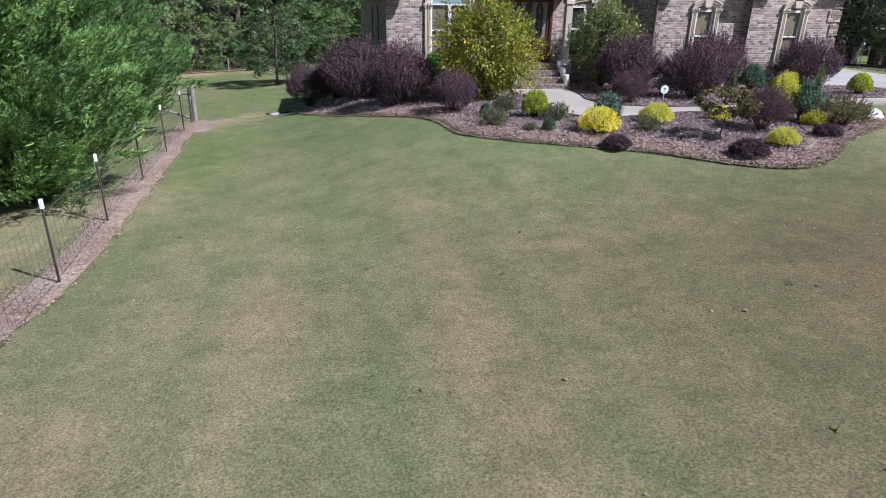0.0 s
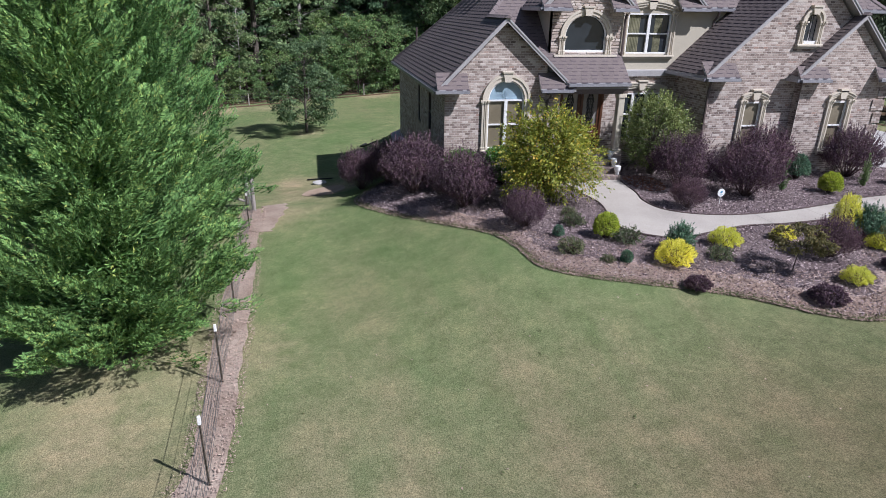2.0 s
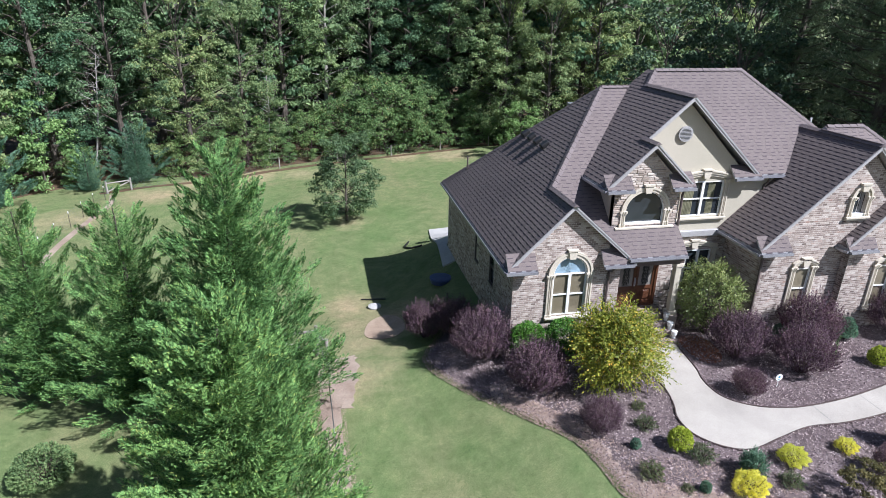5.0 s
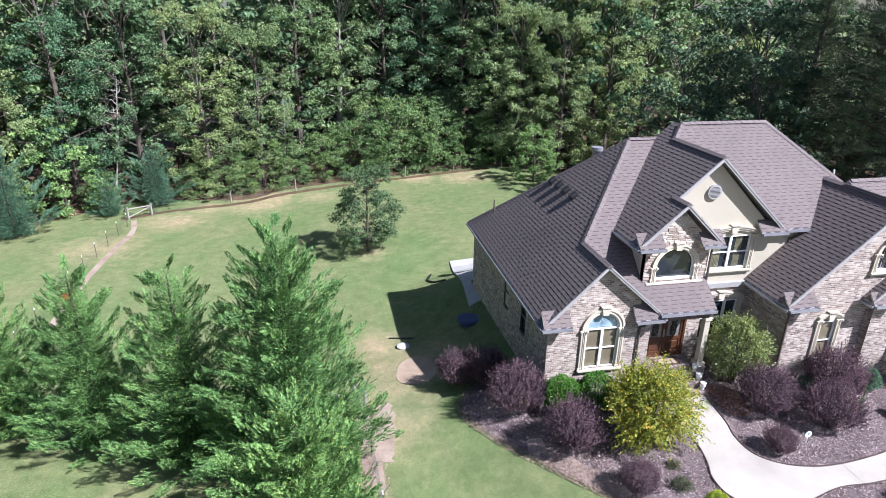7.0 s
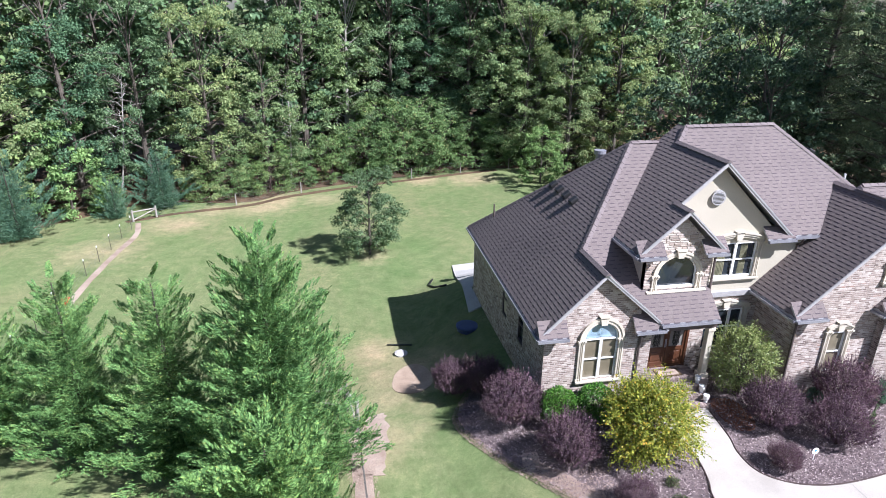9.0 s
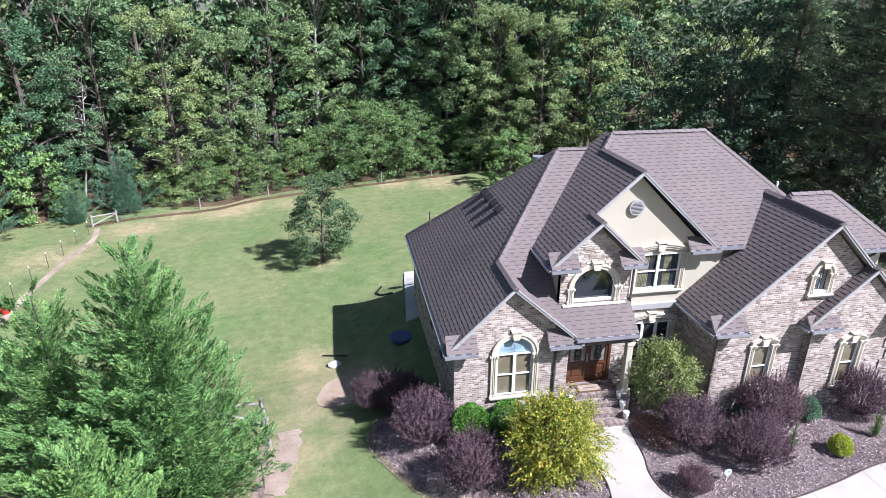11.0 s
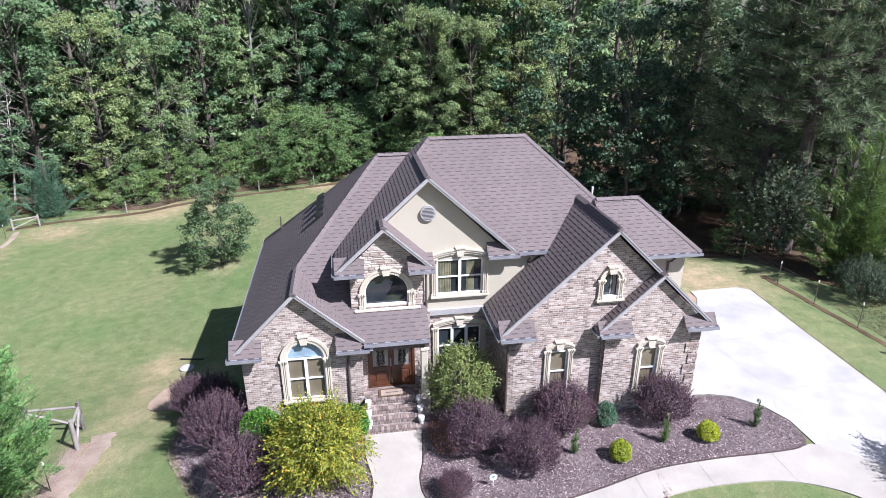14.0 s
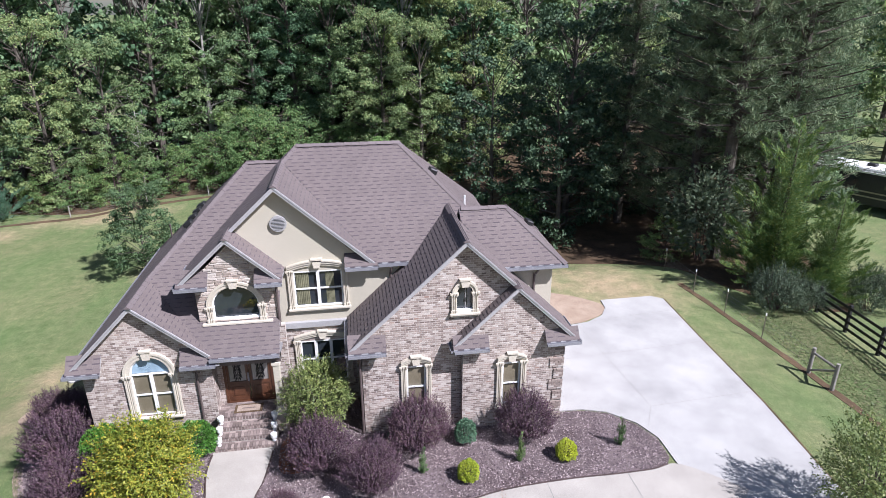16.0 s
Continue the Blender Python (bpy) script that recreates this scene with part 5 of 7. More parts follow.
# round gable vent
v = part("gable_vent", MB().tube([(9.27, 23.16, 7.5), (9.27, 23.06, 7.5), (9.27, 23.06, 7.5)], [0.29, 0.29, 0.24], 28), FASCIA, house, "round louvred attic vent")
lm = MB()
for i in range(9):
    zz = 7.5 - 0.2 + i * 0.05
    hw = math.sqrt(max(0.001, 0.235 ** 2 - (zz - 7.5) ** 2))
    lm.prism([(9.27 - hw, 23.07, zz - 0.014), (9.27 + hw, 23.07, zz - 0.014), (9.27 + hw, 23.035, zz + 0.006), (9.27 - hw, 23.035, zz + 0.006)], (0, 0.0, 0.008))
part("louvre", lm, FASCIA, v)

# ---------------------------------------------------------------- front door, porch and steps
door = empty("front_door", 7.7, 22.45, 0.8, "double wooden front door with iron scrollwork glass", "door")
door.parent = house
del door["category"]
x0, x1, z0, z1 = DOOR
part("door_frame", MB().box(x0, x0 + 0.09, 22.42, 22.55, z0, z1).box(x1 - 0.09, x1, 22.42, 22.55, z0, z1).box(x0 + 0.09, x1 - 0.09, 22.42, 22.55, z1 - 0.1, z1).box(x0, x1, 22.4, 22.55, z0, z0 + 0.04), DOORWOOD, door)
for s in (0, 1):
    a = x0 + 0.09 + s * 0.81
    b = a + 0.79
    lf = MB()
    lf.box(a, a + 0.10, 22.46, 22.51, z0 + 0.05, z1 - 0.1).box(b - 0.10, b, 22.46, 22.51, z0 + 0.05, z1 - 0.1)
    lf.box(a + 0.10, b - 0.10, 22.46, 22.51, z0 + 0.05, z0 + 0.2).box(a + 0.10, b - 0.10, 22.46, 22.51, z0 + 0.72, z0 + 0.86).box(a + 0.10, b - 0.10, 22.46, 22.51, z1 - 0.24, z1 - 0.1)
    lf.box(a + 0.10, b - 0.10, 22.49, 22.5, z0 + 0.2, z0 + 0.72).soft_box(a + 0.2, b - 0.2, 22.465, 22.49, z0 + 0.28, z0 + 0.64, 0.015)
    part("door_leaf", lf, DOORWOOD, door)
    part("door_pane", MB().box(a + 0.10, b - 0.10, 22.495, 22.503, z0 + 0.86, z1 - 0.24), DOORGLASS, door)
    sc = MB()
    cx, cz = (a + b) / 2, (z0 + 0.86 + z1 - 0.24) / 2
    for sx in (-1, 1):
        for sz, r0 in ((-1, 0.2), (1, 0.2), (-0.4, 0.19), (0.4, 0.19), (0.0, 0.13), (-1.4, 0.11), (1.4, 0.11)):
            pts = [(cx + sx * (0.03 + r0 * (1 - k / 26) * (0.55 + 0.45 * math.cos(k * 0.42 + 1.6))), 22.485, cz + sz * 0.36 + r0 * (1 - k / 26) * math.sin(k * 0.42)) for k in range(24)]
            sc.tube(pts, 0.016, 5)
    sc.tube([(cx, 22.485, z0 + 0.88), (cx, 22.485, z1 - 0.26)], 0.012, 5)
    part("scrollwork", sc, IRON, door, "black iron scrollwork")
part("door_handle", MB().tube([(7.68, 22.44, 1.7), (7.68, 22.40, 1.72), (7.68, 22.40, 1.95), (7.68, 22.44, 1.97)], 0.014, 6).box(7.65, 7.71, 22.44, 22.46, 1.66, 2.02), GUTTER, door)
st = MB()
for k in range(4):
    st.box(6.63, 8.71, 20.6 + 0.335 * k, 22.46, -0.3 + 0.2 * k, 0.2 * (k + 1) - 0.065)
steps = part("steps", st, MORTAR, house, "brick front steps and landing")
bm_ = MB()
for k in range(4):
    y0, zt = 20.6 + 0.335 * k, 0.2 * (k + 1)
    x = 6.62
    i = 0
    while x < 8.7:
        bm_.soft_box(x, min(x + 0.095, 8.72), y0 - 0.02, y0 + 0.2, zt - 0.068, zt, 0.006)
        bm_.box(x + 0.004, min(x + 0.091, 8.71), y0 - 0.012, y0 + 0.01, zt - 0.2 + 0.004, zt - 0.075)
        x += 0.105
    yy = y0 + 0.21
    yend = y0 + 0.34 if k < 3 else 22.4
    while yy + 0.09 < yend + 0.02:
        x = 6.62 - (0.1 if i % 2 else 0)
        while x < 8.7:
            bm_.box(max(x, 6.62), min(x + 0.2, 8.72), yy, yy + 0.09, zt - 0.068, zt - 0.003)
            x += 0.21
        yy += 0.1
        i += 1
part("step_bricks", bm_, STEPBRICK, steps)
part("porch_ceiling", MB().box(6.62, 9.05, 21.45, 22.44, 3.12, 3.2), SOFFIT, house)
part("beam", MB().box(6.0, 9.05, 21.5, 21.74, 2.95, 3.2), BRONZE, house, "dark beam over the porch")
col = part("column", MB().soft_box(8.74, 8.98, 21.5, 21.74, 0.5, 3.0, 0.015), STUCCO, house, "square cream porch column")
part("capital", MB().soft_box(8.70, 9.02, 21.46, 21.78, 2.82, 2.95, 0.02), TRIM, col)
part("plinth", MB().soft_box(8.67, 9.05, 21.43, 21.81, 0.78, 0.95, 0.02), TRIM, col)
part("pedestal", MB().soft_box(8.66, 9.06, 21.4, 21.82, -0.3, 0.8, 0.02), BRICK, col)
mat_ = MB().soft_box(7.15, 8.15, 21.72, 22.22, 0.8, 0.822, 0.006)
dm = tagged(part("doormat", mat_, LITTER), "brown coir doormat with dark border before the front door", "doormat")
part("mat_field", MB().soft_box(7.24, 8.06, 21.79, 22.15, 0.8215, 0.827, 0.003), SOIL, dm)
part("lettering", MB().box(7.42, 7.9, 21.94, 21.99, 0.8272, 0.829), BRONZE, dm)


def urn(x, y, z):
    """A white turned garden ornament on the steps."""
    m = MB().tube([(x, y, z + h) for h in (0, 0.03, 0.05, 0.12, 0.2, 0.26, 0.3, 0.31)], [0.07, 0.075, 0.045, 0.09, 0.115, 0.1, 0.12, 0.1], 14)
    tagged(part("planter", m, WHITEPAINT, smooth=True), "small white ceramic urn on the brick steps", "urn", "urns on the steps")


for x, y, z in ((6.74, 20.76, 0.2), (6.74, 21.1, 0.4), (6.74, 21.44, 0.6), (8.62, 20.76, 0.2), (8.62, 21.1, 0.4), (8.62, 21.44, 0.6)):
    urn(x, y, z)

# ---------------------------------------------------------------- plants
def thing_at(name, x, y, label, category, group="", z=None):
    return empty(name, x, y, g(x, y) if z is None else z, label, category, group)


def cypress(name, x, y, h, rad, seed, mat, label, sprays=2600, category="tree", group="", lean=0.0, ragged=0.08):
    """A dense conical evergreen: whorls of limbs with feathery sprays that point out and up."""
    r = np.random.default_rng(seed)
    t = empty(name, 0, 0, 0, label, category, group)
    tr = MB().tube([(0, 0, -0.2), (0, 0, h * 0.5), (lean * 0.3, 0, h * 0.93)], [0.16 * h / 8, 0.09 * h / 8, 0.015], 8)
    part("trunk", tr, BARK, t)
    # limbs, each carrying a flat fan of sprays
    per = 18
    nb = sprays // per
    zb_ = h * (0.05 + 0.93 * (1 - np.sqrt(1 - (np.arange(nb) + 0.5) / nb)))
    zb_ = np.clip(zb_ + r.normal(size=nb) * 0.035 * h, (0.05 if h > 3 else 0.02) * h, 0.985 * h)
    fb = zb_ / h
    ab = np.arange(nb) * 2.39996 + 0.3 * r.normal(size=nb)
    prof = np.where(fb < 0.2, 0.66 + 1.7 * fb, ((1 - fb) / 0.8) ** 0.55) * rad
    lump = 1 + 0.1 * np.sin(ab * 3 + zb_ * 1.3 + seed) + 0.1 * np.sin(ab * 5 - zb_ * 2.6) + ragged * r.normal(size=nb)
    L = np.maximum(prof * np.clip(lump, 0.7, 1.16), 0.12)
    rep = lambda v: np.repeat(v, per, axis=0)
    out = rep(np.stack([np.cos(ab), np.sin(ab), np.zeros(nb)], 1))
    side_ = np.stack([-out[:, 1], out[:, 0], np.zeros(len(out))], 1)
    n = nb * per
    f, Lr = rep(fb), rep(L)
    rise = np.maximum(0.12, 0.5 + 0.9 * f ** 1.5 + rep(0.25 * r.normal(size=nb)))[:, None]
    D = unit(out + np.array([0, 0, 1.0]) * rise)
    u = np.where(r.random(n) < 0.82, 0.55 + 0.45 * r.random(n), 0.25 + 0.3 * r.random(n))
    v = (r.random(n) - 0.5) * (1.25 - u) * np.minimum(Lr, 2.0) * 0.45
    arm = np.minimum(Lr, 0.55 * rad + 0.25)
    start = Lr - arm * 0.92
    c = np.stack([np.zeros(n), np.zeros(n), rep(zb_)], 1) + out * start[:, None] * 0.97 + D * (arm * u * 1.06)[:, None] + side_ * v[:, None]
    c[:, 2] += -0.10 * Lr + 0.05 * r.normal(size=n) - 0.12 * np.abs(v)
    c[:, 0] += lean * 0.3 * f
    c[:, 2] = np.clip(c[:, 2], 0.12, h)
    d = unit(D + side_ * (np.sign(v) * (0.25 + 0.9 * np.abs(v) / (arm + 0.05)))[:, None] + np.array([0, 0, 0.3]) + 0.2 * r.normal(size=(n, 3)))
    up = unit(np.array([0, 0, 0.8]) + out * 0.7 + 0.35 * r.normal(size=(n, 3)))
    s = unit(np.cross(d, up))
    up = np.cross(s, d)
    k_ = (rad / 3.0) ** 0.5
    size = (0.3 + 0.22 * r.random(n))[:, None] * (0.6 + 0.4 * (1 - f[:, None])) * k_
    cs, ax = [], []
    n_ = 22
    for k in range(n_):
        off = k / (n_ - 1) - 0.4
        sd = ((k % 2) * 2 - 1) * (0.04 + 0.2 * (1 - k / n_)) if k < n_ - 1 else 0.0
        cs.append(c + d * size * off + s * size * sd)
        ax.append(d + s * np.sign(sd) * 0.95)
    cs, ax = np.concatenate(cs), np.concatenate(ax)
    q = leaves(cs, ax, 0.084 * k_, 0.026 * k_, 0.2, r, 0.25, np.tile(up, (n_, 1)), 0.3)
    # older foliage inside the crown
    ni = int(sprays * 12)
    fi = 0.04 + 0.93 * (1 - np.sqrt(1 - r.random(ni)))
    ai = r.random(ni) * 2 * math.pi
    ri = np.where(fi < 0.2, 0.66 + 1.7 * fi, ((1 - fi) / 0.8) ** 0.62) * rad * (0.08 + 0.4 * r.random(ni))
    ci = np.stack([np.cos(ai) * ri + lean * 0.3 * fi, np.sin(ai) * ri, fi * h], 1)
    oi = np.stack([np.cos(ai), np.sin(ai), 0.5 + 0 * ai], 1)
    q = np.concatenate([q, leaves(ci, oi, 0.24 * k_ * (0.45 + 0.55 * (1 - fi[:, None])), 0.04 * k_ * (0.45 + 0.55 * (1 - fi[:, None])), 0.35, r, 0.2, oi + np.array([0, 0, 0.4]), 0.5)])
    quads("crown", q, mat, t)
    t.matrix_world = pose(x, y, g(x, y), 0, 0, 0)
    return t


def tree_thing(name, label, seed, h, spread, low, mat, bark, nleaf, size, group="", category="tree", clumps=42):
    """A broad-leaved tree: tapered trunk, forking limbs, and leaf clumps with gaps between."""
    r = np.random.default_rng(seed)
    t = empty(name, 0, 0, 0, label, category, group)
    tr = MB()
    bendx, bendy = r.normal() * 0.4, r.normal() * 0.4
    spine = [(bendx * k * k, bendy * k * k, h * 0.86 * k) for k in np.linspace(0, 1, 7)]
    spine[0] = (0, 0, -0.3)
    tr.tube(spine, [0.018 * h * (1 - 0.88 * k) for k in np.linspace(0, 1, 7)], 8)
    tips = []
    for i in range(clumps):
        f = low + (1 - low) * ((i + r.random()) / clumps) ** 0.9
        k = min(0.97, f) * 0.98
        sp = np.array([bendx * k * k, bendy * k * k, h * 0.86 * k])
        a = i * 2.399 + r.normal() * 0.35
        prof = spread * (0.52 + 0.48 * math.sin(math.pi * min(1.0, max(0.0, (f - low) / (1 - low))) ** 0.75)) * (0.6 + 0.5 * r.random())
        e = sp + np.array([math.cos(a) * prof, math.sin(a) * prof, (-0.12 + 0.42 * f) * prof + (h * 0.14 if f > 0.85 else 0)])
        tips.append(e)
        m = (sp + e) / 2 + r.normal(size=3) * 0.12 * prof
        tr.tube([sp - np.array([0, 0, prof * 0.25]), m, e], [0.0045 * h * (1 - 0.6 * f), 0.0025 * h, 0.02], 5, False)
    part("trunk", tr, bark, t)
    # each limb carries a few tight sprays of leaves, open air between them
    nsub = 6
    per = max(8, nleaf // (clumps * nsub))
    rad = spread * 0.34
    cs, ax, fc = [], [], []
    for e in tips:
        for s in e + unit(r.normal(size=(nsub, 3))) * rad * (0.25 + 0.65 * r.random((nsub, 1))) * (1.0, 1.0, 0.62):
            dd = unit(r.normal(size=(per, 3)) + np.array([0, 0, 0.45]))
            rc = rad * (0.26 + 0.22 * r.random())
            cs.append(s + dd * rc * (0.45 + 0.6 * r.random((per, 1))) * (1.15, 1.15, 0.62))
            ax.append(dd * 0.6 + np.array([0, 0, -0.4]))
            fc.append(dd * 0.8 + np.array([0, 0, 0.5]))
    q = leaves(np.concatenate(cs), np.concatenate(ax), size, size * 0.62, 0.7, r, 0.25, np.concatenate(fc), 0.4)
    quads("crown", q, mat, t)
    return t


def pine_thing(name, label, seed, h, spread, low, nclump, group=""):
    """A tall pine: bare lower trunk, level limbs, tufts of needles at their ends."""
    r = np.random.default_rng(seed)
    t = empty(name, 0, 0, 0, label, "tree", group)
    tr = MB().tube([(0, 0, -0.3), (0.1, 0.05, h * 0.4), (0.0, 0.15, h * 0.75), (0, 0.1, h)], [0.016 * h, 0.012 * h, 0.007 * h, 0.03], 9)
    cs, ax = [], []
    for i in range(nclump):
        f = low + (1 - low) * (i / nclump)
        a = i * 2.399 + r.normal() * 0.3
        L = spread * (1 - 0.75 * ((f - low) / (1 - low)) ** 1.4) * (0.45 + 0.6 * r.random())
        b = np.array([0, 0, h * f * 0.97])
        e = b + np.array([math.cos(a) * L, math.sin(a) * L, L * (0.12 + 0.25 * r.random())])
        m = (b + e) / 2 + np.array([0, 0, -0.06 * L])
        tr.tube([b, m, e], [0.0035 * h, 0.05, 0.02], 5, False)
        for k in range(7):
            p = b + (e - b) * (0.3 + 0.72 * r.random()) + r.normal(size=3) * L * (0.15, 0.15, 0.08)
            n = 44
            dd = unit(r.normal(size=(n, 3)) + np.array([0, 0, 0.3]))
            cs.append(p + dd * (0.12 + 0.42 * r.random((n, 1))) * (1, 1, 0.7))
            ax.append(dd + np.array([0, 0, 0.25]))
    part("trunk", tr, BARK, t)
    q = leaves(np.concatenate(cs), np.concatenate(ax), 0.33, 0.036, 0.25, r, 0.2, np.concatenate(ax) + np.array([0.2, -0.2, 0.9]), 0.5)
    quads("crown", q, F_PINE, t)
    return t


def shrub(name, w, h, seed, mat, nleaf, size, label, style="round", category="shrub", group="", rough=0.14):
    """A bush with stems from the ground and leaves in the outer shell. style: round (clipped), spray (upright twigs), weep (hanging)."""
    r = np.random.default_rng(seed)
    t = empty(name, 0, 0, 0, label, category, group)
    st = MB()
    ns = 26 if style != "round" else 22
    pts, ax = [], []
    for i in range(ns):
        a = i * 2.399
        q = math.sqrt((i + 0.5) / ns)
        tilt = q * 1.25
        top = np.array([math.cos(a) * math.sin(tilt) * w / 2, math.sin(a) * math.sin(tilt) * w / 2, h * (0.16 + 0.84 * math.cos(tilt * 0.9))])
        top *= 1 + rough * r.normal()
        basep = np.array([math.cos(a) * w * 0.06, math.sin(a) * w * 0.06, -0.05])
        mid = basep * 0.45 + top * 0.55 + np.array([0, 0, 0.12 * h * q])
        st.tube([basep, mid, top], [0.018, 0.011, 0.004], 5, False)
    part("branchwork", st, TWIG, t)
    n = nleaf
    dd = unit(r.normal(size=(n, 3)))
    dd[:, 2] = np.abs(dd[:, 2]) * 1.15 - 0.38
    dd = unit(dd)
    az = np.arctan2(dd[:, 1], dd[:, 0])
    el = np.arcsin(np.clip(dd[:, 2], -1, 1))
    lump = 1 + rough * (np.sin(az * 4 + seed) * np.cos(el * 3) + 0.8 * np.sin(az * 9 + el * 7 + seed * 2) * np.cos(el) + 0.5 * r.normal(size=n) * (1.0 if style != "round" else 0.35))
    shell = np.where(r.random(n) < (0.8 if style == "round" else 0.62), 1 - 0.16 * r.random(n), 0.5 + 0.4 * r.random(n))
    R = lump * shell
    c = np.stack([dd[:, 0] * R * w / 2, dd[:, 1] * R * w / 2, h * 0.42 + dd[:, 2] * R * h * 0.58], 1)
    c[:, 2] = np.maximum(c[:, 2], 0.04 + 0.1 * r.random(n))
    if style == "spray":
        axis = dd * 0.65 + np.array([0, 0, 0.95])
    elif style == "weep":
        c[:, 2] = np.where(r.random(n) < 0.3, c[:, 2] * (0.45 + 0.5 * r.random(n)), c[:, 2])
        axis = dd * 0.4 + np.array([0, 0, -0.9])
    else:
        axis = dd
    ln, wd = {"round": (size, size * 0.6), "spray": (size * 1.4, size * 0.46), "weep": (size * 1.3, size * 0.45)}[style]
    if style == "spray":
        # short twigs carrying several leaves each, so that the outline is brushy
        k = 6
        twig = unit(axis + 0.3 * r.normal(size=(n, 3)))
        c = np.concatenate([c[: n // k] + twig[: n // k] * (j * size * 0.75) for j in range(k)])
        axis = np.concatenate([twig[: n // k] + 0.5 * r.normal(size=(n // k, 3)) for j in range(k)])
    fc = c - np.array([0, 0, h * 0.35])
    quads("crown", leaves(c, axis, ln, wd, 0.45, r, 0.25, unit(fc) + np.array([0, 0, 0.35]), 0.5), mat, t)
    return t


def twig_bush(name, label, w, h, z0, seed, mat, ntwig, per, leaf, droop, twig=0.35, category="shrub", rough=0.12, group=""):
    """A dense rounded crown on short stems, its outer twigs set with small leaves; droop bends the twigs down."""
    r = np.random.default_rng(seed)
    t = empty(name, 0, 0, 0, label, category, group)
    st = MB()
    cz, hz = (z0 + h) / 2, (h - z0) / 2
    for i in range(26):
        a, e = i * 2.399, -0.4 + 1.7 * ((i + 0.5) / 26)
        top = np.array([math.cos(a) * math.cos(e) * w * 0.4, math.sin(a) * math.cos(e) * w * 0.4, cz + math.sin(e) * hz * 0.8])
        st.tube([(math.cos(a) * 0.08, math.sin(a) * 0.08, -0.05), (top[0] * 0.25, top[1] * 0.25, top[2] * 0.55), tuple(top)], [0.028, 0.02, 0.006], 5, False)
    part("branchwork", st, BARK, t)
    dd = unit(r.normal(size=(ntwig, 3)) + np.array([0, 0, 0.12]))
    az, el = np.arctan2(dd[:, 1], dd[:, 0]), np.arcsin(dd[:, 2])
    lump = 1 + rough * (np.sin(az * 3 + seed) * np.cos(el * 2 + 1) + 0.8 * np.sin(az * 7 + el * 5 + seed) + 0.5 * np.sin(az * 13 - el * 11))
    R = lump * np.where(r.random(ntwig) < 0.75, 0.98 - 0.2 * r.random(ntwig), 0.45 + 0.4 * r.random(ntwig))
    R = R - twig * 0.5 / (w / 2)
    c = np.stack([dd[:, 0] * R * w / 2, dd[:, 1] * R * w / 2, cz + dd[:, 2] * R * hz], 1)
    d = unit(dd * 0.9 + np.array([0, 0, 0.35]) + 0.35 * r.normal(size=(ntwig, 3)))
    L = twig * (0.6 + 0.8 * r.random((ntwig, 1)))
    cs, ax, fc = [], [], []
    for k in range(per):
        s = (k + 0.5) / per
        bend = np.array([0, 0, -1.0]) * droop * s * s
        side_ = np.cross(d, r.normal(size=(ntwig, 3)))
        cs.append(c + (d * s + bend) * L + side_ * leaf * 0.35)
        ax.append(d + np.array([0, 0, -2.0]) * droop * s + side_ * 0.6)
        fc.append(dd + np.array([0, 0, 0.7]))
    q = leaves(np.concatenate(cs), np.concatenate(ax), leaf, leaf * 0.52, 0.35, r, 0.2, np.concatenate(fc), 0.5)
    q[:, :, 2] = np.maximum(q[:, :, 2], 0.03)
    quads("crown", q, mat, t)
    return t


def vase_bush(name, w, h, seed, mat, ntwig, per, leaf, label, group="", category="shrub"):
    """Stems fan out of one foot into a vase; their twigs end in loose spikes set with small leaves."""
    r = np.random.default_rng(seed)
    t = empty(name, 0, 0, 0, label, category, group)
    st = MB()

    def ray(a, q):
        tilt = 1.42 * q
        return np.stack([np.cos(a) * np.sin(tilt) * w / 2, np.sin(a) * np.sin(tilt) * w / 2, h * (0.2 + 0.8 * np.cos(tilt * 0.93))], -1)

    for i in range(34):
        e = ray(np.array(i * 2.399), np.array(math.sqrt((i + 0.5) / 34)))
        st.tube([(e[0] * 0.04, e[1] * 0.04, -0.05), tuple(e * (0.42, 0.42, 0.5)), tuple(e * 0.93)], [0.016, 0.011, 0.004], 5, False)
    part("branchwork", st, TWIG, t)
    a = r.random(ntwig) * 2 * math.pi
    q = np.sqrt(r.random(ntwig)) * (0.96 + 0.04 * np.sin(a * 5))
    tip = ray(a, q) * (1 + 0.07 * np.sin(a * 3 + seed) * q + 0.055 * np.sin(a * 7 + q * 9) + 0.075 * r.normal(size=ntwig))[:, None]
    low = np.where(r.random(ntwig) < 0.7, 0.72, 0.45) + 0.12 * r.random(ntwig)
    d = unit(tip * (1, 1, 1.0) + np.array([0, 0, 0.5]) + 0.22 * r.normal(size=(ntwig, 3)))
    L = np.linalg.norm(tip, axis=1) * (1 - low) * 1.15
    start = tip - d * L[:, None]
    cs, ax = [], []
    for k in range(per):
        sd = unit(np.cross(d, r.normal(size=(ntwig, 3))))
        cs.append(start + d * (L * (k + 0.6) / per)[:, None] + sd * leaf * 0.4 * (1.15 - k / per))
        ax.append(d * 0.9 + sd * 0.8)
    cs, ax = np.concatenate(cs), np.concatenate(ax)
    cs[:, 2] = np.maximum(cs[:, 2], 0.08)
    quads("crown", leaves(cs, ax, leaf, leaf * 0.5, 0.3, r, 0.2, unit(cs - np.array([0, 0, h * 0.3])) + np.array([0, 0, 0.4]), 0.5), mat, t)
    return t


def place(ob, x, y, z=None, rz=0.0, s=1.0):
    ob.matrix_world = pose(x, y, g(x, y) if z is None else z, 0, 0, rz) @ Matrix.Scale(s, 4)
    return ob


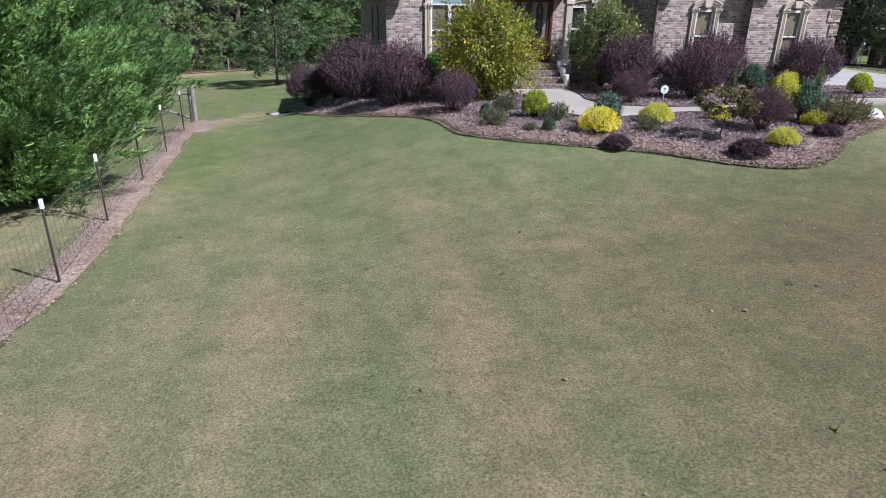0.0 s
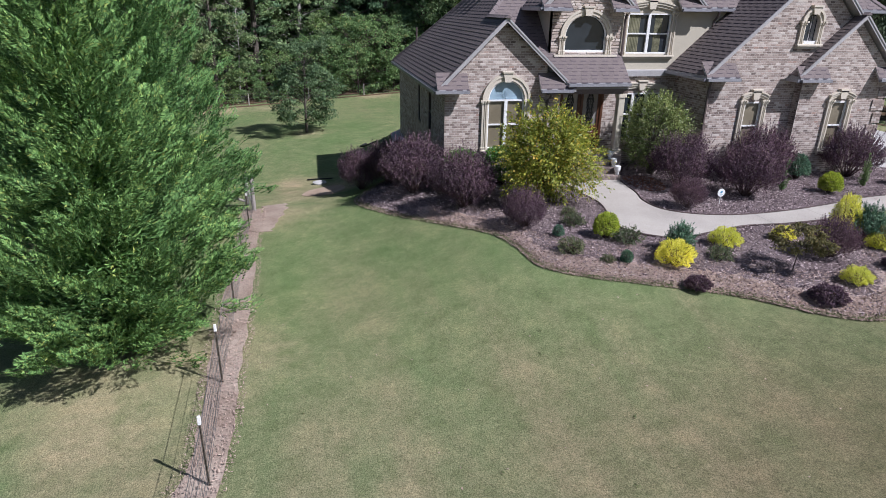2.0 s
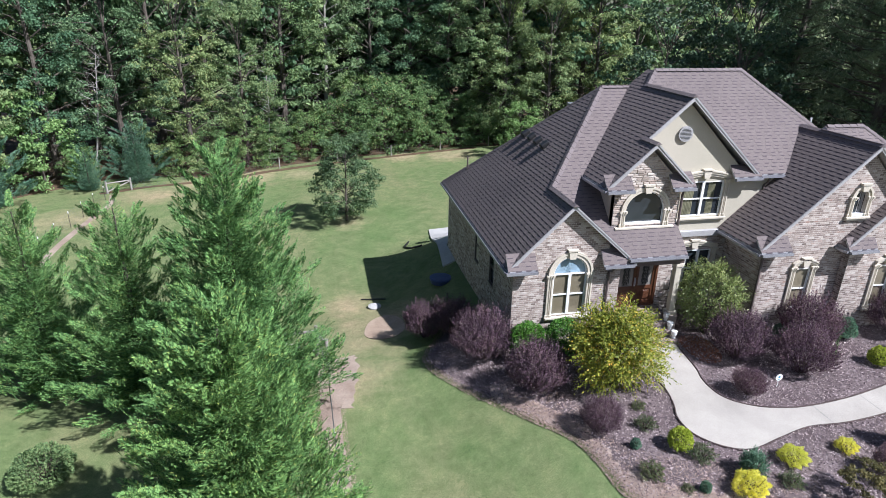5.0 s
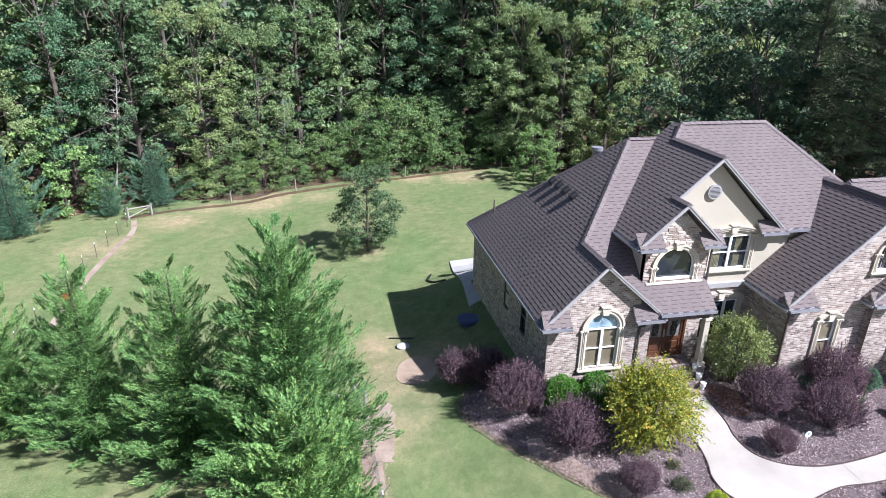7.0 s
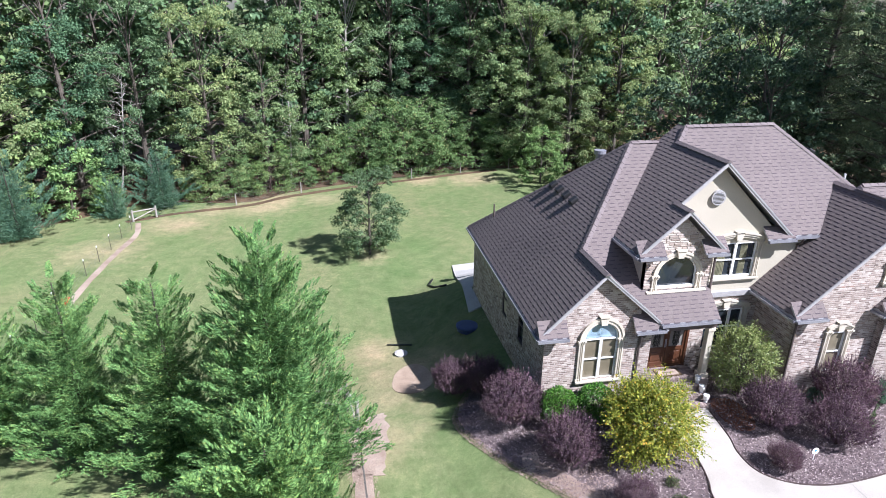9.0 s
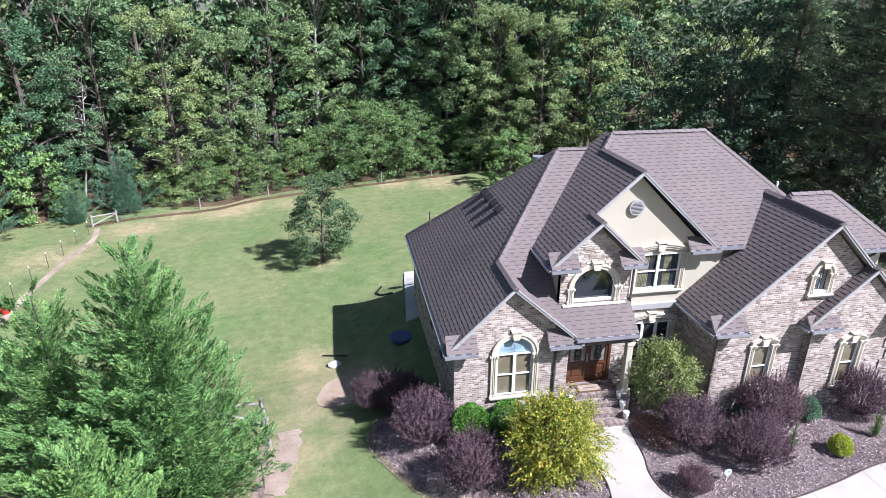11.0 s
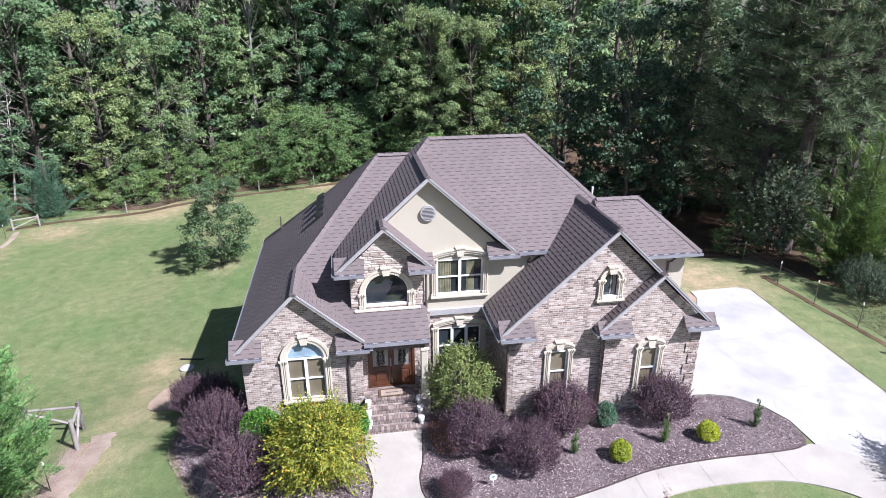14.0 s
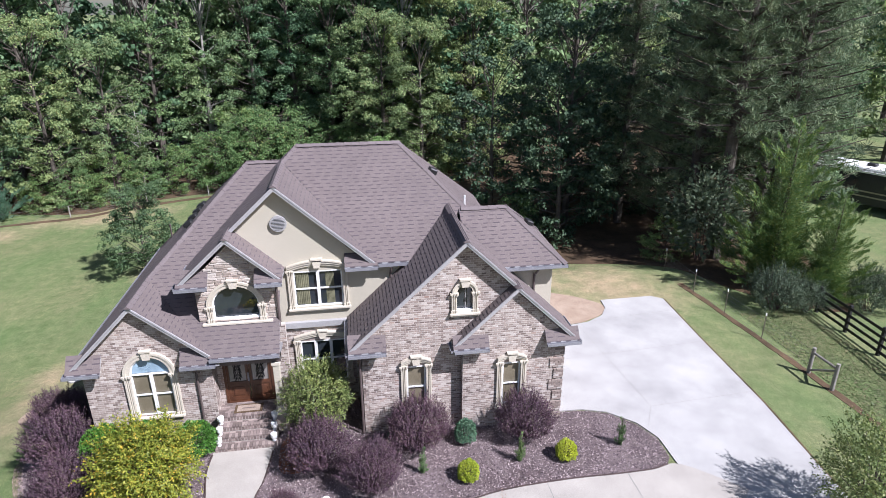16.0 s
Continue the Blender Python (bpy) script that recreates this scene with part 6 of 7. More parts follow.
def copy_at(ob, x, y, rz=0.0, s=1.0, label=""):
    c = copy_thing(ob, pose(x, y, g(x, y), 0, 0, rz))
    c.scale = (s, s, s)
    if label:
        c["label"] = label
    return c


# evergreens along the left fence
LEY = "tall dense Leyland cypress with feathery green sprays"
CYP = [(-6.3, 13.8, 8.2, 2.6, 11, 7000), (-6.95, 20.6, 9.5, 2.95, 12, 6400)]
for x, y, h, rad, sd, n in CYP:
    cypress("cypress", x, y, h, rad, sd, F_CYP, LEY, n, group="cypress row")
cyp = cypress("cypress", -10.5, 22.2, 8.0, 2.5, 13, F_CYP, LEY, 3000, group="cypress row")
copy_at(cyp, -14.2, 24.1, 100, 0.95)
copy_at(cyp, -18.0, 25.6, 215, 0.9)
copy_at(cyp, -21.5, 27.0, 300, 0.95)
sh = shrub("shrub", 1.7, 1.15, 5, F_DARK, 5000, 0.07, "rounded clipped dark green shrub on the side lawn", rough=0.05)
place(sh, -12.7, 18.9)

# young oak on the back lawn
oak = tree_thing("tree", "young oak with grey-green crown on the back lawn", 21, 6.5, 2.6, 0.14, F_YOUNG, BARK, 14000, 0.16, clumps=60)
place(oak, -2.6, 43.8, None, 0, 0.88)

# woods
WOODS = "broad-leaved woodland tree"
kinds = [tree_thing("tree", WOODS + " with dense green crown", 31, 20, 4.4, 0.06, F_OAK, BARK, 21000, 0.2, "woods", clumps=58),
         tree_thing("tree", WOODS + " with dark green crown", 32, 22, 4.2, 0.1, F_DARK, BARK, 21000, 0.2, "woods", clumps=58),
         tree_thing("tree", WOODS + " turning yellow-green", 33, 18, 4.2, 0.03, F_YELL, BARK, 21000, 0.2, "woods", clumps=58),
         tree_thing("tree", WOODS + " with pale trunk and open crown", 34, 21, 3.9, 0.18, F_OAK, PALEBARK, 18000, 0.2, "woods", clumps=48)]
far_kinds = [tree_thing("tree", WOODS + " deep in the woods", 131, 21, 4.6, 0.15, F_OAK, BARK, 4700, 0.47, "woods", clumps=44),
             tree_thing("tree", WOODS + " deep in the woods, dark", 132, 23, 4.4, 0.2, F_DARK, BARK, 4700, 0.47, "woods", clumps=44)]
wr_ = random.Random(4)
edge = [(-58, 36, 0, 1.0), (-52, 40, 2, 1.0), (-46.5, 43.5, 0, 1.05), (-41, 48, 2, 0.95), (-36.5, 52.5, 0, 1.0), (-32.5, 57, 2, 0.9), (-27.8, 62.5, 1, 1.0), (-22.5, 64.5, 0, 0.95), (-16.6, 64.6, 2, 0.95), (-11.6, 66.2, 2, 0.85), (-7.6, 70, 1, 1.05),
        (-3.5, 72.5, 3, 1.0), (1.5, 73, 0, 1.0), (6, 72.5, 1, 1.05), (10, 71, 2, 1.05), (13.8, 69.5, 2, 1.1), (18, 68.5, 3, 1.0), (22.5, 67.5, 2, 1.05)]
first = [True] * 4
far_first = [True] * 2


def put_far(x, y, k, s):
    if far_first[k]:
        far_first[k] = False
        place(far_kinds[k], x, y, None, wr_.random() * 360, s)
    else:
        copy_at(far_kinds[k], x, y, wr_.random() * 360, s)


def put_tree(x, y, k, s):
    if first[k]:
        first[k] = False
        place(kinds[k], x, y, None, wr_.random() * 360, s)
    else:
        copy_at(kinds[k], x, y, wr_.random() * 360, s)
for x, y, k, s in edge:
    put_tree(x + wr_.uniform(-0.5, 0.5), y + wr_.uniform(-0.5, 0.5), k, s)
for off in (6.0, 13.0, 21.0):
    for i, (x, y, k, s) in enumerate(edge):
        put_far(x + (2.6 if off < 10 else 0.0) + wr_.uniform(-1.2, 1.2) - off * 0.25 * (x < -15), y + off + wr_.uniform(-1.2, 1.2), (i + int(off)) % 2, s * wr_.uniform(1.0, 1.2) * (1.0 + off * 0.012))
for x, y, k, s in ((28, 78, 1, 1.25), (35, 82, 0, 1.25), (42, 86, 1, 1.25), (22, 80, 0, 1.2), (66, 66, 1, 1.0), (72, 62, 0, 1.05), (79, 64, 1, 1.0), (24, 66, 1, 1.0), (31, 68, 0, 1.0), (38, 72, 1, 1.1), (46, 76, 0, 1.0), (55, 80, 1, 1.0), (64, 86, 2, 1.0), (72, 90, 1, 1.1), (80, 88, 0, 1.0), (17, 74, 2, 1.1), (82, 80, 1, 1), (92, 84, 0, 1.1), (88, 74, 3, 1), (98, 70, 1, 1), (75, 100, 0, 1.1), (60, 98, 1, 1.2), (45, 92, 0, 1.1)):
    put_far(x, y, k % 2, s)
pine = pine_thing("pine", "tall pine with drooping limbs and tufts of long needles", 41, 26, 5.4, 0.08, 150, "pines")
place(pine, 34.5, 39.0)
for x, y, rz, s in ((38.5, 37.5, 80, 1.05), (32.5, 45.5, 150, 0.8), (38.0, 45.5, 220, 1.0), (43.5, 41.0, 300, 1.0)):
    copy_at(pine, x, y, rz, s)
ced = cypress("cedar", 34.9, 30.6, 9.6, 3.3, 51, F_CEDAR, "olive-green eastern red cedar at the edge of the woods", 2500, ragged=0.2)
copy_at(ced, 37.0, 29.0, 130, 0.68)
brush = shrub("shrub", 3.4, 3.0, 63, F_BRUSH, 12000, 0.1, "tall grey-green arching shrub by the paddock fence", "spray", group="fence shrubs", rough=0.22)
place(brush, 33.3, 27.9, None, 0, 0.72)
copy_at(brush, 34.9, 27.6, 100, 0.55)
copy_at(brush, 39.3, 28.2, 200, 0.8)
tall = pine_thing("pine", "tall pine with a bare lower trunk behind the cedar", 43, 28, 4.8, 0.3, 120, "pines")
place(tall, 38.2, 35.8, None, 200, 0.95)
copy_at(tall, 34.7, 35.7, 60, 0.95)
under = tree_thing("tree", "dense understorey tree with low branches, leaves darkened for shade", 35, 12, 3.4, 0.02, F_UNDER, BARK, 6800, 0.24, "woods", clumps=44)
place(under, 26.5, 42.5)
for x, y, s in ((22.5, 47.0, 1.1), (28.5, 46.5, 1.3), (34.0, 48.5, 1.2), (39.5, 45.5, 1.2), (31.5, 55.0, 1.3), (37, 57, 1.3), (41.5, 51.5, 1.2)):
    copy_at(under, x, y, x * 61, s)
pale = shrub("shrub", 4.2, 5.6, 36, F_GREY, 2600, 0.3, "tall shrub with large pale green leaves before the dark woods", category="shrub", rough=0.3)
place(pale, 33.4, 35.2)
copy_at(kinds[3], 44.5, 42.5, 40, 0.8)
for x, y, s in ((19.0, 62.5, 0.85), (24.5, 63.5, 1.0), (15.4, 66.0, 0.9)):
    put_tree(x, y, 2, s)
put_tree(49.5, 53, 3, 0.8)
corner = twig_bush("tree", "small bushy olive-green tree beside the driveway", 3.0, 3.6, 0.5, 37, F_HOLLY, 1500, 8, 0.085, 0.1, 0.4, "small tree", 0.16)
place(corner, 26.6, 14.5)
# dead pale trees among the leaves
def snag(x, y, h, seed, lean):
    r = np.random.default_rng(seed)
    t = thing_at("dead_tree", x, y, "bare grey dead tree at the edge of the woods", "dead tree", "dead trees")
    z = g(x, y)
    top = np.array([x + lean, y - 0.4, z + h])
    base = np.array([x, y, z - 0.2])
    mid = (base + top) / 2 + np.array([0.15, 0.1, 0])
    m = MB().tube([tuple(base), tuple(mid), tuple(top)], [0.11, 0.07, 0.015], 7)
    for i in range(16):
        f = 0.45 + 0.52 * i / 16
        p = base + (top - base) * f
        a = i * 2.4
        L = (1.15 - f) * 2.6
        e = p + np.array([math.cos(a) * L, math.sin(a) * L - 0.3, L * 0.55])
        m.tube([tuple(p), tuple((p + e) / 2 + r.normal(size=3) * 0.12), tuple(e)], [0.035, 0.022, 0.008], 4, False)
        for k in range(3):
            q = p + (e - p) * (0.5 + 0.2 * k)
            m.tube([tuple(q), tuple(q + r.normal(size=3) * 0.45 + np.array([0, 0, 0.3]))], [0.014, 0.005], 4, False)
    part("trunk", m, DEADWOOD, t)


for x, y, h, sd, ln in ((-9.4, 67.2, 10.5, 1, 0.5), (-24.8, 63.0, 12.0, 2, 2.2), (-34.0, 55.6, 11.5, 5, -1.0)):
    snag(x, y, h, sd, ln)
# undergrowth along the edge of the woods
hedge = tree_thing("shrub", "tangled green undergrowth at the edge of the woods", 61, 4.4, 2.5, 0.02, F_HEDGE, TWIG, 8000, 0.13, "undergrowth", "shrub", clumps=44)
place(hedge, 2.6, 66.6, None, 0, 1.5)
for x, y, rz, s in ((-1.4, 67.4, 40, 1.25), (6.4, 67.0, 100, 1.3), (9.8, 66.6, 170, 1.15), (-5.0, 67.0, 230, 1.0), (13.2, 66.2, 20, 0.95), (-8.4, 66.0, 280, 0.85), (4.4, 69.2, 60, 1.6), (0.4, 69.6, 150, 1.6), (31.5, 36.2, 130, 0.6), (23.5, 43.0, 10, 0.7), (17.5, 64.5, 0, 0.9), (-14.2, 63.2, 33, 0.85), (-17.6, 62.6, 140, 0.7), (-25.2, 60.6, 75, 0.7), (-32, 54.6, 290, 0.95), (-36.5, 49.6, 15, 1.0), (-40, 46, 99, 1.0), (-11.2, 64.2, 200, 1.05), (-46, 41, 70, 1.0)):
    copy_at(hedge, x, y, rz, s)
bright = tree_thing("tree", "low bright green broad-leaved tree at the edge of the woods", 64, 7.4, 3.1, 0.03, F_FRESH, BARK, 7000, 0.24, "woods", clumps=36)
place(bright, -27.6, 59.2)
copy_at(bright, -37.6, 50.6, 120, 0.85)
copy_at(bright, 14.9, 58.5, 30, 0.68, "small bushy green tree behind the house")
blue = cypress("cedar", -20.3, 60.2, 5.6, 2.9, 62, F_BLUE, "bluish young cedar before the woods", 900)
copy_at(blue, -23.6, 57.6, 90, 0.66)
copy_at(blue, -29.0, 52.6, 190, 1.2)
copy_at(blue, -33.4, 49.4, 250, 0.9)

# purple shrubs round the house
PURP = "dark purple loropetalum shrub in the mulch bed"
pb = vase_bush("shrub", 2.25, 1.95, 71, F_PURP, 1250, 14, 0.058, PURP, "purple shrubs")
place(pb, 10.25, 19.35, None, 0, 0.98)
for x, y, rz, s in ((11.95, 18.1, 50, 0.92), (13.65, 19.8, 120, 1.02), (17.5, 19.8, 200, 0.95), (-0.3, 24.6, 260, 0.82), (0.75, 23.9, 20, 0.85), (1.3, 21.6, 90, 1.05), (2.5, 18.95, 160, 0.95)):
    copy_at(pb, x, y, rz, s)
for x, y, s in ((9.25, 17.25, 0.5), (3.65, 16.45, 0.58), (10.65, 13.1, 0.55)):
    copy_at(pb, x, y, x * 40, s, "small dark purple shrub in the mulch bed")
bx = shrub("shrub", 1.5, 1.35, 81, F_BOX, 7000, 0.066, "bright green rounded boxwood against the brick wall", rough=0.06, group="boxwoods")
place(bx, 2.9, 21.0)
copy_at(bx, 4.25, 20.85, 70, 1.0)
copy_at(bx, 6.0, 20.7, 140, 0.95)
weep = twig_bush("tree", "rounded yellow-green small tree with arching sprays and orange tinges", 3.0, 2.85, 0.2, 91, F_LIME, 2500, 9, 0.085, 0.3, 0.42, "small tree", 0.2)
place(weep, 5.1, 18.6)
hol = twig_bush("shrub", "tall rounded olive-green shrub by the porch", 2.45, 3.05, 0.3, 92, F_HOLLY, 1900, 8, 0.07, 0.12, 0.3, "shrub", 0.13)
place(hol, 10.2, 21.2)
sp = shrub("shrub", 0.8, 0.95, 93, F_BLUE, 3000, 0.06, "small blue-green upright shrub against the brick", rough=0.08)
place(sp, 15.35, 19.85)
copy_at(sp, 12.9, 20.3, 60, 0.7)
ch = shrub("shrub", 0.78, 0.8, 94, F_CHART, 4200, 0.05, "rounded chartreuse false cypress in the mulch", rough=0.07, group="chartreuse shrubs")
place(ch, 5.55, 15.25, None, 0, 0.9)
for x, y in ((15.1, 18.0), (18.6, 18.45)):
    copy_at(ch, x, y, x * 30, 0.95)
col_ = cypress("shrub", 13.65, 18.5, 1.15, 0.17, 95, F_DARK, "thin columnar dark evergreen in the mulch", 260, "shrub", "columnar shrubs")
copy_at(col_, 17.0, 18.55, 60, 1.1)
copy_at(col_, 20.75, 18.85, 120, 1.1)
gold = shrub("shrub", 1.05, 0.75, 96, F_GOLD, 6500, 0.042, "bright golden-yellow shrub in the mulch bed", "round", group="golden shrubs", rough=0.16)
place(gold, 6.5, 13.4, None, 0, 0.84)
for x, y, s in ((8.4, 14.15, 0.78), (10.3, 14.3, 0.6), (12.35, 13.35, 0.62), (10.2, 11.75, 0.64)):
    copy_at(gold, x, y, x * 50, s * 0.9)
tallg = shrub("shrub", 0.7, 1.25, 106, F_GOLD, 6000, 0.042, "tall upright golden-yellow shrub in the mulch bed", "round", group="golden shrubs", rough=0.14)
place(tallg, 12.0, 14.15)
feath = shrub("shrub", 0.75, 0.95, 107, F_BLUE, 3600, 0.06, "feathery blue-green upright shrub among the golden ones", "spray", group="feathery shrubs", rough=0.16)
place(feath, 6.95, 13.95, None, 0, 0.75)
copy_at(feath, 12.45, 13.85, 60, 0.95)
brn = shrub("shrub", 1.3, 0.62, 108, F_MAPLE, 3600, 0.055, "low spreading brownish shrub in the mulch bed", "spray", rough=0.18)
place(brn, 13.0, 13.3)
rk = MB()
rr_ = random.Random(3)
for zz, rad_ in ((-0.05, 0.26), (0.1, 0.24), (0.24, 0.15), (0.31, 0.03)):
    base_ = len(rk.v)
    for i in range(9):
        a_ = i * 2 * math.pi / 9
        q_ = rad_ * (0.75 + 0.45 * rr_.random())
        rk.v.append((14.75 + math.cos(a_) * q_, 13.95 + math.sin(a_) * q_ * 0.8, g(14.75, 13.95) + zz))
for k in range(3):
    for i in range(9):
        rk.f.append((k * 9 + i, k * 9 + (i + 1) % 9, (k + 1) * 9 + (i + 1) % 9, (k + 1) * 9 + i))
rk.f.append(tuple(range(27, 36)))
tagged(part("rock", rk, WHITEPAINT), "pale white rock at the edge of the bed", "rock")
low = shrub("shrub", 0.75, 0.42, 97, F_PURP, 3200, 0.045, "low dark red mounded shrub at the bed's edge", rough=0.1, group="low mounds")
place(low, 6.42, 12.25, None, 0, 0.78)
copy_at(low, 8.9, 11.15, 60, 1.0)
copy_at(low, 11.75, 12.2, 130, 0.8)
gr = shrub("perennial", 0.75, 0.5, 98, F_PEREN, 1700, 0.05, "dull green bushy perennial in the mulch bed", "round", "plant", "perennials", rough=0.3)
place(gr, 5.05, 16.3, None, 0, 0.75)
for x, y, s in ((4.2, 14.4, 1.1), (5.95, 14.75, 1.15), (7.8, 13.45, 0.95), (4.9, 13.75, 0.55), (5.3, 17.2, 0.7)):
    copy_at(gr, x, y, x * 77, s * 0.75)
copy_at(sp, 4.3, 15.5, 20, 0.38, "small low blue-green plant in the mulch bed")
copy_at(sp, 5.35, 13.65, 50, 0.38, "small low blue-green plant in the mulch bed")
mp = tree_thing("tree", "small lace-leaf maple with drooping bronze-green foliage", 99, 1.25, 0.78, 0.6, F_MAPLE, BARK, 3600, 0.07, category="small tree", clumps=26)
place(mp, 9.2, 12.6, None, 0, 0.82)

def grass_patch(n, x0, x1, y0, y1, size, seed):
    r = np.random.default_rng(seed)
    x, y = r.uniform(x0, x1, n), r.uniform(y0, y1, n)
    keep = ~inside_all(BED_POLY, x, y)
    x, y = x[keep], y[keep]
    z = np.array([g(a, b) for a, b in zip(x, y)])
    c = np.stack([x, y, z + size * 0.22], 1)
    ax = r.normal(size=(len(x), 3)) * (1, 1, 0.1) + np.array([0, 0, 0.25])
    q = leaves(c, ax, size, size * 0.2, 0.1, r, 0.1, np.tile(np.array([0.2, -0.2, 1.0]), (len(x), 1)), 0.2)
    return tagged(quads("grass_blades", q, F_GRASS), "short mown grass blades", "grass", kind="stuff")


rough_ = grass_patch(8000, 31.2, 34.6, 17.0, 27.6, 0.16, 5)
rough_["label"] = "rough unmown grass between the fences"
# grass and chips grow over each other along the bed's outer edge
def edge_fringe(n, lo, hi, size, wide, seed):
    r = np.random.default_rng(seed)
    p = np.array(BED_OUT)
    k = r.integers(0, len(p) - 1, n)
    u = r.random((n, 1))
    d = unit(np.concatenate([p[k + 1] - p[k], np.zeros((n, 1))], 1))[:, :2]
    e = p[k] * (1 - u) + p[k + 1] * u + np.stack([d[:, 1], -d[:, 0]], 1) * (lo + (hi - lo) * r.random((n, 1)))
    cc = np.stack([e[:, 0], e[:, 1], np.array([g(a, b) for a, b in e]) + 0.02 + 0.03 * r.random(n)], 1)
    return leaves(cc, r.normal(size=(n, 3)) * (1, 1, 0.2), size, size * wide, 0.1, r, 0.1, np.tile(np.array([0.0, 0.0, 1.0]), (n, 1)), 0.35)


tagged(quads("grass_fringe", edge_fringe(9000, -0.12, 0.12, 0.085, 0.3, 31), F_GRASS), "ragged grass blades along the mulch bed's edge", "grass", kind="stuff")
tagged(quads("straw_litter", edge_fringe(14000, -0.16, 0.16, 0.055, 0.4, 32), STRAW), "straw-coloured chips spilled over the bed's edge", "mulch", kind="stuff")
# small weeds and fallen leaves on the lawn
r_ = np.random.default_rng(15)
wx, wy = r_.uniform(-3.2, 13.0, 24), r_.uniform(2.5, 16.0, 24)
ok_ = ~inside_all(BED_POLY, wx, wy)
wx, wy = np.repeat(wx[ok_], 9), np.repeat(wy[ok_], 9)
wx, wy = wx + r_.normal(size=len(wx)) * 0.022, wy + r_.normal(size=len(wy)) * 0.022
wc = np.stack([wx, wy, [g(a, b) + 0.022 for a, b in zip(wx, wy)]], 1)
q = leaves(wc, r_.normal(size=(len(wx), 3)) * (1, 1, 0.2) + np.array([0, 0, 0.25]), 0.042, 0.02, 0.2, r_, 0.2, np.tile(np.array([0.0, 0, 1.0]), (len(wx), 1)), 0.3)
tagged(quads("weeds", q, F_GRASS), "small broad-leaved weeds in the lawn", "weed", kind="stuff")
lx, ly = r_.uniform(-3.4, 20.0, 200), r_.uniform(2.5, 15.0, 200)
ok_ = ~inside_all(BED_POLY, lx, ly)
lc = np.stack([lx[ok_], ly[ok_], [g(a, b) + 0.018 for a, b in zip(lx[ok_], ly[ok_])]], 1)
q = leaves(lc, r_.normal(size=(len(lc), 3)) * (1, 1, 0.15), 0.05, 0.03, 0.2, r_, 0.25, np.tile(np.array([0.0, 0, 1.0]), (len(lc), 1)), 0.35)
tagged(quads("fallen_leaves", q, STRAW), "dry brown leaves fallen on the lawn", "leaf", kind="stuff")

# ---------------------------------------------------------------- fences and small things
def t_post(x, y, h=1.3):
    t = thing_at("fence_post", x, y, "thin steel fence post with white-painted tip", "fence post", "fence posts")
    z = g(x, y)
    part("shaft", MB().box(x - 0.02, x + 0.02, y - 0.006, y + 0.006, z - 0.3, z + h - 0.14).box(x - 0.006, x + 0.006, y - 0.006, y + 0.03, z - 0.3, z + h - 0.14), STEEL, t)
    part("tip", MB().soft_box(x - 0.024, x + 0.024, y - 0.012, y + 0.034, z + h - 0.14, z + h, 0.004), WHITEPAINT, t)


LEFT_FENCE = [(-3.75, 3.3), (-3.8, 6.2), (-3.87, 9.0), (-4.03, 11.85), (-4.1, 14.8), (-4.2, 17.8), (-4.3, 20.9), (-4.35, 23.3)]
for x, y in LEFT_FENCE[:-1]:
    t_post(x, y)
def wire_fence(pts, label, rows=(0.1, 0.25, 0.42, 0.62, 0.85, 1.1), gap=0.16):
    m = MB()
    for (xa, ya), (xb, yb) in zip(pts, pts[1:]):
        for h in rows:
            m.tube([(xa, ya, g(xa, ya) + h), (xb, yb, g(xb, yb) + h)], 0.0035 if h < rows[-1] else 0.005, 4, False)
        n = int(math.hypot(xb - xa, yb - ya) / gap)
        for i in range(n):
            x, y = xa + (xb - xa) * i / n, ya + (yb - ya) * i / n
            m.tube([(x, y, g(x, y) + rows[0]), (x, y, g(x, y) + rows[-1])], 0.0025, 3, False)
    t = tagged(part("wire_fence", m, WIRE), label, "fence", kind="structure")
wire_fence(LEFT_FENCE, "woven wire stock fence between steel posts")


def brace(x0, y0, x1, y1, h, label, mat=GREYWOOD):
    """Two timber posts with a rail and a diagonal."""
    t = thing_at("fence_brace", x0, y0, label, "fence brace")
    for x, y in ((x0, y0), (x1, y1)):
        z = g(x, y)
        part("post", MB().tube([(x, y, z - 0.3), (x, y, z + h * 0.5), (x + 0.01, y, z + h)], [0.085, 0.08, 0.075], 10), mat, t)
    za, zb = g(x0, y0), g(x1, y1)
    part("rail", MB().tube([(x0, y0, za + h * 0.82), (x1, y1, zb + h * 0.82)], 0.055, 8), mat, t)
    part("diagonal", MB().tube([(x0, y0, za + 0.15), (x1, y1, zb + h * 0.75)], 0.05, 8), mat, t)


brace(-4.35, 23.3, -4.75, 24.9, 1.35, "weathered grey timber fence brace at the corner")
brace(-4.75, 24.9, -6.9, 25.2, 1.35, "weathered grey timber fence brace turning the corner")
wire_fence([(-4.75, 24.9), (-6.9, 25.2), (-10.0, 26.4), (-14.0, 28.4), (-20.5, 31.2)], "woven wire fence behind the cypress row", gap=0.3)
brace(-21.9, 56.3, -20.3, 57.4, 1.05, "weathered timber brace of the far fence")
brace(30.85, 22.2, 30.9, 20.9, 1.25, "dark timber fence brace beside the driveway")
FAR = [(-21.9, 56.3)] + [(-21.35, 53.9 - 2.5 * i) for i in range(10)]
for x, y in FAR[1:]:
    t_post(x, y, 1.2)
wire_fence(FAR, "woven wire fence across the far lawn", gap=0.4)
BACKF = [(-20.3, 57.4), (-14, 60.2), (-8.2, 63.4), (-2.5, 64.2), (3.0, 64.4), (8.2, 64.6), (13.5, 64.8)]
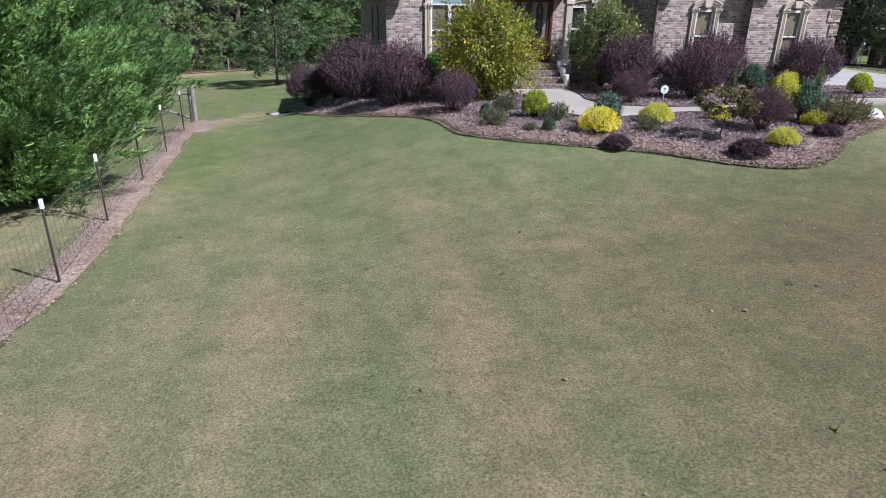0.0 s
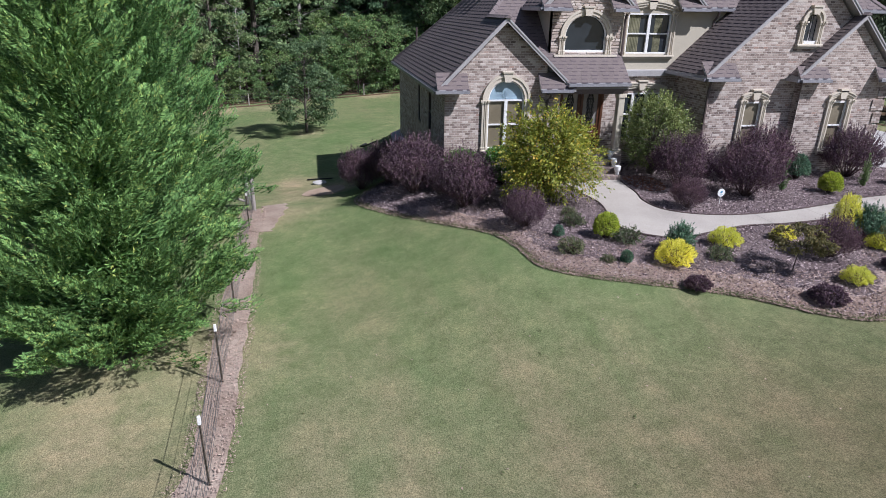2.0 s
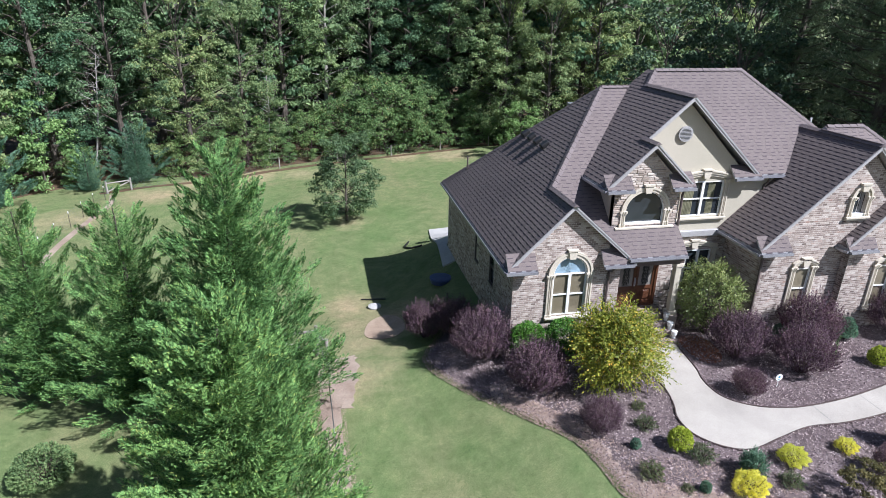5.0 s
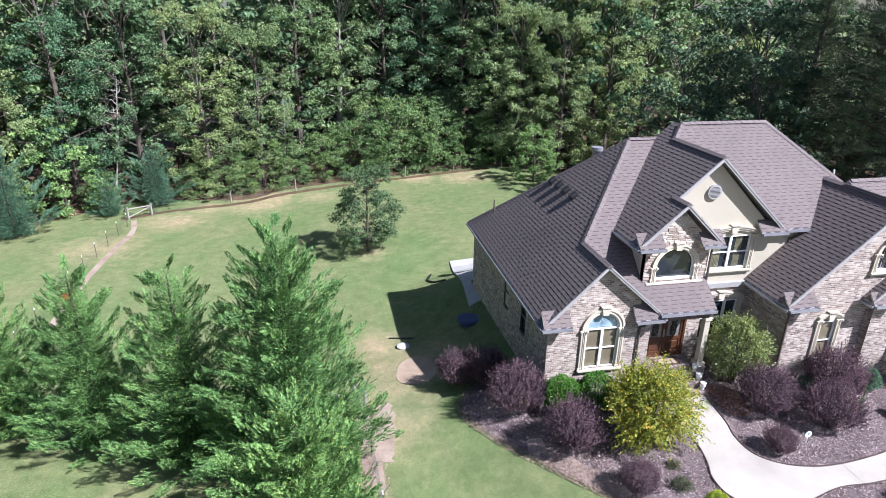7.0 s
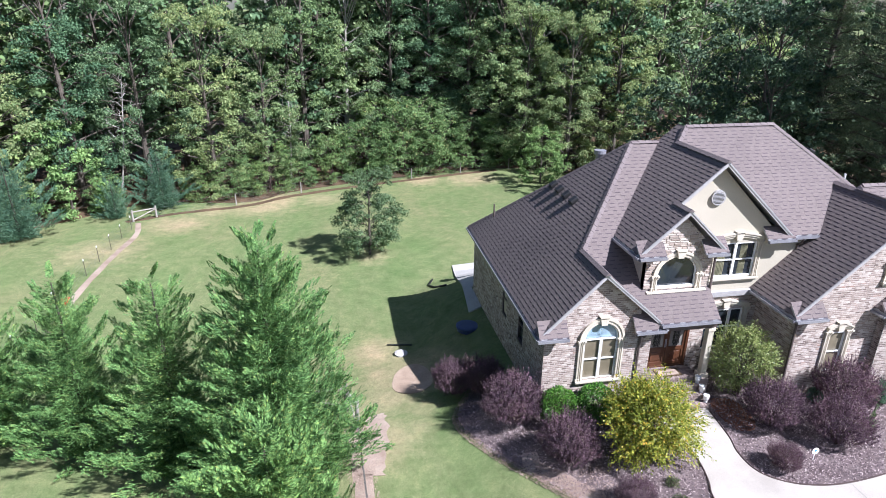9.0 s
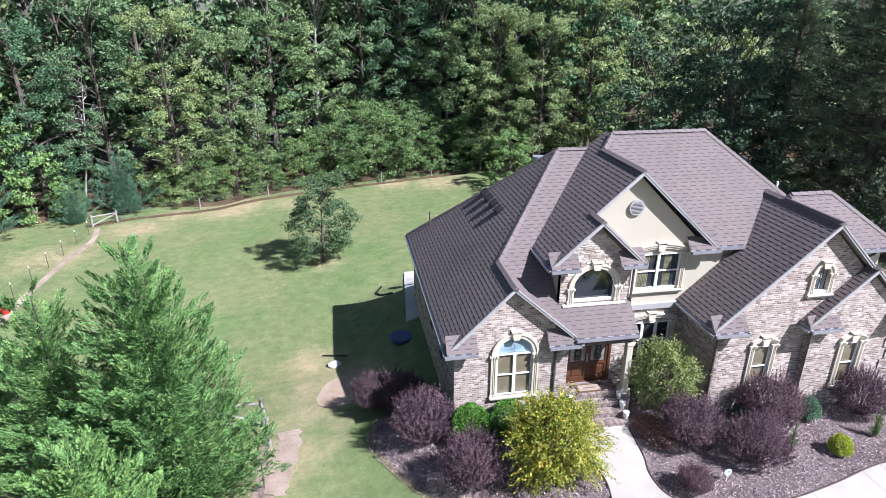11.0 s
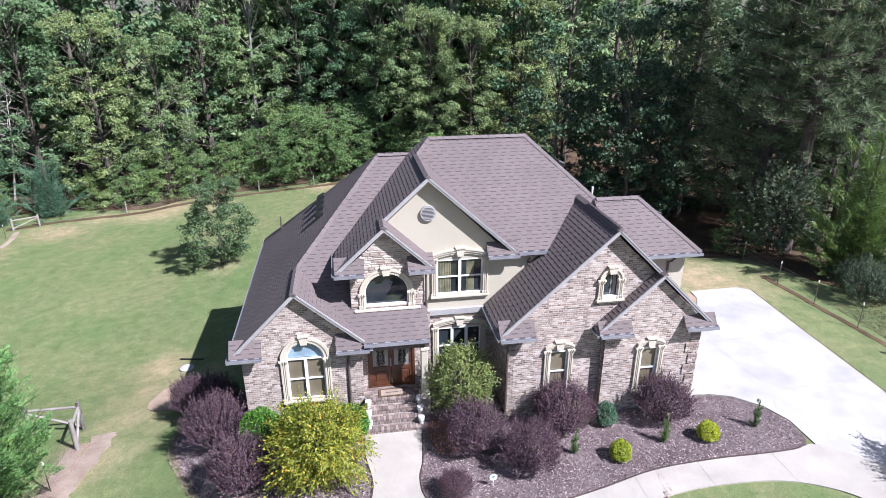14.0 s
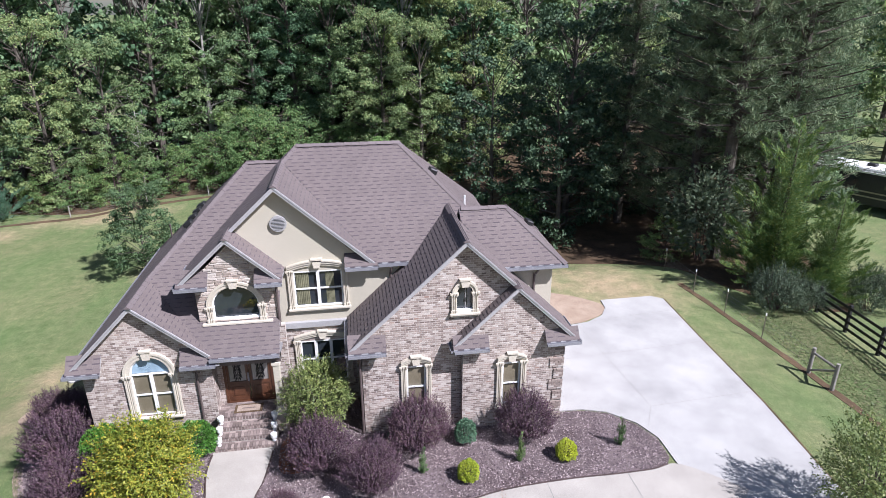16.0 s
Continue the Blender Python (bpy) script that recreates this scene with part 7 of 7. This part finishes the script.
for x, y in BACKF[1:]:
    z = g(x, y)
    part_ = part("fence_post", MB().tube([(x, y, z - 0.3), (x, y, z + 1.1)], [0.06, 0.05], 8), GREYWOOD)
    tagged(part_, "round timber fence post before the undergrowth", "fence post", "back fence posts")
wire_fence(BACKF, "woven wire fence at the edge of the woods", gap=0.5)
SIDEF = [(30.05, 33.4), (30.14, 30.3), (30.4, 27.75), (30.65, 25.1), (30.85, 22.2)]
for x, y in SIDEF[:-1]:
    t_post(x, y, 1.4)
wire_fence(SIDEF, "woven wire fence beside the driveway", gap=0.3)
# black board fence
bf = thing_at("board_fence", 35.5, 27.5, "black four-board paddock fence", "fence")
for i in range(7):
    x, y = 35.5 - 0.22 * i, 27.5 - 2.2 * i
    z = g(x, y)
    part("post", MB().soft_box(x - 0.07, x + 0.07, y - 0.07, y + 0.07, z - 0.3, z + 1.45, 0.01), BLACKWOOD, bf)
    if i < 6:
        xb, yb = x - 0.22, y - 2.2
        zb_ = g(xb, yb)
        for h in (0.25, 0.6, 0.95, 1.3):
            part("board", MB().prism([(x - 0.09, y, z + h - 0.07), (xb - 0.09, yb, zb_ + h - 0.07), (xb - 0.09, yb, zb_ + h + 0.07), (x - 0.09, y, z + h + 0.07)], (0.03, 0, 0)), BLACKWOOD, bf)

sgn = thing_at("yard_sign", 10.52, 17.45, "small blue and white yard sign on a thin stake", "sign")
z = g(10.52, 17.45)
part("stake", MB().tube([(10.52, 17.45, z - 0.2), (10.52, 17.45, z + 0.34)], 0.012, 6), WHITEPAINT, sgn)
BLUE = surface("sign_blue", (0.05, 0.25, 0.42), (0.08, 0.32, 0.5), 3.0, 30.0, 0.4)
part("plate", MB().tube([(10.52, 17.435, z + 0.4), (10.52, 17.445, z + 0.4)], 0.13, 20), WHITEPAINT, sgn)
part("emblem", MB().tube([(10.52, 17.431, z + 0.42), (10.52, 17.434, z + 0.42)], 0.04, 16).box(10.47, 10.57, 17.431, 17.434, z + 0.32, z + 0.34), BLUE, sgn)
m = MB().tube([(-1.94, 29.94, g(-1.94, 29.94)), (-1.94, 29.94, g(-1.94, 29.94) + 0.1), (-1.94, 29.94, g(-1.94, 29.94) + 0.14)], [0.33, 0.33, 0.2], 18)
tagged(part("well_cover", m, CONCRETE), "round pale concrete cover on the side lawn", "cover")
m = MB().tube([(-2.54, 31.14, g(-2.54, 31.14) + 0.05), (-1.3, 30.64, g(-1.3, 30.64) + 0.035)], 0.035, 8)
tagged(part("drain_pipe", m, IRON), "black drain pipe end lying on the lawn", "pipe")
m = MB().tube([(1.0, 38.3, g(1, 38.3) + 0.05), (0.6, 37.4, g(0.6, 37.4) + 0.05), (0.9, 36.6, g(0.9, 36.6) + 0.05), (1.5, 36.1, g(1.5, 36.1) + 0.05)], 0.06, 8)
tagged(part("drain_pipe", m, IRON), "black corrugated pipe curving over the lawn", "pipe")
pt = slab("pavement_patio", [(1.75, 31.0), (2.4, 31.0), (2.4, 33.4), (5.5, 33.4), (5.5, 40.0), (2.6, 40.0)], 1.0, 0.08, 0.2, CONCRETE)
tagged(pt, "pale concrete patio slab behind the house", "patio", kind="structure")
BLUEP = surface("blue_plastic", (0.05, 0.075, 0.17), (0.07, 0.10, 0.22), 2.0, 30.0, 0.4)
z = g(1.35, 29.6)
tagged(part("wading_pool", MB().tube([(1.35, 29.6, z), (1.35, 29.6, z + 0.25), (1.35, 29.6, z + 0.27), (1.35, 29.6, z + 0.05)], [0.5, 0.56, 0.5, 0.48], 26), BLUEP), "round blue plastic pool in the shade beside the house", "pool")
RED = surface("red_plastic", (0.5, 0.03, 0.02), (0.62, 0.05, 0.03), 3.0, 30.0, 0.4)
bk = empty("bucket", -21.0, 39.6, g(-21.0, 39.6), "red plastic feed bucket by the far fence", "bucket")
z = g(-21.0, 39.6)
part("pail", MB().tube([(-21.0, 39.6, z), (-21.0, 39.6, z + 0.38), (-21.0, 39.6, z + 0.39)], [0.2, 0.28, 0.24], 16), RED, bk)
part("bail", MB().tube([(-21.28, 39.6, z + 0.36), (-21.2, 39.6, z + 0.5), (-21.0, 39.6, z + 0.56), (-20.8, 39.6, z + 0.5), (-20.72, 39.6, z + 0.36)], 0.01, 5), WIRE, bk)

# motorhome beyond the trees
rv = empty("motorhome", 55.5, 45.0, g(55.5, 45.0), "white-roofed motorhome with dark painted side, parked beyond the trees", "motorhome", rz=-62)
RVDARK = surface("motorhome_paint", (0.02, 0.022, 0.03), (0.04, 0.04, 0.05), 0.6, 20.0, 0.25)
RVTAN = surface("motorhome_stripe", (0.3, 0.26, 0.2), (0.38, 0.33, 0.26), 2.0, 20.0, 0.3)
RW = rv.matrix_world.copy()
def rvp(name, mb, mat, label="", smooth=False):
    mb.v = [tuple(RW @ Vector(p)) for p in mb.v]
    return part(name, mb, mat, rv, label, smooth)
rvp("body", MB().soft_box(-6.0, 6.0, -1.25, 1.25, 0.5, 3.3, 0.12), RVDARK)
rvp("roof", MB().soft_box(-6.0, 6.0, -1.27, 1.27, 3.28, 3.5, 0.1), WHITEPAINT, "white roof")
for x in (-3.5, -1.2, 1.6, 3.8):
    rvp("roof_unit", MB().soft_box(x - 0.35, x + 0.35, -0.3, 0.3, 3.48, 3.72, 0.06), IRON if x in (-1.2, 3.8) else WHITEPAINT)
for z0 in (1.1, 1.5):
    rvp("stripe", MB().box(-5.9, 5.9, -1.275, -1.25, z0, z0 + 0.12), RVTAN)
for x in (-4.6, -2.5, 0.4, 2.6):
    rvp("window", MB().box(x, x + 1.1, -1.272, -1.25, 2.0, 2.8), GLASS)
for x in (-3.9, 3.6):
    for y in (-1.1, 1.1):
        w_ = rvp("wheel", MB().tube([(x, y - 0.14, 0.5), (x, y + 0.14, 0.5)], 0.5, 18), IRON)
rvp("awning", MB().box(-5.0, 5.0, -1.4, -1.25, 3.1, 3.25), WHITEPAINT)

# bricks that can be told apart on the left wing, and stones of the dormer
def single_bricks(ones, put, parent, mat):
    meshes = {}
    for u0, u1, v, w in ones:
        key = round(u1 - u0, 2)
        if key not in meshes:
            L, H = key / 2, 0.033
            me = bpy.data.meshes.new("brick")
            vs = [(-L, 0, -H), (L, 0, -H), (L, 0, H), (-L, 0, H), (-L + 0.002, -0.005, -H + 0.002), (L - 0.002, -0.005, -H + 0.002), (L - 0.002, -0.005, H - 0.002), (-L + 0.002, -0.005, H - 0.002)]
            me.from_pydata(vs, [], [(4, 5, 6, 7), (0, 1, 5, 4), (1, 2, 6, 5), (2, 3, 7, 6), (3, 0, 4, 7)])
            me.materials.append(mat)
            meshes[key] = me
        b = new("brick", meshes[key])
        b.location = put((u0 + u1) / 2, v + 0.033, 0)
        b.parent = parent


single_bricks(one_l, fwd(21.75), wl, BRICK_ONE)
sr = random.Random(9)
v = 3.87
k = 0
while v < 7.0:
    hh = sr.choice((0.07, 0.09, 0.11, 0.13))
    for a, b in spans(loops_d, v + hh / 2):
        u = a + 0.01
        while u < b - 0.06:
            L = sr.uniform(0.16, 0.42)
            u1 = min(u + L, b)
            w = sr.uniform(0.012, 0.034)
            me = bpy.data.meshes.new("stone")
            c = 0.012
            H = hh - 0.012
            j = [sr.uniform(-0.008, 0.008) for _ in range(4)]
            vs = [(0, 0, 0), (u1 - u - 0.012, 0, 0), (u1 - u - 0.012, 0, H), (0, 0, H), (c, -w + j[0], c), (u1 - u - 0.012 - c, -w + j[1], c), (u1 - u - 0.012 - c, -w + j[2], H - c), (c, -w + j[3], H - c)]
            me.from_pydata(vs, [], [(4, 5, 6, 7), (0, 1, 5, 4), (1, 2, 6, 5), (2, 3, 7, 6), (3, 0, 4, 7)])
            me.materials.append(STONE)
            s_ = new("stone", me)
            s_.location = (u, 22.4, v)
            s_.parent = wd
            u = u1
    v += hh
